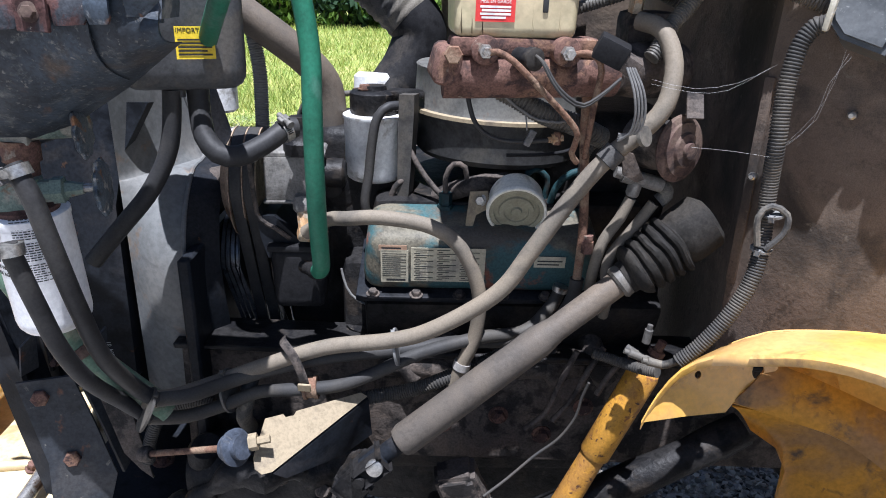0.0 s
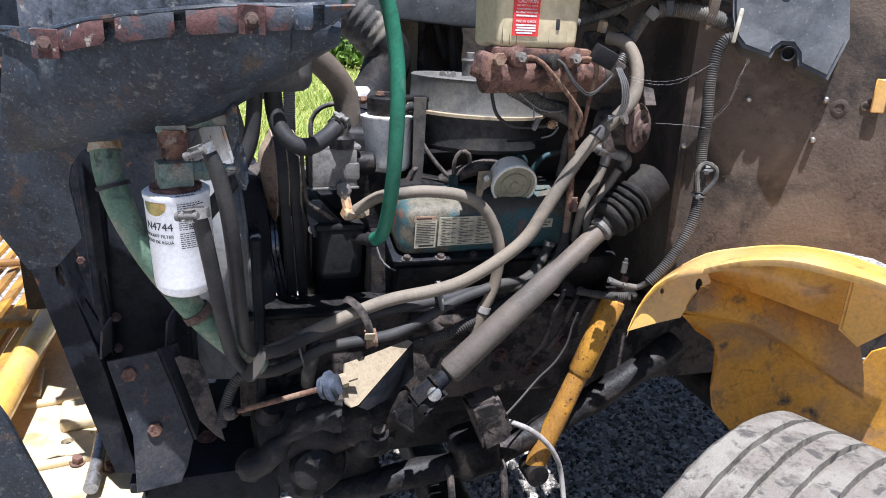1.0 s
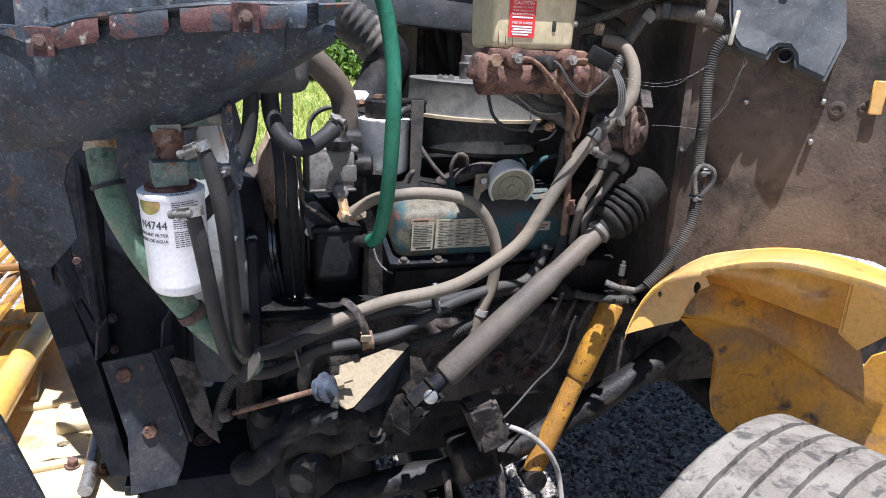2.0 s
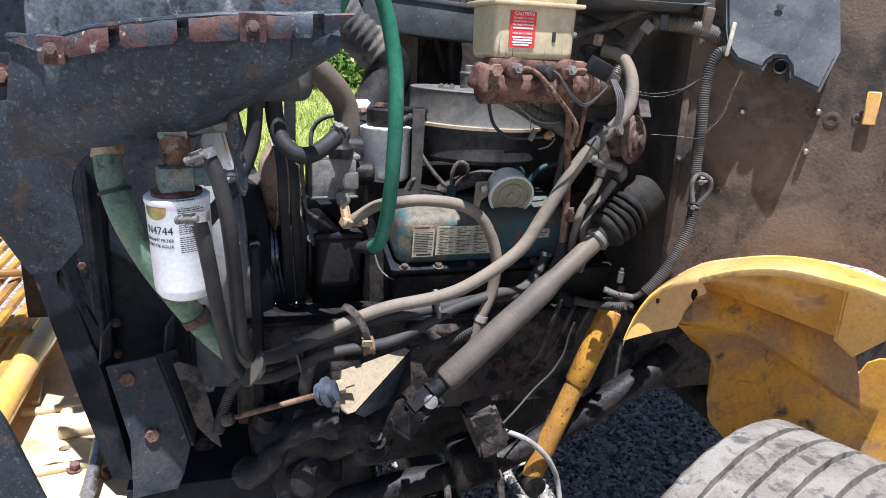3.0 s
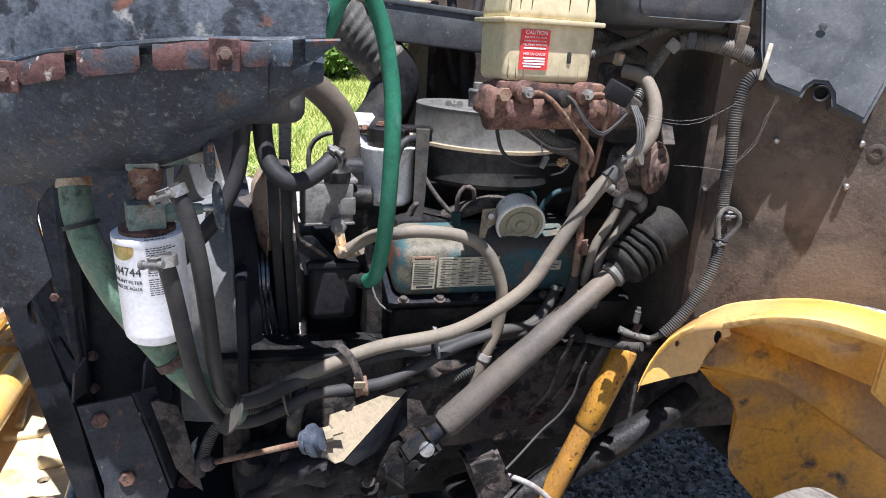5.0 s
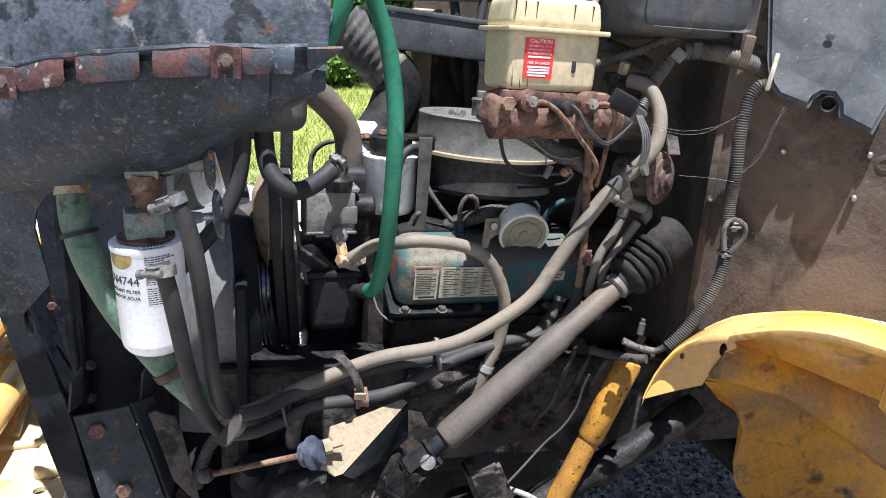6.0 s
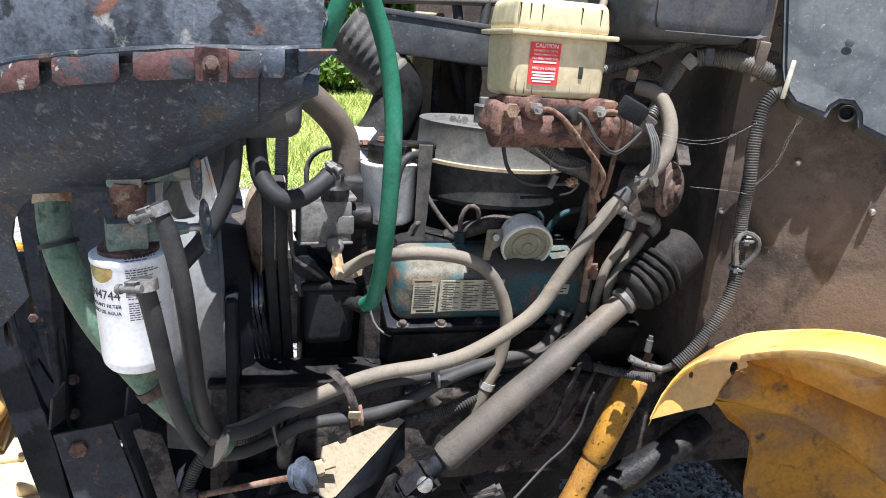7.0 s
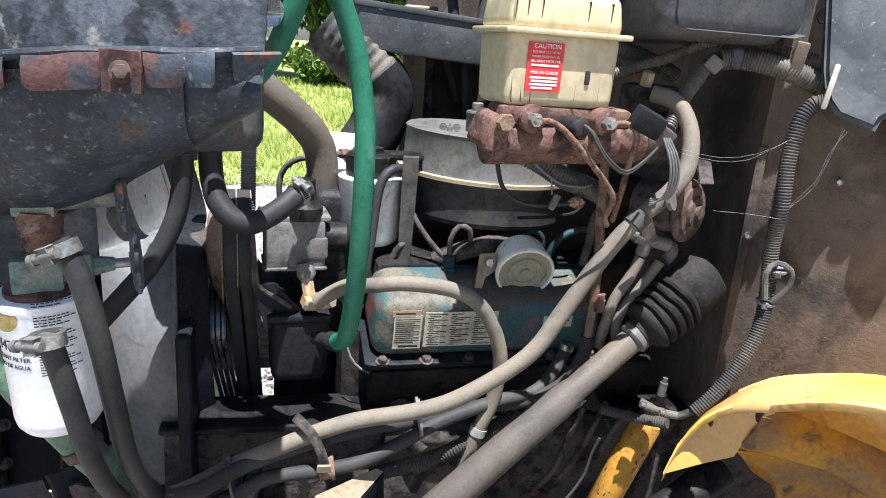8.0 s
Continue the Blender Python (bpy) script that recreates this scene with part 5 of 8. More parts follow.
def air_cleaner():
    c = Vector((0.1075, 0.9778, 1.219))
    t = thing("air_cleaner", c, "round grey and black air cleaner housing on the intake", "air cleaner")
    R = 0.153
    bm = B()
    lathe(bm, c, (0.03, 0.0, 1), [(0, R * 0.6), (0, R * 0.9), (0.01008, R * 0.965), (0.0588, R * 0.97), (0.0714, R), (0.07392, R)], 56)
    part("base_pan", bm, M_pan_dk, t, "near-black base pan")
    bm = B()
    lathe(bm, c + Vector((0, 0, 0.07392)), (0.03, 0, 1), [(0, R * 1.0), (0.00084, R * 1.035), (0.00672, R * 1.035), (0.0084, R)], 56)
    part("clamp_ring", bm, M_tan, t, "dusty tan clamp ring")
    bm = B()
    lathe(bm, c + Vector((0.00252, 0, 0.08232)), (0.03, 0, 1), [(0, R), (0.004, R * 0.985), (0.0625, R * 0.975), (0.0670, R * 0.985), (0.0695, R * 0.965), (0.0695, R * 0.80), (0.0650, R * 0.77), (0.0650, R * 0.16), (0.0680, R * 0.12), (0.0680, 0)], 64)
    lid = part("lid", bm, M_pan, t, "worn grey lid")
    bm = B()
    p = Vector((0.030, 0.945, 1.366))
    lathe(bm, p, (0, 0, 1), [(0, 0.00504), (0.01008, 0.00504), (0.01008, 0.00168), (0.0168, 0.00168)], 12)
    for s in (-1, 1):
        lathe(bm, p + Vector((0.012 * s, 0, 0.010)), (0.3, 1, 0.1), [(-0.00168, 0.00672), (0.00168, 0.00672)], 14)
    part("wing_nut", bm, M_steel, lid, "steel wing nut")
    bm = B()
    lathe(bm, (0.05702, 0.8785, 1.403), (0, 0, 1), [(-0.0252, 0.0168), (0, 0.0168), (0.00504, 0.01848), (0.0084, 0.0168), (0.0084, 0.00924), (0.02016, 0.00924), (0.02184, 0.00672)], 22)
    return t, bm


AC, bm = air_cleaner()
part("filler_knob", bm, M_alloy, AC, "dusty grey filler knob")


def compressor():
    t = thing("air_compressor", (-0.2296, 0.8398, 1.1102), "dirty grey cast air compressor with a data plate", "compressor")
    bm = B()
    m = Matrix.Translation((-0.2348, 0.8463, 1.2)) @ pose(0, 0, 0, 0, 0, 4)
    box(bm, (0.09075, 0.07408, 0.07871), m, 0.007, 2)
    box(bm, (0.10649, 0.06945, 0.01111), m @ pose(0, 0, 0.04167), 0.003, 1)
    box(bm, (0.096, 0.07964, 0.006), m @ pose(0, 0, -0.036), 0.002, 1)
    box(bm, (0.030, 0.080, 0.034), m @ pose(0.034, 0, -0.004), 0.005, 2)
    part("body", bm, M_alloy, t)
    bm = B()
    lathe(bm, (-0.2194, 0.827, 1.241), (0, 0, 1), [(0, 0.02778), (0.01852, 0.02778), (0.02037, 0.025), (0.02778, 0.01852), (0.0463, 0.01667), (0.06019, 0.01574)], 26)
    lathe(bm, (-0.1865, 0.8397, 1.2066), (1, 0, 0), [(0, 0.02408), (0.03241, 0.02408), (0.03704, 0.01852)], 20)
    part("outlet", bm, M_cast, t, "black outlet housing")
    for x, z in ((-0.27502, 1.07879), (-0.297, 1.235)):
        bm = B()
        hexhead(bm, (x, 0.826, z), (0, -1, 0), 0.007, 0.008, 0.010)
        part("bolt", bm, M_steel, t)
    sticker(t, (-0.2415, 0.8105, 1.2069), (1, 0.07, 0), (0, 0, 1), 0.036, 0.044, M_paper, "worn metal data plate", [(-0.4, 0.4 - 0.2 * (k % 2), 0.38 - 0.15 * k, 0.07) for k in range(6)])
    # bracket and black tank below
    bm = B()
    slab(bm, [(-0.2907, 0.7992, 1.1524), (-0.2836, 0.7993, 1.1432), (-0.2625, 0.7994, 1.1426), (-0.2216, 0.7998, 1.1), (-0.1883, 0.8, 1.0932), (-0.1875, 0.8001, 1.0706), (-0.2769, 0.7998, 1.0693), (-0.2874, 0.7995, 1.1073)][::-1], 0.10)
    part("bracket", bm, M_frame, t, "black bracket plate")
    bm = B()
    box(bm, (0.08519, 0.08334, 0.10927), Matrix.Translation((-0.2274, 0.8284, 1.0358)) @ pose(0, 0, 0, 0, 1, 4), 0.018, 4, (1.08, 1.05))
    tank = part("tank", bm, M_boot, t, "black moulded tank")
    bm = B()
    box(bm, (0.0963, 0.0926, 0.01111), Matrix.Translation((-0.2289, 0.8283, 1.091)) @ pose(0, 0, 0, 0, 1, 4), 0.004, 2)
    part("tank_rim", bm, M_boot, tank, "black tank rim")
    bm = B()
    sweep(bm, smoothline([(-0.2969, 0.7968, 1.2453), (-0.2916, 0.7974, 1.1653), (-0.2845, 0.7968, 1.1375), (-0.2608, 0.797, 1.1221), (-0.2381, 0.7972, 1.1041)], 0.01), 0.004, 8)
    part("bracket_lip", bm, M_cast_brown, t, "worn dark lip")
    # brass elbow
    bm = B()
    lathe(bm, (-0.2186, 0.8044, 1.1732), (0.15, -0.45, -0.9), [(0, 0.01296), (0.01667, 0.01482), (0.02408, 0.01019)], 16)
    part("spigot", bm, M_alloy, t)
    bm = B()
    lathe(bm, (-0.2156, 0.796, 1.1521), (0.15, -0.40, -0.9), [(0, 0.00972), (0.02778, 0.00972)], 8)
    box(bm, (0.02408, 0.02408, 0.02408), Matrix.Translation((-0.2105, 0.7852, 1.1198)) @ pose(0, 0, 0, 20, 10, 20), 0.004, 1)
    lathe(bm, (-0.2031, 0.7827, 1.1206), (0.75, -0.55, 0.22), [(0, 0.01019), (0.01111, 0.01296), (0.02408, 0.01296), (0.02593, 0.01019), (0.03241, 0.01019)], 6)
    part("elbow", bm, M_brass, t, "dusty brass elbow")
    return t


compressor()


def pulley_drive():
    t = thing("belt_drive", (-0.3106, 0.8711, 0.8138), "dusty brown pulleys with worn black V-belts", "pulley")
    ax = Vector((0.9, 0.054, 0)).normalized()
    side = Vector((-0.06, 1, 0)).normalized()
    up = Vector((0, 0, 0.9))
    top, low = Vector((-0.3211, 0.9164, 1.1678)), Vector((-0.292, 1.04, 0.68))
    R = 0.094

    def belt_loop(c1, r1, c2, r2, dx, w, thick, material, label, name="belt"):
        """A flat closed belt over two pulleys, with a rectangular section."""
        pts = []
        for c, r, turn in ((c1, r1, 0.0), (c2, r2, math.pi)):
            for k in range(30):
                q = math.pi * k / 29 + turn
                pts.append((c - side * (r * math.cos(q)) + up * (r / 0.9 * math.sin(q)), (-side * math.cos(q) + up.normalized() * math.sin(q)).normalized()))
        bm = B()
        rings = [[bm.verts.new(p + ax * (dx + u * w) + o * v) for u, v in ((-0.5, -thick), (-0.5, 0), (-0.44, 0.0006), (0.44, 0.0006), (0.5, 0), (0.5, -thick))] for p, o in pts]
        for g1, g2 in zip(rings, rings[1:] + rings[:1]):
            for k in range(6):
                bm.faces.new((g1[k], g1[(k + 1) % 6], g2[(k + 1) % 6], g2[k]))
        part(name, bm, material, t, label)

    bm = B()
    lathe(bm, top - ax * 0.030, ax, [(-0.020, 0.030), (-0.018, 0.050), (-0.012, 0.066), (-0.004, 0.078), (0.002, R - 0.004), (0.0035, R + 0.001), (0.0055, R + 0.001), (0.0075, R - 0.012), (0.024, R - 0.012), (0.026, R + 0.001), (0.028, R + 0.001), (0.030, R - 0.012), (0.046, R - 0.012), (0.048, R + 0.001), (0.050, R), (0.052, 0.036)], 64)
    part("upper_pulley", bm, M_pulley, t, "dusty brown dished pulley")
    bm = B()
    lathe(bm, top - ax * 0.090, ax, [(0, 0.0108), (0, 0.018), (0.0108, 0.018), (0.0108, 0.0234), (0.030, 0.0252), (0.042, 0.034)], 20)
    part("hub", bm, M_cast_brown, t)
    bm = B()
    lathe(bm, low - ax * 0.035, ax, [(0, 0.027), (0, 0.099), (0.0126, 0.108), (0.018, 0.0972), (0.054, 0.0972), (0.0594, 0.108), (0.0684, 0.108), (0.0684, 0.036)], 48)
    part("lower_pulley", bm, M_cast, t)
    for dx in (-0.0142, 0.0078):
        belt_loop(top, R, low, 0.110, dx, 0.0185, 0.009, M_black_hose, "worn black V-belt")
    # ribbed belt of the fan, bright where it is worn
    c2 = Vector((-0.3572, 0.9227, 1.0299))
    bm = B()
    lathe(bm, c2 - ax * 0.022, ax, [(0, 0.018), (0.0018, 0.064), (0.0036, 0.069), (0.0324, 0.069), (0.034, 0.0790), (0.036, 0.027)], 48)
    part("fan_pulley", bm, M_cast, t, "oily black fan pulley")
    for k in range(4):
        belt_loop(c2, 0.0745, low + Vector((-0.012, 0, 0)), 0.100, -0.0155 + 0.0085 * k, 0.0066, 0.004, M_bright, "shiny worn belt rib", "belt_rib")
    bm = B()
    box(bm, (0.054, 0.027, 0.0144), Matrix.Translation((-0.393, 0.823, 1.063)) @ pose(0, 0, 0, 8, -4, 10), 0.003, 1)
    arm = part("adjuster_arm", bm, M_alloy, t, "dusty adjuster arm")
    bm = B()
    hexhead(bm, (-0.3942, 0.8188, 1.0706), (0, -0.2, 1), 0.009, 0.008, 0.013)
    part("bolt", bm, M_brass, arm, "brassy bolt")
    return t


pulley_drive()

# upper radiator pipe and corrugated drain
tube("radiator_pipe", [(-0.3881, 0.8991, 1.5183), (-0.3313, 0.8987, 1.4641), (-0.2677, 0.9107, 1.4156), (-0.2236, 0.9266, 1.3777), (-0.1954, 0.9421, 1.3406), (-0.1861, 0.9454, 1.2992), (-0.1862, 0.9444, 1.2267), (-0.1841, 0.9508, 1.1389)], 0.02668, M_shaft, "brown-grey steel radiator pipe", "pipe", 20)
conduit("drain_loom", [(-0.3135, 0.9433, 1.4198), (-0.3052, 0.9423, 1.3538), (-0.3059, 0.9413, 1.2797), (-0.307, 0.9364, 1.207), (-0.3121, 0.9275, 1.1176)], 0.01271, M_zip, "grey corrugated loom tube hanging beside the pipe")

# small lines over the valve cover
for i, (pts, r, mt) in enumerate([
    ([(0.0157, 0.8278, 1.1712), (0.0154, 0.8277, 1.208), (0.0275, 0.8276, 1.2294), (0.0464, 0.8277, 1.2241), (0.0502, 0.8319, 1.1948)], 0.0045, M_cast_brown),
    ([(0.1495, 0.8487, 1.1518), (0.1455, 0.8487, 1.197), (0.1641, 0.8528, 1.2176), (0.1867, 0.8569, 1.2026), (0.1857, 0.8609, 1.1623)], 0.0055, M_teal_dk),
    ([(0.1906, 0.8487, 1.1434), (0.2012, 0.8406, 1.1925), (0.2252, 0.8364, 1.2172), (0.2628, 0.8324, 1.2266)], 0.006, M_teal_dk),
    ([(-0.0442, 0.8401, 1.1352), (-0.0167, 0.8236, 1.1386), (0.0298, 0.8196, 1.1388)], 0.006, M_black_hose),
]):
    tube("injector_line", pts, r, mt, "bent injector line on the cylinder head", "pipe", 10, "injector lines")
t = thing("injector", (0.0159, 0.8279, 1.1393), "dark injector body with a nut", "injector")
bm = B()
lathe(bm, (0.016, 0.8279, 1.1303), (0, 0, 1), [(0, 0.014), (0.03, 0.014), (0.03, 0.011), (0.05, 0.011)], 6)
part("nut", bm, M_teal_dk, t)
tube("vacuum_hose", [(0.0403, 0.6971, 1.3883), (0.0384, 0.6976, 1.365), (0.0435, 0.6981, 1.3408), (0.0525, 0.6986, 1.3199), (0.0734, 0.6991, 1.3031), (0.104, 0.6995, 1.2965), (0.1594, 0.6997, 1.2999)], 0.00335, M_black_hose, "thin black vacuum hose below the master cylinder", "hose", 10)
tube("ground_wire", [(-0.1548, 0.7902, 1.0564), (-0.1466, 0.7863, 1.0247), (-0.1275, 0.7824, 1.0022), (-0.0901, 0.7785, 0.9908), (-0.0482, 0.7787, 0.9879)], 0.00202, M_wire, "thin grey ground wire beside the valve cover", "wire", 8)
t = thing("hose_barb", (0.1672, 0.6999, 1.294), "small brassy hose barb with a nut", "fitting")
bm = B()
lathe(bm, (0.1555, 0.6997, 1.3004), (1, 0.1, 0.15), [(0, 0.0045), (0.006, 0.0045), (0.006, 0.008), (0.013, 0.008), (0.013, 0.005), (0.022, 0.005)], 6)
part("barb", bm, M_brass, t)
bm = B()
lathe(bm, (0.1682, 0.6999, 1.294), (0, 0, 1), [(0, 0.006), (0.016, 0.006), (0.018, 0.004)], 6)
part("nut", bm, M_rust_pipe, t)
tube("glow_plug_hose", [(-0.072, 0.8564, 1.1228), (-0.0723, 0.8564, 1.1372), (-0.0748, 0.8564, 1.1669), (-0.0622, 0.8565, 1.188), (-0.05, 0.8606, 1.1929)], 0.00548, M_cast_brown, "short brown bent hose beside the fuel filter", "hose", 10)
tube("fuel_rail", [(-0.0841, 0.8725, 1.1179), (-0.0138, 0.8726, 1.1331), (0.0336, 0.8727, 1.1444), (0.1121, 0.8728, 1.1534)], 0.00812, M_boot, "black fuel rail hose behind the valve cover", "hose", 12)
tube("leak_off_pipe", [(-0.0381, 0.8966, 1.1482), (0.0209, 0.8967, 1.1587), (0.0717, 0.8968, 1.17), (0.1299, 0.8969, 1.1823)], 0.00539, M_boot, "black leak-off pipe behind the valve cover", "pipe", 10)
tube("leak_off_pipe", [(0.1061, 0.772, 1.2594), (0.1636, 0.7722, 1.2619), (0.203, 0.7722, 1.2699), (0.2168, 0.7721, 1.2873)], 0.00285, M_boot, "thin black pipe behind the filler cap", "pipe", 8)
tw = tube("tagged_wire", [(0.0816, 0.6928, 1.3784), (0.0856, 0.6884, 1.3662), (0.1006, 0.6889, 1.3522), (0.1165, 0.6892, 1.3412), (0.1373, 0.6896, 1.3303), (0.1652, 0.6898, 1.3275), (0.1876, 0.6992, 1.3289)], 0.00198, M_wire, "thin grey wire with a hanging plug", "wire", 8)
bm = B()
sweep(bm, smoothline([(0.1185, 0.6893, 1.3402), (0.1214, 0.6896, 1.3282), (0.1233, 0.6899, 1.3152)], 0.004), 0.0012, 6)
part("drop", bm, M_wire, tw)
bm = B()
box(bm, (0.010, 0.007, 0.024), Matrix.Translation((0.1281, 0.6902, 1.3043)) @ pose(0, 0, 0, 0, 25, 0), 0.002, 2)
part("plug", bm, M_alloy, tw, "dusty grey plug")
conduit("wiring_conduit", [(0.2143, 0.7471, 1.1908), (0.2183, 0.7421, 1.2294), (0.2184, 0.7371, 1.2627), (0.2246, 0.7368, 1.2802), (0.2428, 0.7456, 1.2962)], 0.00717, M_conduit_dk, "slim black conduit behind the steel pipe", 0.004)


# ---------- master cylinder ----------
def master_cylinder():
    t = thing("master_cylinder", (0.0853, 0.6536, 1.3929), "rust-covered hydraulic brake master cylinder", "master cylinder")
    bm = B()
    sweep(bm, smoothline([(0.0021, 0.647, 1.3945), (0.0646, 0.6514, 1.3959), (0.1473, 0.6588, 1.3975), (0.2291, 0.6691, 1.399)], 0.02), 0.031, 24)
    box(bm, (0.0408, 0.0612, 0.04692), Matrix.Translation((0.0061, 0.6406, 1.4093)) @ pose(0, 0, 0, 8, 6, 10), 0.012, 3, (0.8, 0.8))
    box(bm, (0.1938, 0.051, 0.02448), Matrix.Translation((0.1062, 0.6546, 1.431)) @ pose(0, 0, 0, 0, 0, 6), 0.008, 2)
    for v in bm.verts:
        v.co += v.normal * 0.0 + Vector((0.8759, 0.9658, 1.0472)) * (0.0016 * noise.noise(v.co * 120))
    part("body", bm, M_rust, t)
    for x, y in ((0.05304, 0.61404), (0.155, 0.616)):
        bm = B()
        lathe(bm, (x, y + 0.012, 1.428), (0.12, -1, 0), [(-0.0204, 0.01785), (0.01224, 0.01785), (0.01428, 0.01428)], 22)
        port = part("port", bm, M_rust, t, "round rusty port")
        bm = B()
        lathe(bm, (x, y - 0.003, 1.428), (0.12, -1, -0.05), [(0, 0.00867), (0.0102, 0.00867), (0.0102, 0.00612), (0.01632, 0.0051)], 6)
        part("union_nut", bm, M_steel, port, "steel union nut")
    bm = B()
    hexhead(bm, (0.0141, 0.61, 1.4224), (0.05, -1, 0.05), 0.012, 0.010, 0)
    part("bolt", bm, M_rust_pipe, t)
    bm = B()
    lathe(bm, (0.0963, 0.6249, 1.4206), (0.5, -0.85, 0), [(0, 0.01224), (0.02244, 0.01224), (0.02244, 0.01428), (0.03468, 0.01428), (0.03672, 0.00918)], 12)
    part("pressure_switch", bm, M_boot, t, "black pressure switch")
    bm = B()
    lathe(bm, (0.2285, 0.6788, 1.399), (1, 0.6, 0), [(0, 0.02856), (0.0204, 0.03264), (0.0408, 0.03672), (0.102, 0.0408), (0.1224, 0.03672)], 30)
    box(bm, (0.0714, 0.0714, 0.051), Matrix.Translation((0.2903, 0.7537, 1.4503)), 0.012, 2)
    part("booster", bm, M_cast_brown, t, "dusty brown brake booster")
    bm = B()
    hexhead(bm, (0.2631, 0.7222, 1.4747), (0, -0.3, 1), 0.010, 0.02, 0)
    part("booster_fitting", bm, M_brass, t, "brass fitting")
    return t


master_cylinder()


def reservoir():
    t = thing("fluid_reservoir", (0.0799, 0.6634, 1.4424), "yellowed plastic fluid reservoir with a red caution sticker", "reservoir")
    m = Matrix.Translation((0.0881, 0.6891, 1.4882)) @ pose(0, 0, 0, 0, 0, 4)
    bm = B()
    box(bm, (0.15392, 0.104, 0.0936), m @ pose(0, -0.00936, 0), 0.014, 4, (1.03, 1.03))
    low = part("lower_tank", bm, M_aged, t)
    bm = B()
    box(bm, (0.17472, 0.12688, 0.00728), m @ pose(0, -0.0104, 0.04576), 0.0025, 2)
    part("flange", bm, M_aged, t)
    bm = B()
    box(bm, (0.16016, 0.11024, 0.04784), m @ pose(0, -0.00936, 0.07072), 0.014, 4, (0.93, 0.92))
    part("upper_tank", bm, M_aged, t)
    for x in (-0.073, -0.057, -0.038, 0.026, 0.058):
        bm = B()
        box(bm, (0.00624, 0.0104, 0.04368), m @ pose(x, -0.060, 0.066, 8), 0.002, 1, (0.3, 0.3))
        part("rib", bm, M_aged, low)
    for x in (-0.069, -0.056, -0.043):
        bm = B()
        box(bm, (0.0052, 0.00624, 0.0624), m @ pose(x, -0.059, -0.012), 0.002, 1, (0.4, 0.6))
        part("rib", bm, M_aged, low)
    for x in (0.02, 0.054):
        bm = B()
        box(bm, (0.00312, 0.00416, 0.0728), m @ pose(x, -0.0600, 0.0), 0.001, 1)
        part("rib", bm, M_aged, low)
    bm = B()
    box(bm, (0.00728, 0.00416, 0.01768), m @ pose(0.03432, -0.06219, -0.00624), 0.002, 2)
    part("sight_slot", bm, M_black, low, "dark oval slot")
    bm = B()
    lathe(bm, m @ Vector((0.0312, 0, 0.0936)), (0, 0, 1), [(0, 0.0312), (0.01248, 0.0312), (0.01456, 0.02704), (0.01456, 0)], 30)
    part("cap", bm, M_plastic, t, "black filler cap")
    at = m @ Vector((-0.02808, -0.06365, 0.00312))
    rt = m.to_3x3() @ Vector((1.04, 0, 0))
    pl = flat_on(at, rt, (0, -0.03, 1))
    w, h = 0.049, 0.060
    bm = B()
    slab(bm, [pl(x, y, 0.0007) for x, y in ((-w / 2, -h / 2), (w / 2, -h / 2), (w / 2, h / 2), (-w / 2, h / 2))], 0.0007)
    s = part("sticker", bm, M_red, low, "red caution sticker with white print")
    bm = B()
    p2 = lambda dx, dy: (lambda x, y, z: pl(x + dx, y + dy, 0.001 + z))
    write(bm, "CAUTION", 0.0083, p2(0.001, 0.0255))
    for k, (txt, sz) in enumerate((("DO NOT FILL WITH", 0.0042), ("POWER STEERING FLUID", 0.0034), ("FILL ONLY WITH THE", 0.0042))):
        write(bm, txt, sz, p2(0, 0.0185 - 0.0055 * k))
    bar(bm, -0.019, 0.019, 0.0025, 0.0026, lambda x, y, z: pl(x, y, 0.0012), 1)
    write(bm, "MISE EN GARDE", 0.0054, p2(0, -0.0065))
    for k in range(4):
        bar(bm, -0.019 + 0.002 * (k % 2), 0.019 - 0.006 * (k == 3), -0.0125 - 0.0042 * k, 0.0026, lambda x, y, z: pl(x, y, 0.0012), 1)
    part("print", bm, M_white_dirty, s, "white print")
    return t


reservoir()
tube("brake_line", [(0.0543, 0.6041, 1.4249), (0.0671, 0.5959, 1.4283), (0.0862, 0.5903, 1.4187), (0.1136, 0.5915, 1.3941), (0.1407, 0.5968, 1.3687), (0.1652, 0.6041, 1.3447), (0.1773, 0.6089, 1.326), (0.1734, 0.6178, 1.3012), (0.184, 0.6302, 1.2863)], 0.00414, M_rust_pipe, "rust-brown steel brake line", "pipe", 10, "brake lines")
tube("brake_line", [(0.1647, 0.6172, 1.4253), (0.1787, 0.6102, 1.4287), (0.1924, 0.6075, 1.4224), (0.1993, 0.6101, 1.4063), (0.1974, 0.6173, 1.3756), (0.1952, 0.6249, 1.3296), (0.1959, 0.6381, 1.2897)], 0.00413, M_rust_pipe, "rust-brown steel brake line", "pipe", 10, "brake lines")
vp = tube("vertical_pipe", [(0.2024, 0.6982, 1.3792), (0.2041, 0.6986, 1.3611), (0.2077, 0.7, 1.2983), (0.2143, 0.7013, 1.2416), (0.2195, 0.7028, 1.1764), (0.2203, 0.7039, 1.1273), (0.219, 0.705, 1.0752)], 0.00697, M_rust_pipe, "rusty vertical steel pipe with unions", "pipe", 14)
for z, r in ((1.130, 0.0105), (1.372, 0.0115)):
    bm = B()
    lathe(bm, (0.2275 if z < 1.2 else 0.2055, 0.70, z), (0, 0, 1), [(0, r), (0.018, r), (0.018, r * 0.85), (0.028, r * 0.85)], 6)
    part("union", bm, M_rust, vp, "rusty pipe union")
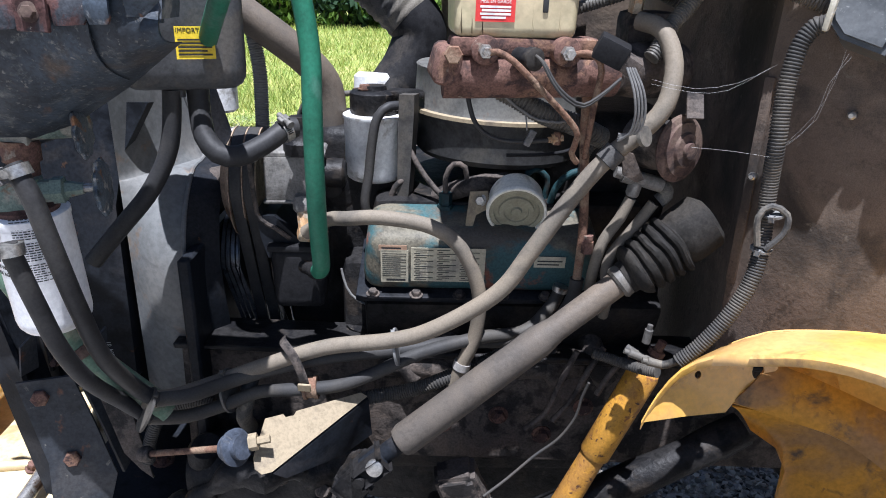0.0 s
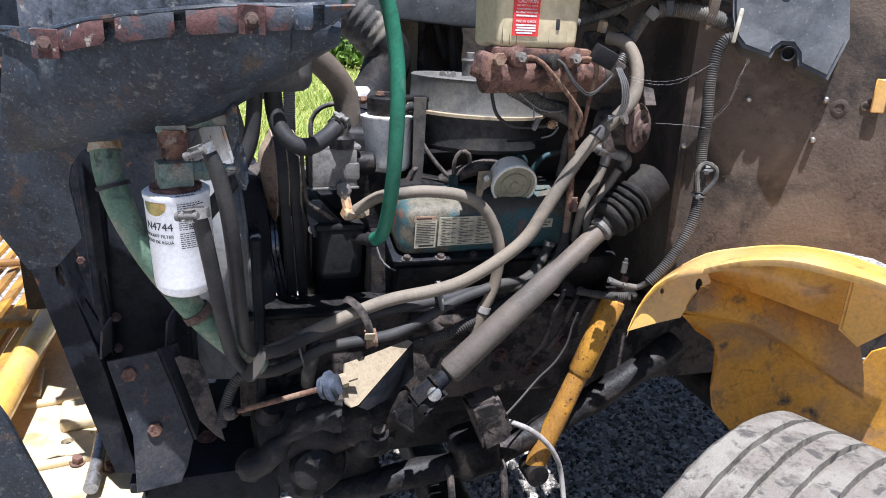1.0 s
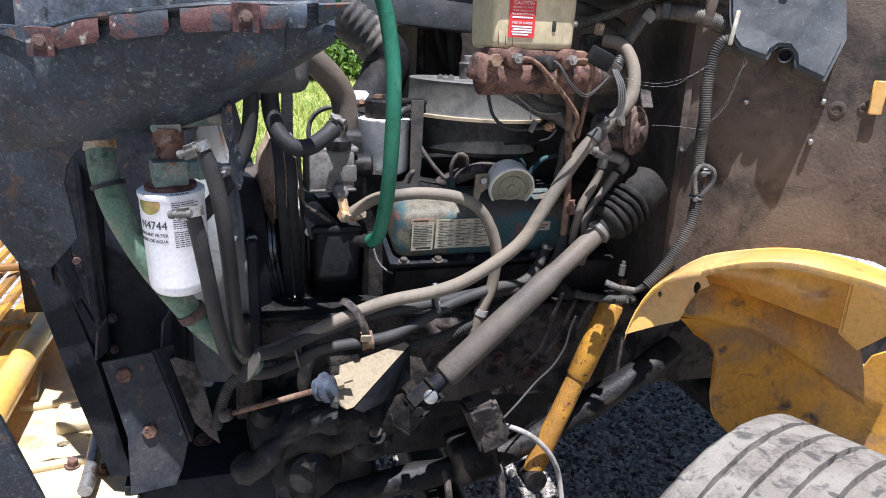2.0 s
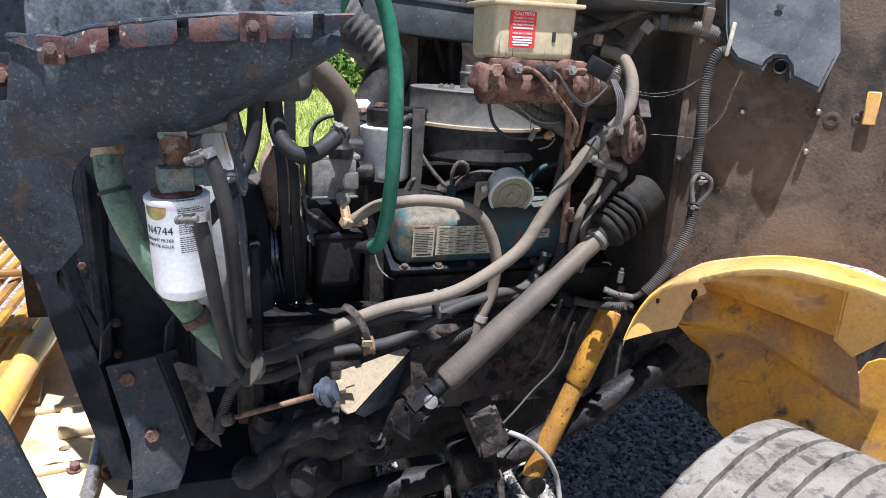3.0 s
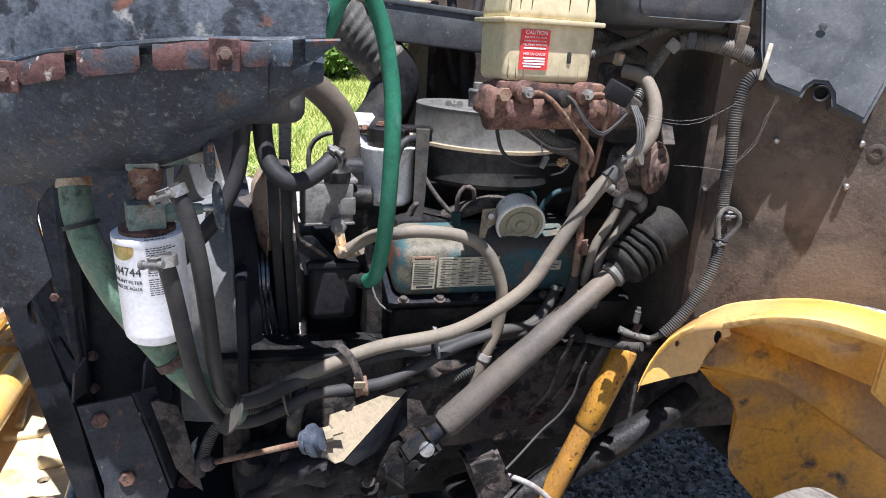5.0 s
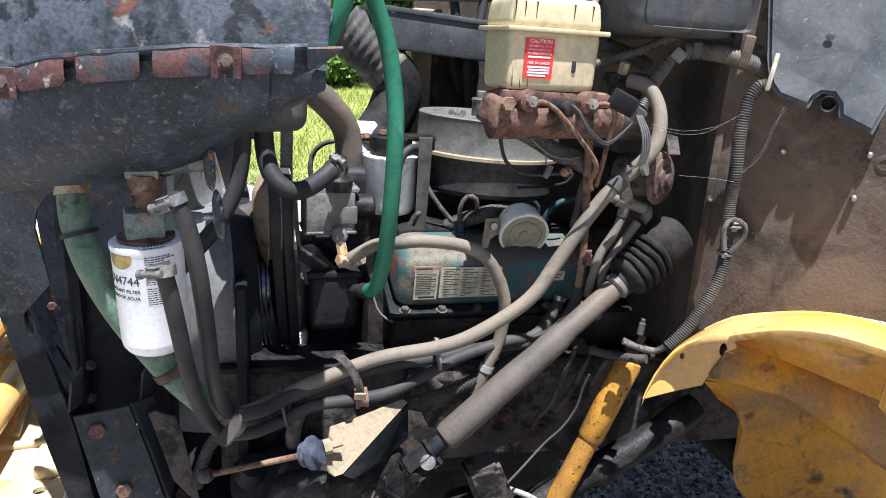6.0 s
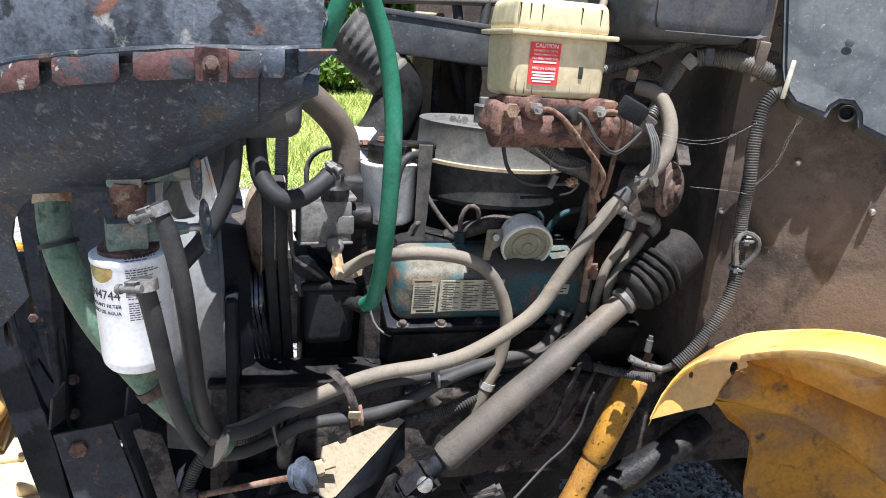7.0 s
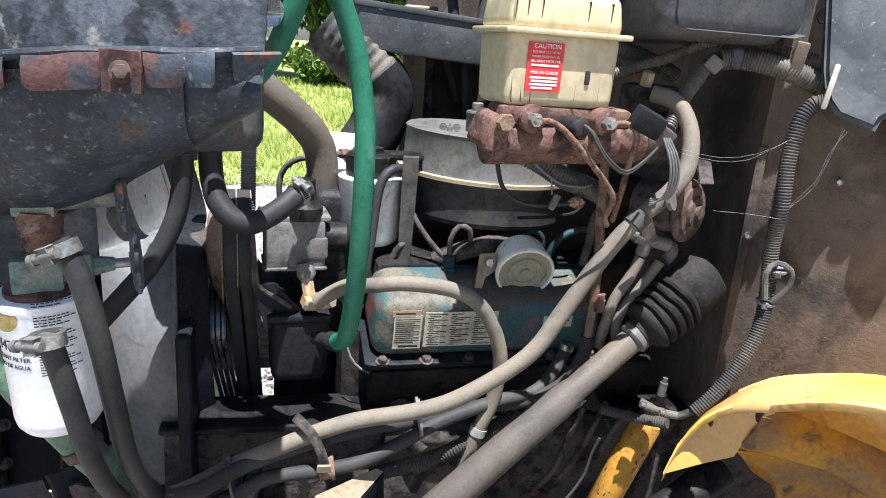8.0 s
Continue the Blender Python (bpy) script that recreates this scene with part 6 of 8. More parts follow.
conduit("intake_loom", [(0.0533, 0.7157, 1.3935), (0.0793, 0.7116, 1.3714), (0.1112, 0.7075, 1.3555), (0.1477, 0.7081, 1.3358), (0.1963, 0.7179, 1.3195), (0.2434, 0.7366, 1.2959)], 0.01616, M_conduit, "grey corrugated hose under the master cylinder", 0.0048)

# wiring block
t = thing("wiring_connector", (0.2394, 0.6205, 1.426), "black wiring connector block with grey wires", "connector")
bm = B()
box(bm, (0.040, 0.030, 0.030), Matrix.Translation((0.2075, 0.6051, 1.4323)) @ pose(0, 0, 0, 10, 24, -10), 0.004, 2)
part("block", bm, M_boot, t)
bm = B()
box(bm, (0.024, 0.026, 0.022), Matrix.Translation((0.2312, 0.6009, 1.4166)) @ pose(0, 0, 0, 10, 30, -10), 0.003, 2)
part("plug", bm, M_cast_brown, t, "dusty brown plug")
for k in range(4):
    bm = B()
    sweep(bm, smoothline([(0.224 + 0.003 * k, 0.588, 1.415), (0.234 + 0.004 * k, 0.580, 1.388), (0.240 + 0.004 * k, 0.582, 1.358), (0.238 + 0.003 * k, 0.590, 1.335), (0.228, 0.603, 1.322 + 0.003 * k)], 0.008), 0.0017, 8)
    part("wire", bm, M_wire, t, "grey wire")
for k in range(2):
    bm = B()
    sweep(bm, smoothline([(0.1134, 0.5915, 1.4256), (0.121 + 0.002 * k, 0.583, 1.418), (0.134 + 0.003 * k, 0.578, 1.396), (0.152 + 0.002 * k, 0.576, 1.377 + 0.003 * k), (0.174, 0.578, 1.368 + 0.003 * k), (0.198, 0.582, 1.383 + 0.002 * k), (0.2192, 0.5893, 1.4019)], 0.008), 0.0019, 8)
    part("lead", bm, M_hose_dk, t, "dark two-core lead")
bm = B()
lathe(bm, (0.2616, 0.6043, 1.3284), (0.6, -0.7, 0.3), [(-0.003, 0.011), (-0.003, 0.0135), (0.003, 0.0135), (0.003, 0.011)], 22)
part("loop", bm, M_conduit, t, "coiled grey wire loop")


# ---------- bulkhead side ----------
def horn():
    c = Vector((0.3384, 0.6604, 1.2995))
    t = thing("horn", c, "rusty round horn on the bulkhead", "horn")
    ax = Vector((0.48, -0.87, 0.03)).normalized()
    bm = B()
    lathe(bm, c + ax * -0.02, ax, [(0, 0.0321), (0.00566, 0.04154), (0.00944, 0.04342), (0.01322, 0.04154), (0.01605, 0.03493), (0.01982, 0.03398), (0.02077, 0.02266), (0.02549, 0.02077), (0.02643, 0.01133), (0.0321, 0.01038), (0.03304, 0)], 36, 1.1)
    part("disc", bm, M_rust_dk, t, "rust-brown ribbed disc")
    bm = B()
    lathe(bm, c - ax * 0.02, -ax, [(0, 0.03398), (0.02832, 0.03776), (0.06608, 0.03776)], 28)
    part("drum", bm, M_cast_brown, t, "dirty brown drum")
    bm = B()
    slab(bm, [c + Vector((-0.01133, -0.01888, 0.0472)), c + Vector((0.01133, -0.01888, 0.0472)), c + Vector((0.01322, 0, 0.07552)), c + Vector((-0.00944, 0, 0.08024))], 0.004)
    part("tab", bm, M_cast_brown, t, "dusty mounting tab")
    return t


horn()


def steering_column():
    a, b = Vector((0.2764, 0.6588, 1.1041)), Vector((-0.0495, 0.6119, 0.8423))
    ax = (b - a).normalized()
    t = thing("steering_shaft", b, "grey dusty steering shaft with a rubber boot and universal joint", "steering shaft")
    L = (b - a).length
    bm = B()
    lathe(bm, a, ax, [(-0.04725, 0.01701), (0, 0.01937), (0.12285, 0.01937), (0.1512, 0.0241), (0.15593, 0.02457), (L - 0.012, 0.026), (L - 0.003, 0.023), (L, 0.017)], 36)
    part("tube", bm, M_shaft, t)
    bm = B()
    lathe(bm, a, ax, [(-0.00567, 0.02268), (-0.00189, 0.02457), (0.00756, 0.02551), (0.01134, 0.02221)], 30)
    part("collar", bm, M_conduit, t, "grey rubber collar")
    back = -ax
    bx = (back + Vector((0.23625, 0.04725, 0.1701))).normalized()
    bm = B()
    prof = [(0, 0.0255), (0.008, 0.0265), (0.012, 0.036)]
    for k in range(5):
        z, r = 0.016 + 0.0155 * k, 0.0390 + 0.0014 * k
        prof += [(z, r + 0.001), (z + 0.004, r + 0.0034), (z + 0.008, r + 0.0028), (z + 0.0115, r - 0.0035), (z + 0.0135, r - 0.004)]
    prof += [(0.097, 0.043), (0.105, 0.044), (0.140, 0.0435), (0.148, 0.036)]
    lathe(bm, a + back * 0.004, bx, prof, 40)
    for v in bm.verts:
        v.co += bx * (0.004 * noise.noise(v.co * 22)) + Vector((0, 0, -1)) * 0.002 * noise.noise(v.co * 50)
    part("boot", bm, M_bellows, t, "dusty black ribbed rubber boot")
    bm = B()
    lathe(bm, b, ax, [(0, 0.01512), (0.02835, 0.01512), (0.03213, 0.0189), (0.06615, 0.0189)], 18)
    part("yoke_shaft", bm, M_frame, t)
    bm = B()
    box(bm, (0.03213, 0.02835, 0.04725), Matrix.Translation(b + ax * 0.055 + Vector((0, -0.00945, 0.00378))) @ orient(ax), 0.006, 2)
    lathe(bm, b + ax * 0.065 + Vector((-0.00945, -0.03308, -0.00473)), (0.1, 1, 0.1), [(0, 0.00945), (0.06615, 0.00945)], 14)
    box(bm, (0.02835, 0.03213, 0.04725), Matrix.Translation(b + ax * 0.09 + Vector((0, 0, -0.01134))) @ orient(ax + Vector((0, 0.189, -0.2835))), 0.006, 2)
    part("universal_joint", bm, M_cast, t, "oily black universal joint")
    bm = B()
    lathe(bm, b + ax * 0.045 + Vector((0, -0.02646, 0.00756)), (-0.2, -1, 0.3), [(0, 0.01323), (0.00567, 0.01323), (0.00662, 0.01039)], 16)
    part("bearing_cap", bm, M_steel, t, "shiny steel bearing cap")
    return t


steering_column()
for i, (pts, r) in enumerate([([(0.3202, 0.6928, 1.2422), (0.3307, 0.693, 1.2365), (0.3331, 0.6933, 1.225), (0.324, 0.6935, 1.2152)], 0.011),
                              ([(0.3171, 0.6935, 1.2123), (0.2975, 0.6941, 1.1795), (0.2661, 0.6951, 1.1308), (0.2589, 0.6912, 1.1022), (0.2647, 0.6877, 1.0647), (0.2667, 0.7065, 1.021)], 0.0085),
                              ([(0.2824, 0.6931, 1.2196), (0.2707, 0.6938, 1.1878), (0.2504, 0.6945, 1.1514), (0.2416, 0.6954, 1.1117), (0.2397, 0.7053, 1.0663)], 0.0085)]):
    tube("booster_hose", pts, r, M_rubber_grey if i else M_rubber, "dusty hose below the brake booster", "hose", 12, "booster hoses")
t = thing("valve_fitting", (0.3034, 0.6928, 1.2363), "dusty metal valve fitting with a bracket", "fitting")
bm = B()
lathe(bm, (0.2545, 0.6902, 1.259), (0.95, 0.0, -0.25), [(0, 0.008), (0.012, 0.009), (0.012, 0.012), (0.026, 0.012), (0.028, 0.010), (0.06, 0.011), (0.072, 0.011)], 14)
lathe(bm, (0.2872, 0.6925, 1.2458), (-0.2, 0, -1), [(0, 0.010), (0.02, 0.010), (0.024, 0.008)], 12)
part("body", bm, M_alloy, t)
bm = B()
slab(bm, [(0.2489, 0.6583, 1.2983), (0.2667, 0.6585, 1.2935), (0.2869, 0.6644, 1.2562), (0.2769, 0.6645, 1.2522), (0.2559, 0.6593, 1.2636)], 0.004)
part("bracket", bm, M_cast_brown, t)

# corrugated looms
c1 = conduit("wiring_conduit", [(0.4565, 0.5902, 1.472), (0.4469, 0.597, 1.467), (0.4346, 0.5994, 1.444), (0.4275, 0.597, 1.393), (0.4279, 0.5922, 1.33), (0.4341, 0.5998, 1.265), (0.4359, 0.591, 1.183), (0.4269, 0.5844, 1.134), (0.404, 0.5817, 1.084), (0.3736, 0.5828, 1.038), (0.349, 0.5869, 1.009)], 0.0112, M_conduit_dk, "dusty black corrugated wiring conduit hanging down the bulkhead")
bm = B()
sweep(bm, smoothline([(0.349, 0.5875, 1.0109), (0.3335, 0.6035, 0.994), (0.311, 0.6216, 0.9946), (0.2904, 0.6408, 1.0008)], 0.006), 0.006, 10)
part("loose_leads", bm, M_rubber, c1, "taped dark leads")
for q, d in (((0.3335, 0.6035, 0.994), (-1, 0.1, 0.2)), ((0.311, 0.6216, 0.9946), (-1, 0.2, 0.3)), ((0.3108, 0.6207, 1.0202), (0.1, 0, 1))):
    bm = B()
    lathe(bm, q, d, [(0, 0.0045), (0.001, 0.0062), (0.022, 0.0062), (0.023, 0.0042), (0.030, 0.0040)], 12)
    part("splice", bm, M_conduit, c1, "dirty crimped splice")
zip_tie((0.4424, 0.5879, 1.234), (0.1, 0.05, -0.4), 0.0128, (-0.5, -0.6, 0.1), c1)
zip_tie((0.4359, 0.591, 1.183), (0.0, 0.05, -0.4), 0.0128, (-0.5, -0.6, 0.1), c1)
bm = B()
sweep(bm, smoothline([(0.4243, 0.5807, 1.192), (0.4191, 0.583, 1.23), (0.4341, 0.5832, 1.246), (0.4523, 0.5747, 1.237), (0.4528, 0.5729, 1.213), (0.4367, 0.5806, 1.186)], 0.008), 0.0045, 8)
part("wire_loop", bm, M_rubber, c1, "wire loop")
c2 = conduit("wiring_conduit", [(0.1754, 0.7499, 1.4718), (0.2342, 0.7448, 1.4907), (0.2956, 0.7377, 1.5131), (0.3508, 0.7244, 1.5392), (0.3991, 0.7042, 1.5481), (0.4447, 0.6789, 1.5438), (0.4749, 0.6482, 1.5318), (0.5169, 0.6169, 1.5276)], 0.00907, M_conduit, "slim grey corrugated conduit along the bulkhead", 0.0045)
conduit("wiring_conduit", [(0.3592, 0.6945, 1.5183), (0.3893, 0.6844, 1.521), (0.4247, 0.6537, 1.5145), (0.459, 0.6334, 1.5018), (0.5043, 0.6132, 1.4846), (0.5329, 0.5979, 1.4716)], 0.01566, M_conduit, "thick grey corrugated conduit along the bulkhead")
conduit("wiring_conduit", [(0.3439, 0.705, 1.5068), (0.3277, 0.6983, 1.4848), (0.3045, 0.6856, 1.4608), (0.2877, 0.6709, 1.4356), (0.2749, 0.6631, 1.4192)], 0.0115, M_conduit, "grey corrugated conduit into the connector")
conduit("wiring_conduit", [(0.2115, 0.7882, 1.525), (0.2638, 0.7886, 1.5197), (0.3156, 0.7891, 1.5037), (0.3514, 0.7895, 1.4877)], 0.01401, M_conduit, "grey corrugated conduit behind the reservoir")
t = thing("plug_connector", (0.3499, 0.6997, 1.5125), "grey plastic plug connector on the conduit", "connector")
bm = B()
box(bm, (0.024, 0.026, 0.022), Matrix.Translation((0.3523, 0.6977, 1.5126)) @ pose(0, 0, 0, 10, 35, -20), 0.004, 2)
part("shell", bm, M_alloy, t)
bm = B()
box(bm, (0.018, 0.028, 0.03), Matrix.Translation((0.3782, 0.6874, 1.5209)) @ pose(0, 0, 0, 0, 0, -20), 0.003, 1)
part("latch", bm, M_plastic, t, "black latch")
t = thing("conduit_strap", (0.4463, 0.6587, 1.5256), "dusty metal strap clamping the conduits to the bulkhead", "clamp")
bm = B()
box(bm, (0.017, 0.014, 0.052), Matrix.Translation((0.4393, 0.6334, 1.5232)) @ pose(0, 0, 0, 8, 6, -30), 0.003, 2)
part("strap", bm, M_fire, t)
bm = B()
hexhead(bm, (0.48, 0.6463, 1.5854), (-0.7, -0.7, 0), 0.012, 0.012, 0.015)
part("bolt", bm, M_cast_brown, t, "dusty hex bolt")


def black_box():
    t = thing("battery_cover", (0.4659, 0.4803, 1.396), "faded black moulded plastic cover on the bulkhead", "cover")
    bm = B()
    out = [(0.4672, 0.7021, 1.871), (0.4545, 0.5983, 1.515), (0.4545, 0.5809, 1.475), (0.4631, 0.5676, 1.458), (0.5029, 0.5395, 1.442), (0.508, 0.5392, 1.457), (0.5193, 0.5363, 1.466), (0.5342, 0.5292, 1.465), (0.54, 0.5198, 1.451), (0.5402, 0.5139, 1.432), (0.5738, 0.4751, 1.41), (0.6037, 0.4765, 1.481), (0.6172, 0.5871, 1.861)]
    slab(bm, out, 0.085)
    es = [e for e in bm.edges if len(e.link_faces) == 2 and e.calc_face_angle(0) > 0.6]
    bmesh.ops.bevel(bm, geom=es, offset=0.006, segments=2, affect='EDGES')
    part("shell", bm, M_box, t)
    bm = B()
    lathe(bm, (0.5313, 0.5329, 1.449), (-0.62, -0.78, 0), [(-0.03, 0.010), (-0.004, 0.0125), (0.0, 0.0135), (0.001, 0.0125), (-0.001, 0.0095), (-0.012, 0.008), (-0.012, 0)], 26)
    part("cable_port", bm, M_boot, t, "dark moulded cable port")
    bm = B()
    hexhead(bm, (0.5259, 0.5519, 1.553), (-0.62, -0.78, 0), 0.007, 0.003, 0.0)
    part("rivet", bm, M_box, t)
    bm = B()
    box(bm, (0.008, 0.012, 0.060), Matrix.Translation((0.4546, 0.5808, 1.493)) @ pose(0, 0, 0, 0, 6, -40), 0.004, 2)
    part("split_edge", bm, M_cream, t, "torn cream edge")
    return t


black_box()

# fittings on the bulkhead
bm = B()
box(bm, (0.014, 0.008, 0.30), Matrix.Translation((0.4400, 0.6665, 1.25)) @ pose(0, 0, 0, 0, 0, -41), 0.0035, 2)
part("seam", bm, M_fire, bulk, "dusty seam sealer")
for q in ((0.5196, 0.5971, 1.364), (0.6096, 0.5193, 1.299), (0.6159, 0.5138, 1.372), (0.4419, 0.6642, 1.265)):
    bm = B()
    lathe(bm, q, (-0.65, -0.76, 0), [(-0.006, 0.0055), (0.010, 0.0055), (0.013, 0.003)], 12)
    part("stud", bm, M_steel, bulk, "dusty steel stud")
bm = B()
box(bm, (0.022, 0.005, 0.058), Matrix.Translation((0.672, 0.4527, 1.385)) @ pose(0, 0, 0, 0, 0, -41), 0.002, 1)
part("tab", bm, M_yellow, bulk, "yellow painted tab")
bm = B()
slab(bm, [(0.757, 0.380, 1.06), (0.757, 0.380, 1.9), (0.79, 0.37, 1.9), (0.79, 0.37, 1.06)], 0.02)
part("edge_trim", bm, M_yellow, bulk, "yellow painted edge")
for q, w in (((0.6343, 0.4979, 1.359), 0.016), ((0.6648, 0.4716, 1.365), 0.009)):
    bm = B()
    lathe(bm, q, (-0.65, -0.76, 0), [(-0.004, w), (0.0015, w), (0.003, w * 0.8), (0.003, w * 0.5), (-0.002, w * 0.4), (-0.002, 0)], 22)
    part("grommet", bm, M_fire, bulk, "dusty round grommet")


# ---------- fender, tyre, shock absorber ----------
def fender():
    t = thing("wheel_house", (0.5679, 0.4999, 0.5395), "scuffed yellow steel wheel house behind the front tyre", "fender")
    lip = smoothline([(0.3025, 0.5687, 0.919), (0.3204, 0.5711, 0.9633), (0.3449, 0.562, 1.012), (0.3755, 0.5406, 1.045), (0.4048, 0.5052, 1.066), (0.4495, 0.4564, 1.095), (0.4928, 0.3941, 1.113), (0.5483, 0.3215, 1.11), (0.5726, 0.28, 1.106), (0.6301, 0.2119, 1.084), (0.6859, 0.1421, 1.055)], 0.02)
    rear = smoothline([(0.3231, 0.592, 0.9093), (0.3475, 0.598, 0.954), (0.3806, 0.6014, 0.9992), (0.418, 0.5901, 1.036), (0.4597, 0.5701, 1.067), (0.5246, 0.5445, 1.085), (0.5842, 0.513, 1.096), (0.6287, 0.4731, 1.1), (0.6753, 0.4293, 1.093), (0.709, 0.3939, 1.082), (0.8089, 0.32, 1.048), (0.8822, 0.2645, 1.012)], 0.02)
    bm = B()
    rows = []
    for i in range(49):
        p, q = lip[round(i * (len(lip) - 1) / 48)], rear[round(i * (len(rear) - 1) / 48)]
        rows.append([bm.verts.new(v) for v in (p + Vector((0, 0, -0.012)), p + Vector((0.0005, -0.001, -0.002)), p.lerp(q, 0.03) + Vector((0, 0, 0.002)), p.lerp(q, 0.4) + Vector((0, 0, 0.004)), p.lerp(q, 0.75) + Vector((0, 0, 0.003)), q)])
    for a, b in zip(rows, rows[1:]):
        for k in range(5):
            bm.faces.new((a[k], b[k], b[k + 1], a[k + 1]))
    ex = bmesh.ops.extrude_face_region(bm, geom=list(bm.faces))
    for v in ex["geom"]:
        if isinstance(v, bmesh.types.BMVert):
            v.co += Vector((0.001, 0.001, -0.003))
    part("arch_roof", bm, M_yellow, t, "rolled yellow arch with a sunlit top")
    # near face with two holes
    bm = B()
    face = [Vector(q) for q in [(0.3052, 0.5727, 0.917), (0.3259, 0.5792, 0.9596), (0.3624, 0.5862, 1.002), (0.4153, 0.5928, 1.024), (0.4795, 0.5966, 1.031), (0.4961, 0.5932, 1), (0.4706, 0.5851, 0.9655), (0.4372, 0.5793, 0.948), (0.4267, 0.5758, 0.933), (0.3656, 0.5732, 0.9265)]]
    nrm = (face[3] - face[0]).cross(face[6] - face[0]).normalized()
    flat = [q - nrm * (q - face[0]).dot(nrm) for q in face]
    holes = []
    for c, r, r2 in (((0.4673, 0.5951, 0.9951), 0.009, 0.013), ((0.3799, 0.5827, 0.9906), 0.005, 0.006)):
        c = Vector(c)
        c -= nrm * (c - face[0]).dot(nrm)
        holes.append(ring_of(c, nrm, r, 14, r2))
    slab(bm, flat, 0.003, holes)
    part("near_face", bm, M_yellow, t, "yellow arch face with two bolt holes")

    def loft(name, upper, lower, sag, material, label="", n=24, m=8):
        """A sheet stretched between two lines, hollowed by sag along the inward way."""
        bm = B()
        up, lo = smoothline(upper, 0.02), smoothline(lower, 0.02)
        rows = []
        for i in range(n + 1):
            a, b = up[round(i * (len(up) - 1) / n)], lo[round(i * (len(lo) - 1) / n)]
            rows.append([bm.verts.new(a.lerp(b, j / m) + Vector((0.35, 0.93, 0)) * (sag * math.sin(math.pi * j / m) + 0.0025 * noise.noise(a.lerp(b, j / m) * 14))) for j in range(m + 1)])
        for a, b in zip(rows, rows[1:]):
            for k in range(m):
                bm.faces.new((a[k], b[k], b[k + 1], a[k + 1]))
        ex = bmesh.ops.extrude_face_region(bm, geom=list(bm.faces))
        for v in ex["geom"]:
            if isinstance(v, bmesh.types.BMVert):
                v.co += Vector((0.001, 0.003, 0.001))
        return part(name, bm, material, t, label)

    ridge = [(0.4886, 0.5974, 1.007), (0.5622, 0.5739, 0.9863), (0.6526, 0.5313, 0.9562), (0.7392, 0.4848, 0.9271), (0.7706, 0.4664, 0.9166)]
    loft("hollow_panel", [(0.4829, 0.6015, 1.032), (0.5593, 0.578, 1.051), (0.6361, 0.5359, 1.063), (0.72, 0.4685, 1.052), (0.7642, 0.4406, 1.041)], ridge, 0.025, M_yellow, "smooth yellow hollow below the arch")
    # Unseen strip added to stop sun falling through onto the inner wall.
    loft("roof_filler", [(0.418, 0.5901, 1.036), (0.4597, 0.5701, 1.067), (0.5246, 0.5445, 1.085), (0.5842, 0.513, 1.096), (0.6287, 0.4731, 1.1), (0.6753, 0.4293, 1.093), (0.709, 0.3939, 1.082), (0.8089, 0.32, 1.048)], [(0.440, 0.6010, 1.028), (0.4829, 0.6015, 1.032), (0.5593, 0.578, 1.051), (0.6361, 0.5359, 1.063), (0.6800, 0.5020, 1.060), (0.72, 0.4685, 1.052), (0.7642, 0.4406, 1.041), (0.86, 0.38, 1.02)], 0.0, M_yellow, "unseen yellow strip keeping sun off the inner wall", 30, 3)
    step = [(0.435, 0.5799, 0.9479), (0.5232, 0.5528, 0.9306), (0.583, 0.5298, 0.916), (0.6635, 0.4901, 0.8673), (0.746, 0.4478, 0.8121), (0.7815, 0.4304, 0.7908)]
    loft("pressed_band", ridge, step, -0.010, M_yellow_scuffed, "scuffed yellow pressed band")
    loft("band_return", step, [(0.4489, 0.6028, 0.9299), (0.5479, 0.582, 0.9084), (0.613, 0.5614, 0.8892), (0.6963, 0.5211, 0.8412), (0.7814, 0.4774, 0.7842), (0.8203, 0.4584, 0.7612)], 0.0, M_yellow_scuffed)
    loft("inboard_wall", [(0.4488, 0.6015, 0.9254), (0.5134, 0.5908, 0.92), (0.6159, 0.5661, 0.9075), (0.7883, 0.4857, 0.8186), (0.8401, 0.4556, 0.8803), (0.9988, 0.345, 0.8577)], [(0.4745, 0.5845, 0.8954), (0.5322, 0.5739, 0.8477), (0.5379, 0.5806, 0.7316), (0.5933, 0.5731, 0.6555), (0.7589, 0.5025, 0.5198), (1.092, 0.3071, 0.4675)], 0.012, M_yellow_scuffed, "scuffed yellow lower wall")
    bm = B()
    slab(bm, [(0.7156, 0.4643, 1.051), (0.7778, 0.4034, 1.04), (0.7849, 0.3924, 0.9749), (0.7376, 0.4368, 0.911), (0.7161, 0.4675, 0.9366)], 0.03)
    bmesh.ops.bevel(bm, geom=[e for e in bm.edges if e.calc_face_angle(0) > 0.9], offset=0.006, segments=3, affect='EDGES')
    part("stiffener", bm, M_yellow, t, "yellow upright stiffener post")
    return t


fender()


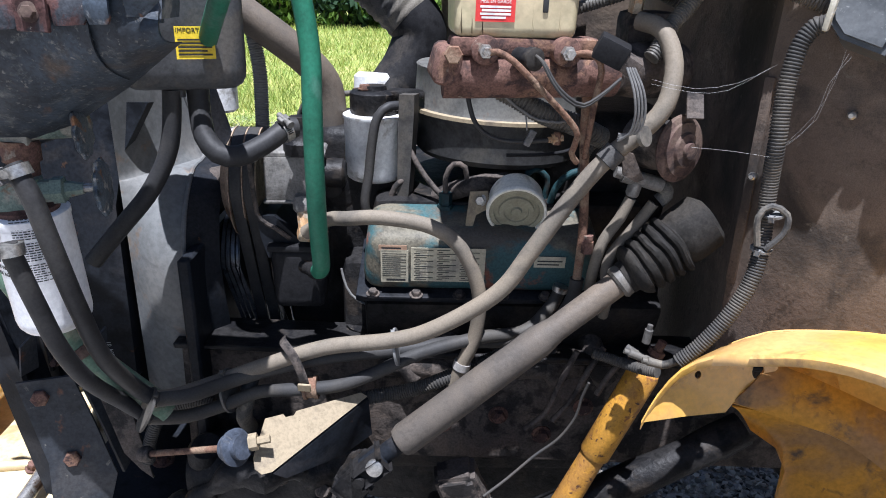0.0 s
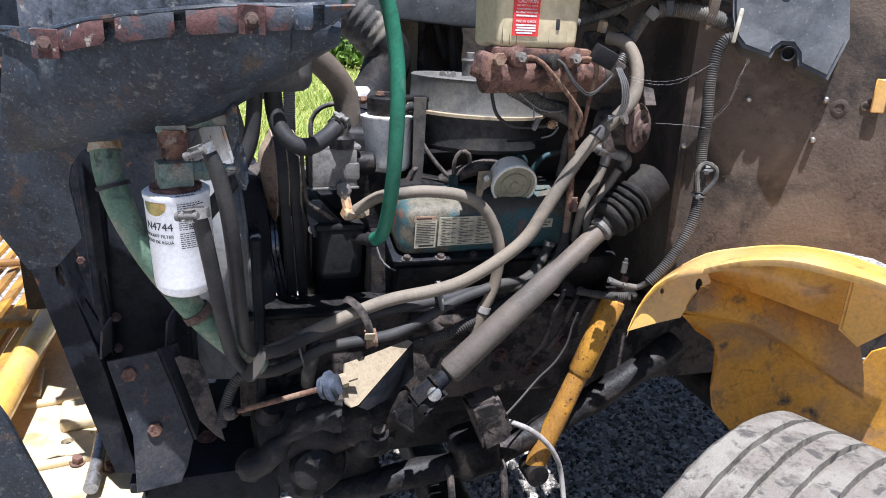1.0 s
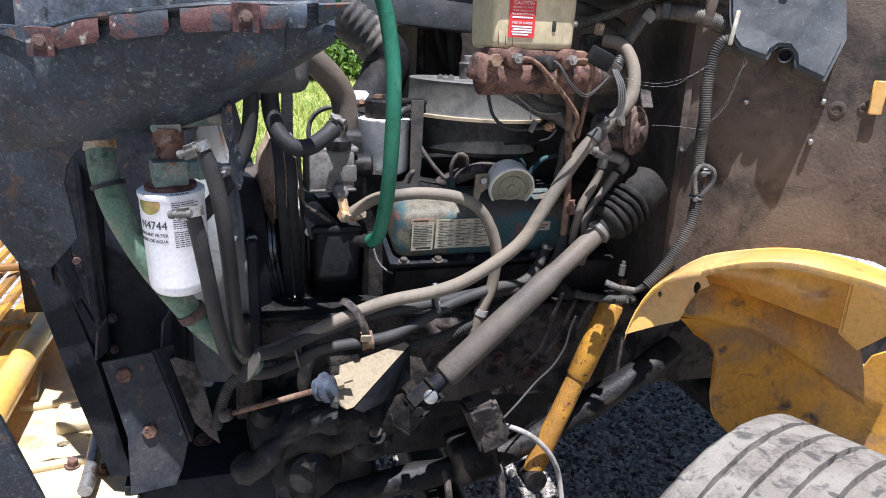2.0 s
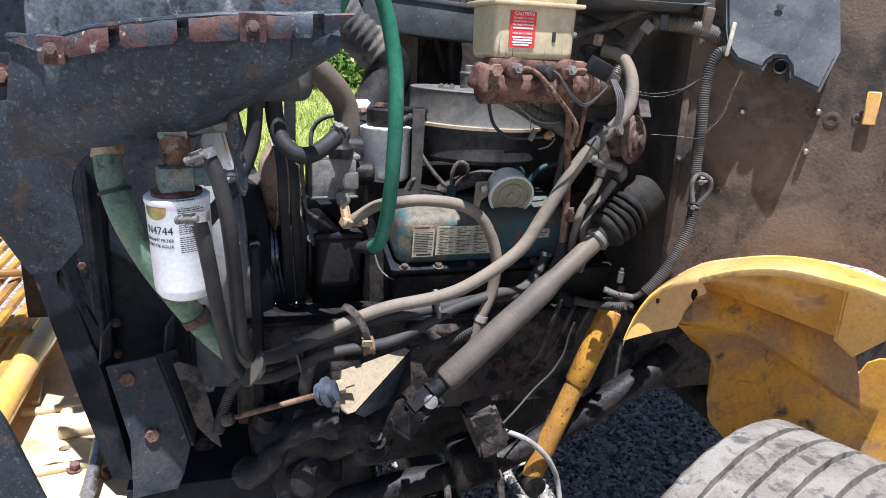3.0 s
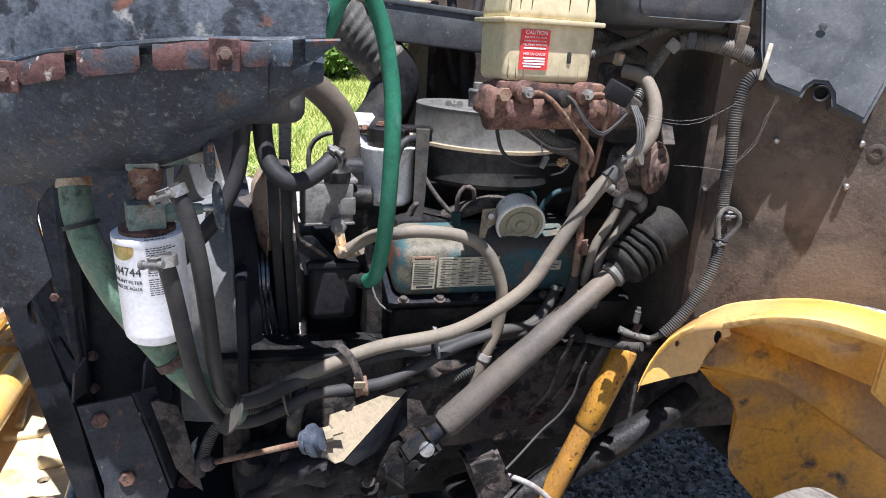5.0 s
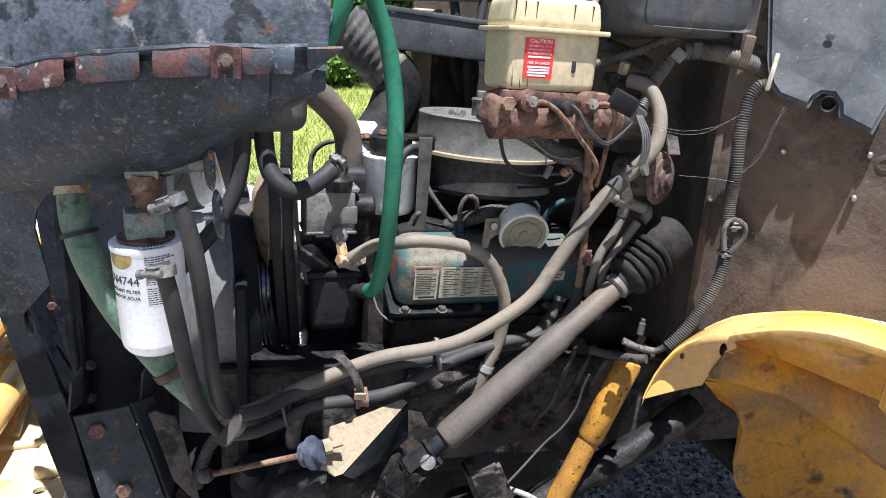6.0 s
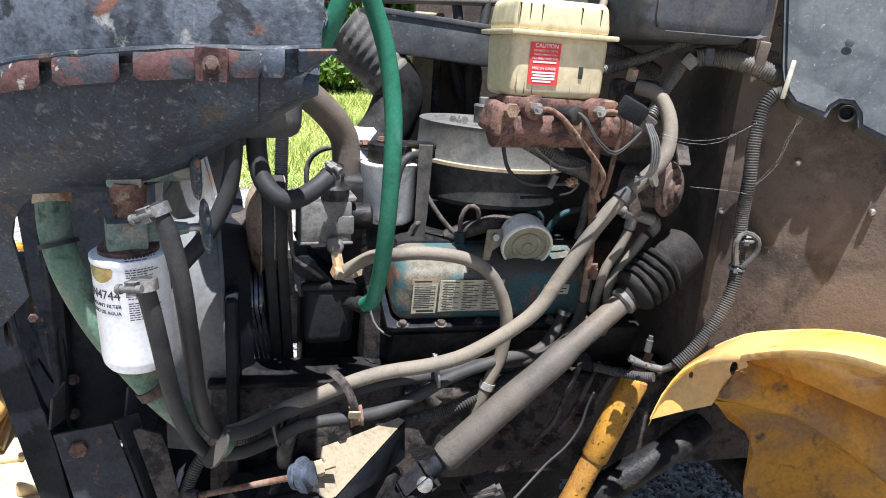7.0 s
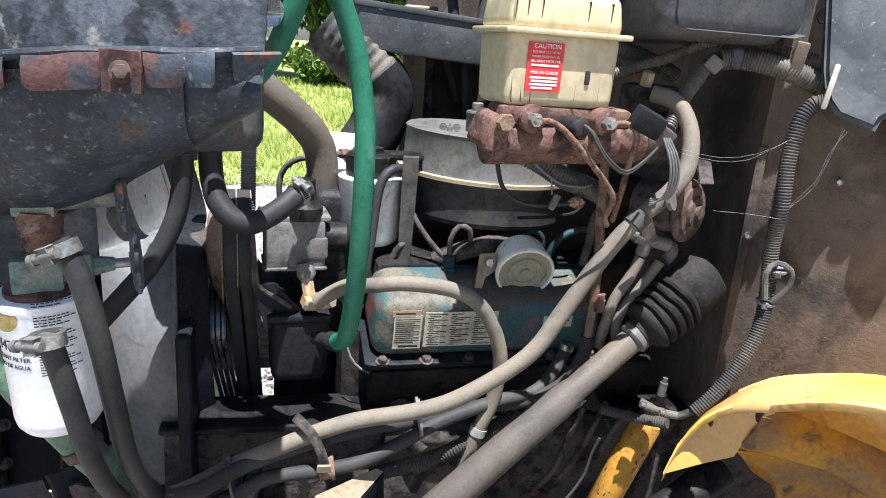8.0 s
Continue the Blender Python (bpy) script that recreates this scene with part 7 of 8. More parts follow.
def shock():
    a, b = Vector((0.3456, 0.6913, 0.9375)), Vector((0.1878, 0.6876, 0.5443))
    ax = (b - a).normalized()
    t = thing("shock_absorber", b, "yellow rust-spotted shock absorber", "shock absorber")
    L = (b - a).length
    bm = B()
    lathe(bm, a, ax, [(0, 0.01086), (0.00724, 0.02353), (0.01448, 0.02579), (0.181, 0.02579), (0.18552, 0.02263)], 30)
    part("dust_tube", bm, M_shock, t)
    bm = B()
    lathe(bm, a, ax, [(0.17195, 0.02127), (L - 0.02, 0.0235), (L, 0.02)], 28)
    part("body_tube", bm, M_shock, t)
    bm = B()
    lathe(bm, a - ax * 0.01, -ax, [(-0.0181, 0.0181), (0.00362, 0.01991), (0.00724, 0.00724), (0.04072, 0.00724)], 20)
    lathe(bm, a - ax * 0.024, -ax, [(0, 0.01358), (0.00905, 0.01358)], 6)
    part("top_mount", bm, M_rust, t, "rusty stud and nuts")
    bm = B()
    lathe(bm, b + Vector((0, -0.02715, -0.00905)), (0, 1, 0), [(0, 0.02534), (0.0543, 0.02534)], 22)
    part("eye", bm, M_cast, t)
    return t


shock()

t = thing("chassis_rail", (0.0949, 0.7283, 0.7516), "dark dirty chassis rail under the engine", "chassis rail")
bm = B()
box(bm, (2.1, 0.07, 0.22), Matrix.Translation((0.62, 0.80, 0.79)) @ pose(0, 0, 0, 0, 1.5, 0), 0.008, 2)
part("web", bm, M_cast_brown, t)
bm = B()
box(bm, (2.1, 0.10, 0.012), Matrix.Translation((0.62, 0.79, 0.905)) @ pose(0, 0, 0, 0, 1.5, 0), 0.003, 1)
part("top_flange", bm, M_cast, t)
for x, z in ((0.02, 0.80), (0.12, 0.82), (0.2, 0.78), (0.27, 0.84)):
    bm = B()
    hexhead(bm, (x, 0.765, z - 0.03), (0, -1, 0), 0.013, 0.012, 0.018)
    part("bolt", bm, M_rust, t)

t = thing("front_axle", (0.2632, 0.796, 0.5729), "dirty front axle beam and spring, darkened for shade", "axle")
# Spring and saddle take near-black iron for the shade they lie in.
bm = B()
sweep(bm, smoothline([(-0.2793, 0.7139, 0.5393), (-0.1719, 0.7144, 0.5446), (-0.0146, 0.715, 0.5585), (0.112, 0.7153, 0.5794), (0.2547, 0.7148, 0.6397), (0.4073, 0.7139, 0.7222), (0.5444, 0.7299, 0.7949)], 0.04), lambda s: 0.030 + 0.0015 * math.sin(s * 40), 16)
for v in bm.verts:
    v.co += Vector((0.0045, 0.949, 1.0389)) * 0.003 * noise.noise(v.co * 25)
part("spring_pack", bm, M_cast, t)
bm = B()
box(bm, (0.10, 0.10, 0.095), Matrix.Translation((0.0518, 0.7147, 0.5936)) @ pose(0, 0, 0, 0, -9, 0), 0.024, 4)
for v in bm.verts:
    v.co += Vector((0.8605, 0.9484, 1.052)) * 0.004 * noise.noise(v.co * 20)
saddle = part("saddle_clamp", bm, M_cast, t, "dirty saddle clamp, darkened for shade")
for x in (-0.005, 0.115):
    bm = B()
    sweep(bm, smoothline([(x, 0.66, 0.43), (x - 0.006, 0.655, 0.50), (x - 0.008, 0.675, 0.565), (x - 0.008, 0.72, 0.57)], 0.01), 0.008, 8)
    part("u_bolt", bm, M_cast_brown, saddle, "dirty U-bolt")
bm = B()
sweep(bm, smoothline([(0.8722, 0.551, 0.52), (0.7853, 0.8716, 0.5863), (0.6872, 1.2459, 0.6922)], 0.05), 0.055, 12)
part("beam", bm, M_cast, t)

# Added beam: covers the sunlit gravel gap and shades the ground.
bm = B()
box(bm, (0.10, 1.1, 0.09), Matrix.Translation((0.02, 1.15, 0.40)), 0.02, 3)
part("filler_beam", bm, M_cast, t, "near-black beam added to hide and shade the gravel")


def front_wheel(axle):
    c = Vector((0.334, 0.142, 0.455))
    R = 0.455
    ax = Vector((-0.40, 0.917, 0)).normalized()
    bm = B()
    lathe(bm, c - ax * 0.11, ax, [(0, 0.10), (0.0, 0.275), (0.02, 0.285), (0.20, 0.285), (0.22, 0.275), (0.22, 0.10), (0.1, 0.08)], 48)
    wheel = part("wheel", bm, M_frame, axle, "black steel wheel")
    bm = B()
    prof = [(0.0, 0.27), (-0.012, 0.35), (-0.006, 0.41), (0.006, 0.440), (0.014, R - 0.004)]
    for k in range(5):
        a = 0.018 + k * 0.0425
        prof += [(a, R), (a + 0.033, R), (a + 0.0345, R - 0.012), (a + 0.041, R - 0.012)]
    prof = prof[:-2] + [(0.226, R - 0.004), (0.234, 0.440), (0.246, 0.41), (0.252, 0.35), (0.24, 0.27)]
    lathe(bm, c - ax * 0.12, ax, prof, 120)
    for v in bm.verts:
        v.co += ax * (0.0025 * noise.noise(v.co * 60))
    part("tyre", bm, M_tyre, wheel, "dust-covered grooved tyre")
    return wheel


front_wheel(t)

# bracket box, cables and lines low down
t = thing("steering_stop", (0.054, 0.6818, 0.6555), "dirty grey cast bracket block beside the steering joint", "bracket")
bm = B()
slab(bm, [(0.0039, 0.6875, 0.7512), (0.0684, 0.6875, 0.7664), (0.0893, 0.6891, 0.7258), (0.1078, 0.6909, 0.6767), (0.0853, 0.6916, 0.6512), (0.0463, 0.6915, 0.6467), (0.0283, 0.6897, 0.6927)], 0.06)
bmesh.ops.bevel(bm, geom=list(bm.edges), offset=0.007, segments=2, affect='EDGES')
for v in bm.verts:
    v.co += Vector((0.9246, 1.021, 1.0317)) * 0.003 * noise.noise(v.co * 45)
part("block", bm, M_cast_brown, t)
bm = B()
hexhead(bm, (0.0834, 0.6814, 0.674), (0, -1, 0), 0.010, 0.010)
part("bolt", bm, M_cast_brown, t)
tube("grey_cable", [(0.0835, 0.6765, 0.6802), (0.1082, 0.6671, 0.6823), (0.1526, 0.6587, 0.6633), (0.1916, 0.6556, 0.6301), (0.2248, 0.6578, 0.5825), (0.2473, 0.6608, 0.5138), (0.25, 0.6, 0.35)], 0.00596, M_cable, "pale grey cable drooping below the chassis", "cable", 10)
tube("thin_wire", [(0.2494, 0.6735, 0.9171), (0.2415, 0.6789, 0.8823), (0.2359, 0.6798, 0.8473), (0.2117, 0.6808, 0.8037), (0.1744, 0.677, 0.7721), (0.1285, 0.6602, 0.7377), (0.0873, 0.6338, 0.7225)], 0.00239, M_hose_dk, "thin dusty wire below the steering shaft", "wire", 8)
for i, pts in enumerate([[(0.2816, 0.7254, 0.9522), (0.2541, 0.7088, 0.9139), (0.2341, 0.7098, 0.8613), (0.2056, 0.7106, 0.8179)], [(0.2359, 0.7166, 0.9501), (0.212, 0.7089, 0.8956), (0.1922, 0.7102, 0.8347), (0.1595, 0.7107, 0.7999)], [(0.32, 0.7085, 0.9459), (0.2921, 0.7001, 0.922), (0.2721, 0.701, 0.8779)]]):
    tube("brake_hose", pts, 0.005, M_cast_brown, "dusty brake hose along the chassis", "hose", 10, "brake hoses")
conduit("wiring_conduit", [(-0.1194, 0.6945, 0.8651), (-0.0969, 0.6945, 0.8708), (-0.0525, 0.7035, 0.8749), (-0.0171, 0.7008, 0.8865), (0.0137, 0.6944, 0.9046), (0.0681, 0.7075, 0.9236), (0.1238, 0.7248, 0.9406)], 0.01203, M_conduit_dk, "black corrugated conduit beside the chassis")
conduit("wiring_conduit", [(0.3397, 0.6321, 0.964), (0.321, 0.655, 0.956), (0.2846, 0.6906, 0.9515), (0.256, 0.6991, 0.9568)], 0.00891, M_conduit_dk, "dusty black conduit over the shock absorber mount")


# ---------- steering gear and link ----------
def steering_gear():
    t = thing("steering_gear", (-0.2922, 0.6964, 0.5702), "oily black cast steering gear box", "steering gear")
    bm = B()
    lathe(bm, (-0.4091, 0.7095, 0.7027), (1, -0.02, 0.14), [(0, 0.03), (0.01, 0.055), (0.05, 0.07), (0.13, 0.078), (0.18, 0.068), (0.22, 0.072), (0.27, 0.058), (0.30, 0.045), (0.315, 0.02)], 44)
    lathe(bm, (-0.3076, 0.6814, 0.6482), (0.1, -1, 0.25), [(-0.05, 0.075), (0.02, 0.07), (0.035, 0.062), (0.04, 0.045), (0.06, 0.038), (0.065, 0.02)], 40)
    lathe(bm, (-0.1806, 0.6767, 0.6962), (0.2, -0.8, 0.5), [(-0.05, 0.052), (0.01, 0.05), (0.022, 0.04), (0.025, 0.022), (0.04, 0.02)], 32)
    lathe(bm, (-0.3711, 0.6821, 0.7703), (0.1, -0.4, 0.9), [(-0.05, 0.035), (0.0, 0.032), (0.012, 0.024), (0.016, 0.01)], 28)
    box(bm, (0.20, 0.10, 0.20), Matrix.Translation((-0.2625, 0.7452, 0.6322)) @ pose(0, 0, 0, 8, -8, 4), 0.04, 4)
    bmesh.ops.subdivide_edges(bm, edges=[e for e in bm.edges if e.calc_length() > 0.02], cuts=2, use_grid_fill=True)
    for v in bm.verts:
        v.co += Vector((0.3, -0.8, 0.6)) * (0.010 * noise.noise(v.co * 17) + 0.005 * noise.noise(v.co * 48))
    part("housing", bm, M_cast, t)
    for q in ((-0.242, 0.6437, 0.7478), (-0.1947, 0.6524, 0.768), (-0.2252, 0.6498, 0.7019), (-0.3168, 0.6647, 0.7723), (-0.1752, 0.6404, 0.7268)):
        bm = B()
        lathe(bm, q, (0.05, -1, 0.4), [(-0.02, 0.014), (0.002, 0.014), (0.006, 0.011)], 8)
        part("bolt", bm, M_cast_brown, t, "dirty bolt head")
    # Arm drawn in near-black iron instead of brown to stand for shade.
    bm = B()
    line = smoothline([(-0.4336, 0.6582, 0.665), (-0.3909, 0.64, 0.6874), (-0.3525, 0.6297, 0.7338), (-0.3121, 0.6243, 0.7687), (-0.2554, 0.6199, 0.7778), (-0.2063, 0.6296, 0.7719)], 0.01)
    sweep(bm, line, lambda s: 0.021 + 0.006 * math.sin(s * 38) + 0.004 * math.sin(s * 90), 14)
    for v in bm.verts:
        v.co += Vector((0.8605, 0.9484, 1.052)) * (0.006 * noise.noise(v.co * 30) + 0.003 * noise.noise(v.co * 70))
    part("oily_arm", bm, M_cast, t, "oily cast arm, darkened for shade")
    return t


steering_gear()


def hood_cable():
    a, b = Vector((-0.4498, 0.6283, 0.8018)), Vector((-0.2890, 0.5532, 0.8749))
    t = thing("hood_stay_rod", a, "thin rusty rod with a blue rubber grommet and a tan bracket", "rod")
    bm = B()
    lathe(bm, a, b - a, [(0, 0.0050), ((b - a).length, 0.0050)], 14)
    part("rod", bm, M_rust_pipe, t)
    ax = (b - a).normalized()
    bm = B()
    lathe(bm, a - ax * 0.004, ax, [(0, 0.008), (0, 0.012), (0.010, 0.013), (0.014, 0.011), (0.022, 0.008)], 12)
    part("end_washer", bm, M_cast_brown, t, "dirty end nut")
    bm = B()
    lathe(bm, b - ax * 0.01, ax, [(0, 0.010), (0.004, 0.019), (0.012, 0.021), (0.015, 0.018), (0.018, 0.026), (0.024, 0.027), (0.027, 0.018), (0.036, 0.018), (0.036, 0.008)], 26)
    part("grommet", bm, M_blue, t, "dull blue rubber grommet")
    bm = B()
    slab(bm, [(-0.2492, 0.6007, 0.8914), (-0.2256, 0.6137, 0.8905), (-0.2217, 0.6121, 0.8864), (-0.2102, 0.6182, 0.8857), (-0.2072, 0.6237, 0.8896), (-0.1152, 0.6773, 0.8889), (-0.1048, 0.677, 0.8821), (-0.2329, 0.5539, 0.8322), (-0.2459, 0.5472, 0.8331), (-0.2556, 0.5489, 0.841), (-0.2591, 0.5587, 0.8535)], 0.004)
    part("bracket_face", bm, M_tan, t, "bare tan sheet bracket")
    bm = B()
    slab(bm, [(-0.1048, 0.679, 0.8801), (-0.0999, 0.6853, 0.8063), (-0.1473, 0.660, 0.7819), (-0.216, 0.5637, 0.8162), (-0.2329, 0.5559, 0.8302)], 0.004)
    part("bracket_side", bm, M_frame, t, "dark bracket flank")
    bm = B()
    lathe(bm, (-0.262, 0.556, 0.882), (1, 0.15, 0.15), [(0, 0.0125), (0.012, 0.0125), (0.012, 0.006), (0.03, 0.006)], 6)
    part("nut", bm, M_tan, t)
    return t


hood_cable()
conduit("wiring_conduit", [(-0.4663, 0.6731, 0.7535), (-0.4563, 0.6675, 0.7963), (-0.4352, 0.6709, 0.8416), (-0.3967, 0.6795, 0.8617), (-0.3488, 0.6798, 0.8627)], 0.01076, M_conduit_dk, "black corrugated conduit beside the bracket")
tube("oil_hose", [(-0.3034, 0.708, 0.7985), (-0.3042, 0.6808, 0.8371), (-0.2971, 0.6755, 0.8718), (-0.2914, 0.697, 0.9023)], 0.01303, M_rubber, "dark oil hose behind the rod")



def grille_hood():
    """The hood, swung forward on its hinges: slatted grille, cream inner pan with pockets, and the hinge strut."""
    t = thing("tilted_hood", (-1.1, 1.1, 0.3), "yellow hood tilted forward with slatted grille and cream inner pan", "hood")
    # grille slats lie flat, side by side along x
    a0, a1, b0, b1 = (Vector(q) for q in ((-0.9237, 0.8115, 0.72), (-1.425, 0.7892, 0.72), (-0.9518, 2.443, 0.72), (-1.436, 2.417, 0.72)))
    for k in range(12):
        bm = B()
        a, b = a0.lerp(a1, k / 11), b0.lerp(b1, k / 11)
        w = (a1 - a0) / 11 * 0.64
        slab(bm, [a, b, b + w + Vector((0, 0, -0.010)), a + w + Vector((0, 0, -0.010))], 0.012)
        part("grille_slat", bm, M_slat, t)
    for a, b in (((-1.493, 0.8021, 0.742), (-0.9113, 0.8282, 0.742)), ((-1.495, 1.248, 0.742), (-0.9196, 1.276, 0.742)), ((-1.498, 1.732, 0.742), (-0.9285, 1.761, 0.742)), ((-1.501, 2.224, 0.742), (-0.9376, 2.255, 0.742))):
        bm = B()
        a, b = Vector(a), Vector(b)
        box(bm, ((b - a).length, 0.028, 0.020), Matrix.Translation((a + b) / 2) @ pose(0, 0, 0, 0, 0, math.degrees(math.atan2(b.y - a.y, b.x - a.x))), 0.006, 2)
        part("grille_bar", bm, M_slat, t)
    bm = B()
    a, b = a0 - (a1 - a0) * 0.055, b0 - (b1 - b0) * 0.055
    sweep(bm, [a + Vector((0, 0, -0.01)), (a + b) / 2 + Vector((0, 0, -0.01)), b + Vector((0, 0, -0.01))], 0.032, 16)
    part("grille_frame", bm, M_yellow, t)
    bm = B()
    holes = [ring_of(c, (0, 0, 1), r, 14) for c, r in (((-0.7773, 0.8837, 0.63), 0.012), ((-0.7966, 1.117, 0.63), 0.012), ((-0.7306, 0.9059, 0.63), 0.006))]
    slab(bm, [(-1.766, 1.041, 0.63), (-1.132, 0.781, 0.63), (-0.821, 0.7026, 0.63), (-0.605, 0.6536, 0.63), (-0.6843, 1.372, 0.63), (-1.026, 1.681, 0.63), (-2.003, 1.846, 0.63)], 0.01, holes)
    part("inner_pan", bm, M_hood, t, "sunlit cream inner pan")
    for q, size in (((-0.7595, 0.9711, 0.63), (0.09, 0.10, 0.03)), ((-0.8366, 1.048, 0.63), (0.12, 0.018, 0.016)), ((-0.7685, 0.8003, 0.63), (0.14, 0.018, 0.016)), ((-0.6922, 0.9337, 0.63), (0.03, 0.20, 0.03)), ((-0.8888, 1.152, 0.63), (0.018, 0.14, 0.016))):
        bm = B()
        box(bm, size, Matrix.Translation(Vector(q) + Vector((0, 0, size[2] * 0.4))) @ pose(0, 0, 0, 0, 0, 8), min(size) * 0.4, 3)
        part("pan_rib", bm, M_hood, t)
    bm = B()
    sweep(bm, smoothline([(-0.6963, 0.6727, 0.655), (-0.6955, 0.7253, 0.66), (-0.6994, 0.8259, 0.67)], 0.02), 0.013, 12)
    part("hinge_tube", bm, M_steel, t, "steel hinge tube")
    for q in ((-0.6795, 0.7584, 0.635), (-0.7422, 0.7946, 0.635)):
        bm = B()
        hexhead(bm, q, (0.2, -0.2, 1), 0.010, 0.014, 0.014)
        part("bolt", bm, M_rust, t, "rusty bolt")
    return t


HOOD = grille_hood()
for q in ((-0.70, 1.75), (-0.85, 1.8)):
    bm = B()
    box(bm, (0.05, 0.05, 0.62), Matrix.Translation((*q, 0.31)), 0.004, 1)
    part("prop_leg", bm, M_frame, HOOD, "black prop leg")

t = HOOD
bm = B()
slab(bm, [(-0.8229, 0.6099, 0.921), (-0.791, 0.6119, 0.8723), (-0.783, 0.6127, 0.8504), (-0.7435, 0.6187, 0.6939), (-0.7285, 0.6214, 0.6237), (-0.9464, 0.6198, 0.6181), (-0.9953, 0.6087, 0.9132)], 0.01)
part("edge_flange", bm, M_panel, t, "weathered black edge flange")

t = bpy.data.objects["radiator"]
bm = B()
box(bm, (0.10, 0.06, 0.10), Matrix.Translation((-0.7941, 0.8807, 1.366)), 0.01, 2)
part("support", bm, M_frame, t)
bm = B()
hexhead(bm, (-0.7856, 0.8171, 1.381), (0.2, -1, 0), 0.014, 0.03, 0.02)
part("bolt", bm, M_rust, t, "rusty bolt")


# ---------- far side of the engine bay ----------
t = thing("air_duct", (0.0058, 1.2988, 1.3934), "black rubber intake duct with a ribbed elbow", "duct")
bm = B()
line = resample(smoothline([(-0.1721, 1.2465, 1.5342), (-0.1312, 1.2444, 1.5037), (-0.0888, 1.2419, 1.4659), (-0.0538, 1.2398, 1.4344)], 0.01), 0.005)
it = iter([0.0562 if (i // 2) % 2 else 0.0588 for i in range(len(line))])
sweep(bm, line, lambda s: next(it), 24)
part("bellows", bm, M_rubber, t, "dusty ribbed bellows")
bm = B()
sweep(bm, smoothline([(-0.0606, 1.2403, 1.4412), (-0.0435, 1.2388, 1.4183), (-0.0381, 1.2371, 1.3889), (-0.06, 1.2214, 1.331), (-0.0887, 1.2065, 1.2882), (-0.1019, 1.1921, 1.2545)], 0.015), 0.058, 24)
part("elbow", bm, M_boot, t, "smooth black elbow")
bm = B()
lathe(bm, (-0.1172, 1.2039, 1.2347), (0, 0.1, 1), [(0, 0.0574), (0.082, 0.0574), (0.0902, 0.0492), (0.0902, 0)], 30)
part("canister_top", bm, M_white_dirty, t, "white plastic canister top")
t = thing("intake_box", (0.0051, 1.3043, 1.4762), "dark grey intake box", "box")
bm = B()
box(bm, (0.30, 0.20, 0.085), Matrix.Translation((0.0335, 1.3072, 1.5252)) @ pose(0, 0, 0, 0, 4, 3), 0.008, 2)
part("body", bm, M_box, t)
bm = B()
box(bm, (0.308, 0.208, 0.012), Matrix.Translation((0.0335, 1.3072, 1.5695)) @ pose(0, 0, 0, 0, 4, 3), 0.003, 2)
part("lid", bm, M_box, t, "grey overlapping lid")
bm = B()
box(bm, (0.012, 0.204, 0.080), Matrix.Translation((-0.070, 1.3040, 1.532)) @ pose(0, 0, 0, 0, 4, 3), 0.003, 2)
part("clamp_band", bm, M_steel, t, "steel clamp band")
t = thing("far_fender_post", (0.0469, 1.3293, 1.0168), "pale rusty far-side post", "post")
bm = B()
box(bm, (0.055, 0.03, 0.55), Matrix.Translation((0.0345, 1.3286, 1.3139)), 0.004, 1)
part("post", bm, M_tan, t)
bm = B()
box(bm, (0.02, 0.05, 0.55), Matrix.Translation((0.0682, 1.334, 1.3144)), 0.004, 1)
part("return", bm, M_cast_brown, t)
bm = B()
for z in (1.36, 1.40, 1.45, 1.49):
    lathe(bm, (0.03 + 0.01 * ((z * 100) % 2), 1.545, z), (0, -1, 0), [(-0.003, 0.004), (0.003, 0.004)], 10)
part("rivets", bm, M_rust, t)
t = thing("stay_bar", (-0.163, 1.3138, 1.5954), "thin brown stay bar across the engine bay", "bar")
bm = B()
sweep(bm, smoothline([(-0.3819, 1.2643, 1.586), (-0.0807, 1.2885, 1.6063), (0.3356, 1.311, 1.6304)], 0.05), 0.009, 10)
part("bar", bm, M_shaft, t)
t = thing("marker_lamp", (-0.2594, 0.613, 1.5314), "small clear marker lamp on the radiator shell", "lamp")
bm = B()
lathe(bm, (-0.285, 0.5924, 1.53), (1, 0.1, 0.02), [(0, 0.016), (0.012, 0.017), (0.026, 0.014), (0.032, 0.006), (0.033, 0)], 24)
glass, gn_, gl_, gp_ = node_mat("clear_lens")
gp_.inputs["Transmission Weight"].default_value = 0.9
gp_.inputs["Roughness"].default_value = 0.08
part("lens", bm, glass, t)
bm = B()
lathe(bm, (-0.2936, 0.5923, 1.53), (1, 0.1, 0.02), [(-0.01, 0.02), (0.008, 0.02)], 24)
part("base", bm, M_plastic, t)
t = thing("far_oil_filter", (-0.4868, 1.2915, 1.2048), "white spin-on filter on a black bracket at the far side", "filter")
bm = B()
lathe(bm, (-0.4841, 1.2925, 1.2206), (0, 0, 1), [(0, 0), (0, 0.032), (0.0064, 0.04), (0.128, 0.04), (0.132, 0.036)], 30)
part("canister", bm, M_white_dirty, t)
bm = B()
box(bm, (0.08, 0.064, 0.056), Matrix.Translation((-0.4845, 1.3028, 1.378)), 0.01, 2)
part("head", bm, M_plastic, t)
bm = B()
box(bm, (0.024, 0.064, 0.096), Matrix.Translation((-0.4439, 1.2995, 1.3332)), 0.006, 1)
part("bracket", bm, M_frame, t)

# far-side inner fender and cab corner close the view behind the reservoir
t = thing("far_inner_panel", (0.2782, 1.3488, 1.3167), "dark dusty far-side inner panel with hoses", "panel")
bm = B()
box(bm, (0.42, 0.03, 0.9), Matrix.Translation((0.2316, 1.3901, 1.4105)), 0.004, 1)
part("sheet", bm, M_fire, t)
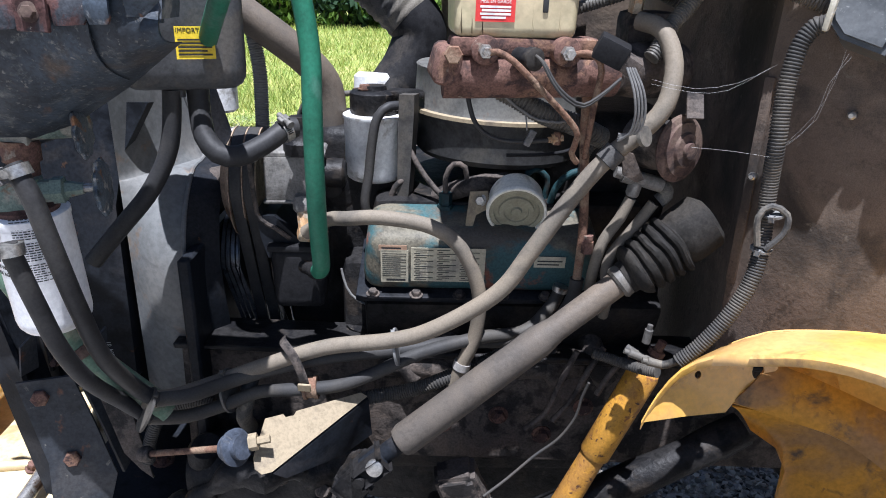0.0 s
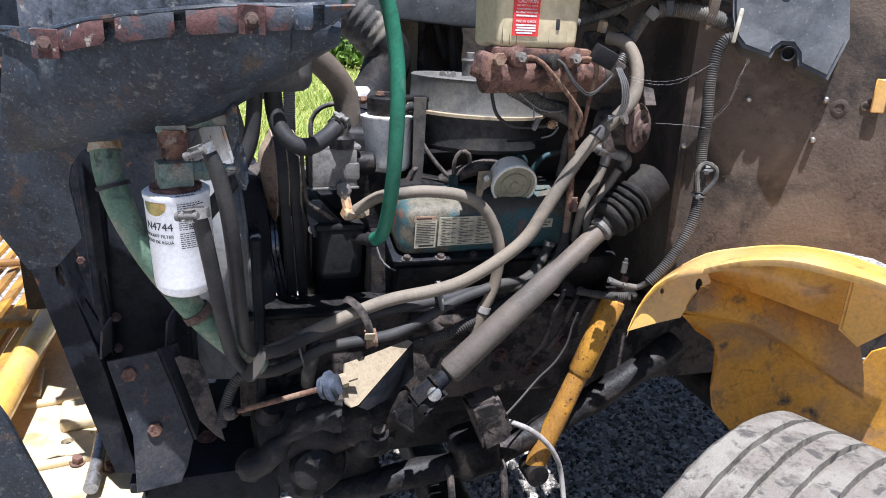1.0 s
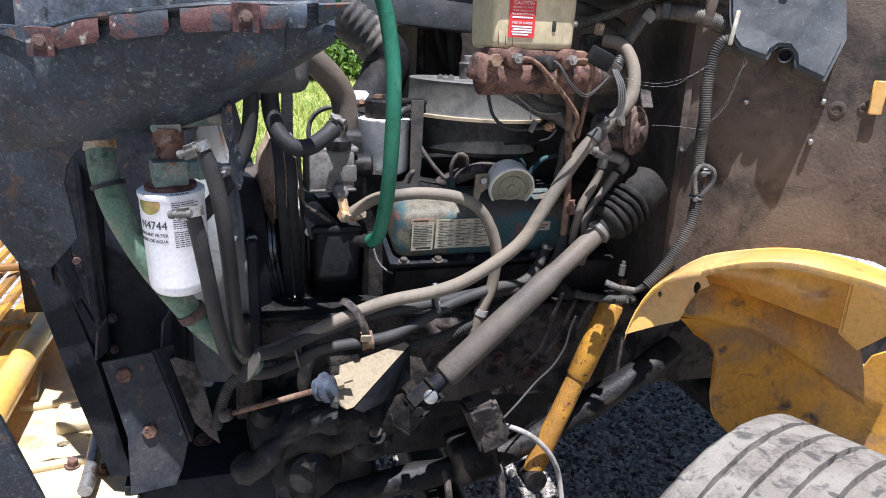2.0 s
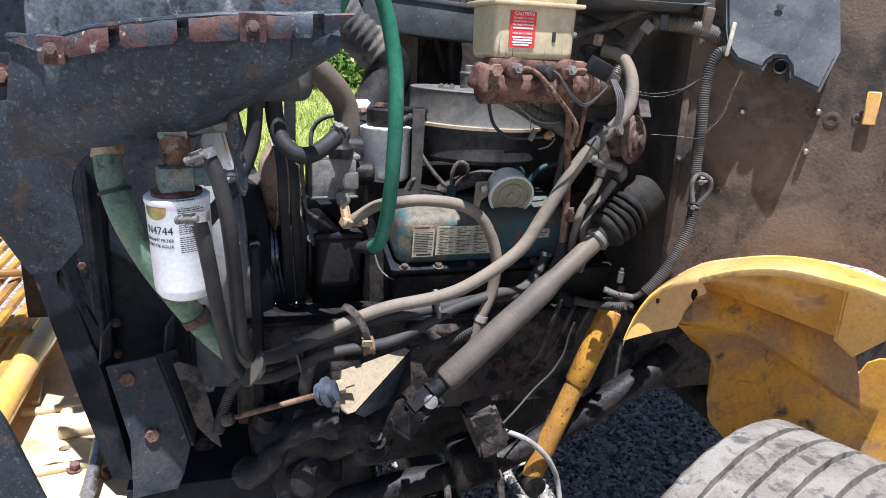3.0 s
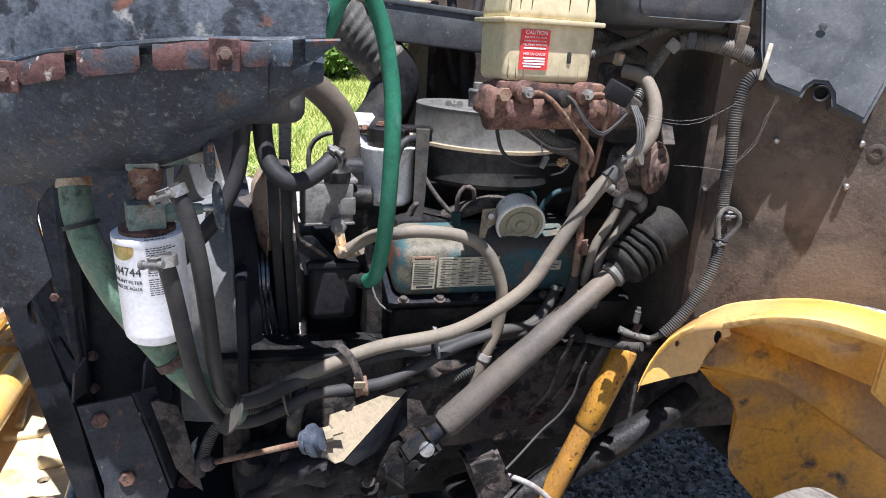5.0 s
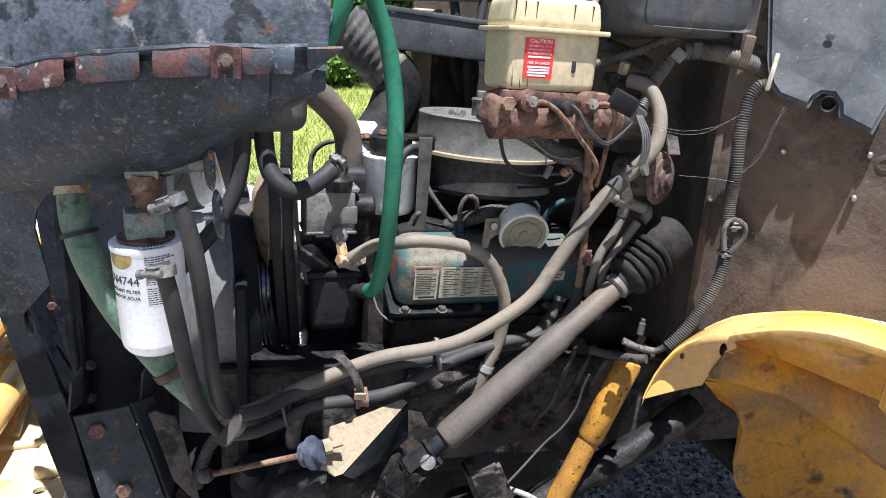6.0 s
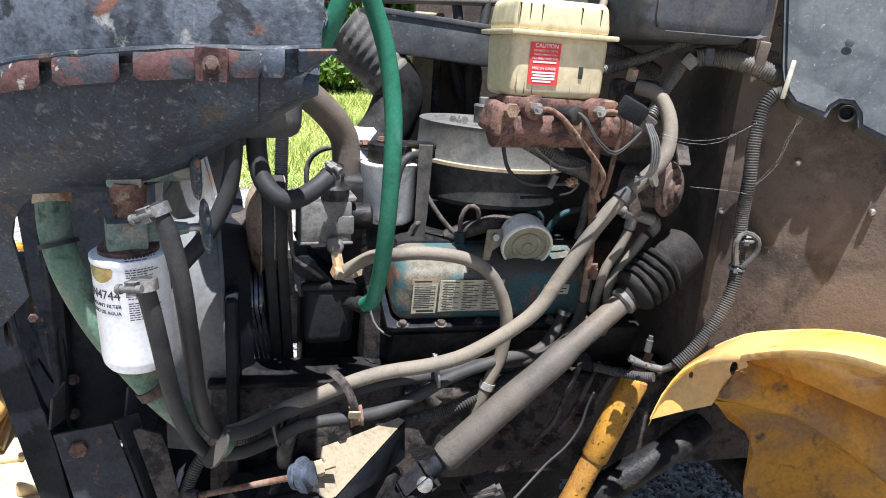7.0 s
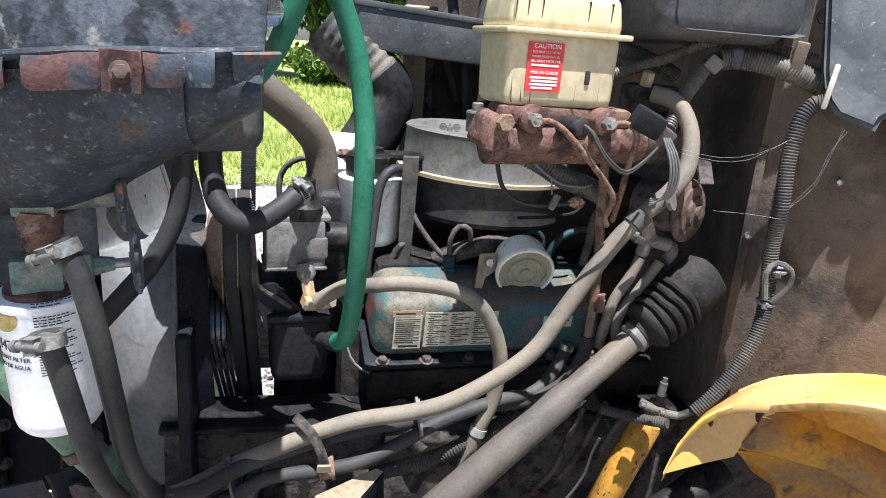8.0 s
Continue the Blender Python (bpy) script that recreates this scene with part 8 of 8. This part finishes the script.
for i, pts in enumerate([[(0.0873, 1.33, 1.6905), (0.1119, 1.3099, 1.5784), (0.1032, 1.3044, 1.4933), (0.1342, 1.3095, 1.3942)], [(0.1876, 1.3148, 1.6654), (0.17, 1.2958, 1.5621), (0.1443, 1.2907, 1.4771), (0.1582, 1.2947, 1.3538)]]):
    tube("far_hose", pts, 0.012, M_black_hose, "black hose on the far-side panel", "hose", 10, "far hoses")
t = thing("heater_box", (0.3805, 0.9165, 1.5886), "black heater housing on the bulkhead behind the reservoir", "housing")
bm = B()
box(bm, (0.20, 0.65, 0.14), Matrix.Translation((0.3248, 0.9616, 1.6099)) @ pose(0, 0, 0, 0, 0, 0), 0.03, 3)
part("housing", bm, M_plastic, t)
for y in (0.6476, 0.913, 1.2159):
    bm = B()
    box(bm, (0.205, 0.012, 0.145), Matrix.Translation((0.345, y, 1.625)), 0.02, 2)
    part("rib", bm, M_plastic, t)
tube("heater_pipe", [(0.2189, 0.7685, 1.5986), (0.2042, 0.7505, 1.5683), (0.1989, 0.7418, 1.527), (0.1836, 0.7375, 1.5012), (0.1585, 0.7375, 1.4959)], 0.00696, M_rubber_grey, "small bent grey heater pipe", "pipe", 10)


# cobwebs between conduit and connector
def web(pts, label):
    bm = B()
    sweep(bm, smoothline(pts, 0.02), 0.0001, 4)
    solo("cobweb", bm, M_web, label, "cobweb", "cobwebs")


web([(0.2606, 0.6018, 1.4), (0.3083, 0.5824, 1.3929), (0.3519, 0.5622, 1.4038), (0.3858, 0.5461, 1.4275)], "pale dusty cobweb strand")
web([(0.2605, 0.6019, 1.3948), (0.3077, 0.5877, 1.3877), (0.3453, 0.5727, 1.3932), (0.3798, 0.5514, 1.4221)], "pale dusty cobweb strand")
web([(0.3159, 0.5854, 1.3202), (0.3677, 0.576, 1.3183), (0.4095, 0.5665, 1.3143)], "pale dusty cobweb strand")
for k in range(3):
    web([(0.470 + 0.004 * k, 0.560, 1.445 - 0.004 * k), (0.468 - 0.003 * (k % 3), 0.566, 1.405), (0.458 + 0.004 * (k % 2), 0.575, 1.365 - 0.004 * k), (0.437 + 0.002 * k, 0.590, 1.325)], "ragged hanging cobweb strand")


# ---------- closing the far side and the cab ----------
# Unseen body and floor, added and sized to keep light off the gravel.
t = thing("cab_body", (1.1102, 1.0803, 0.9218), "unseen yellow bus body, added to shade the yard", "bus body")
bm = B()
box(bm, (1.6, 1.85, 1.4), Matrix.Translation((1.62, 1.44, 1.86)), 0.05, 3)
part("shell", bm, M_yellow, t)
bm = B()
box(bm, (1.9, 1.75, 0.05), Matrix.Translation((1.51, 1.50, 1.12)), 0.01, 1)
part("floor", bm, M_cast_brown, t, "unseen brown floor plate, added to shade the gravel")
# Unseen rail added to stop light passing under the far side.
t = thing("far_chassis_rail", (0.3796, 1.2608, 0.8721), "unseen far-side rail, added to cut light below", "chassis rail")
bm = B()
box(bm, (1.3, 0.07, 0.22), Matrix.Translation((-0.258, 1.2467, 0.9045)), 0.008, 2)
part("web", bm, M_cast, t)
# Added sheet and ribs that darken the open gap behind the pulleys.
t = thing("dark_backing", (-0.3783, 1.0149, 0.7423), "black sheet added to darken the gap behind the pulleys", "panel")
bm = B()
box(bm, (0.02, 0.66, 0.42), Matrix.Translation((-0.388, 1.0462, 0.8859)), 0.004, 1)
part("sheet", bm, M_frame, t)
for z in (0.62, 0.99):
    bm = B()
    box(bm, (0.03, 0.66, 0.02), Matrix.Translation((-0.468, 1.14, z)), 0.004, 1)
    part("stiffening_rib", bm, M_frame, t)

# Box and bolts added to keep the gap below the radiator dark.
t = thing("gap_filler_box", (-0.4359, 0.9438, 0.6707), "black box added to fill the dark gap below the radiator", "crossmember")
bm = B()
box(bm, (0.27, 0.85, 0.10), Matrix.Translation((-0.50, 1.10, 0.60)), 0.012, 2)
part("beam", bm, M_frame, t)
for y in (0.80, 1.35):
    bm = B()
    hexhead(bm, (-0.50, y, 0.65), (0, 0, 1), 0.014, 0.012, 0.02)
    part("bolt", bm, M_rust, t, "rusty bolt")
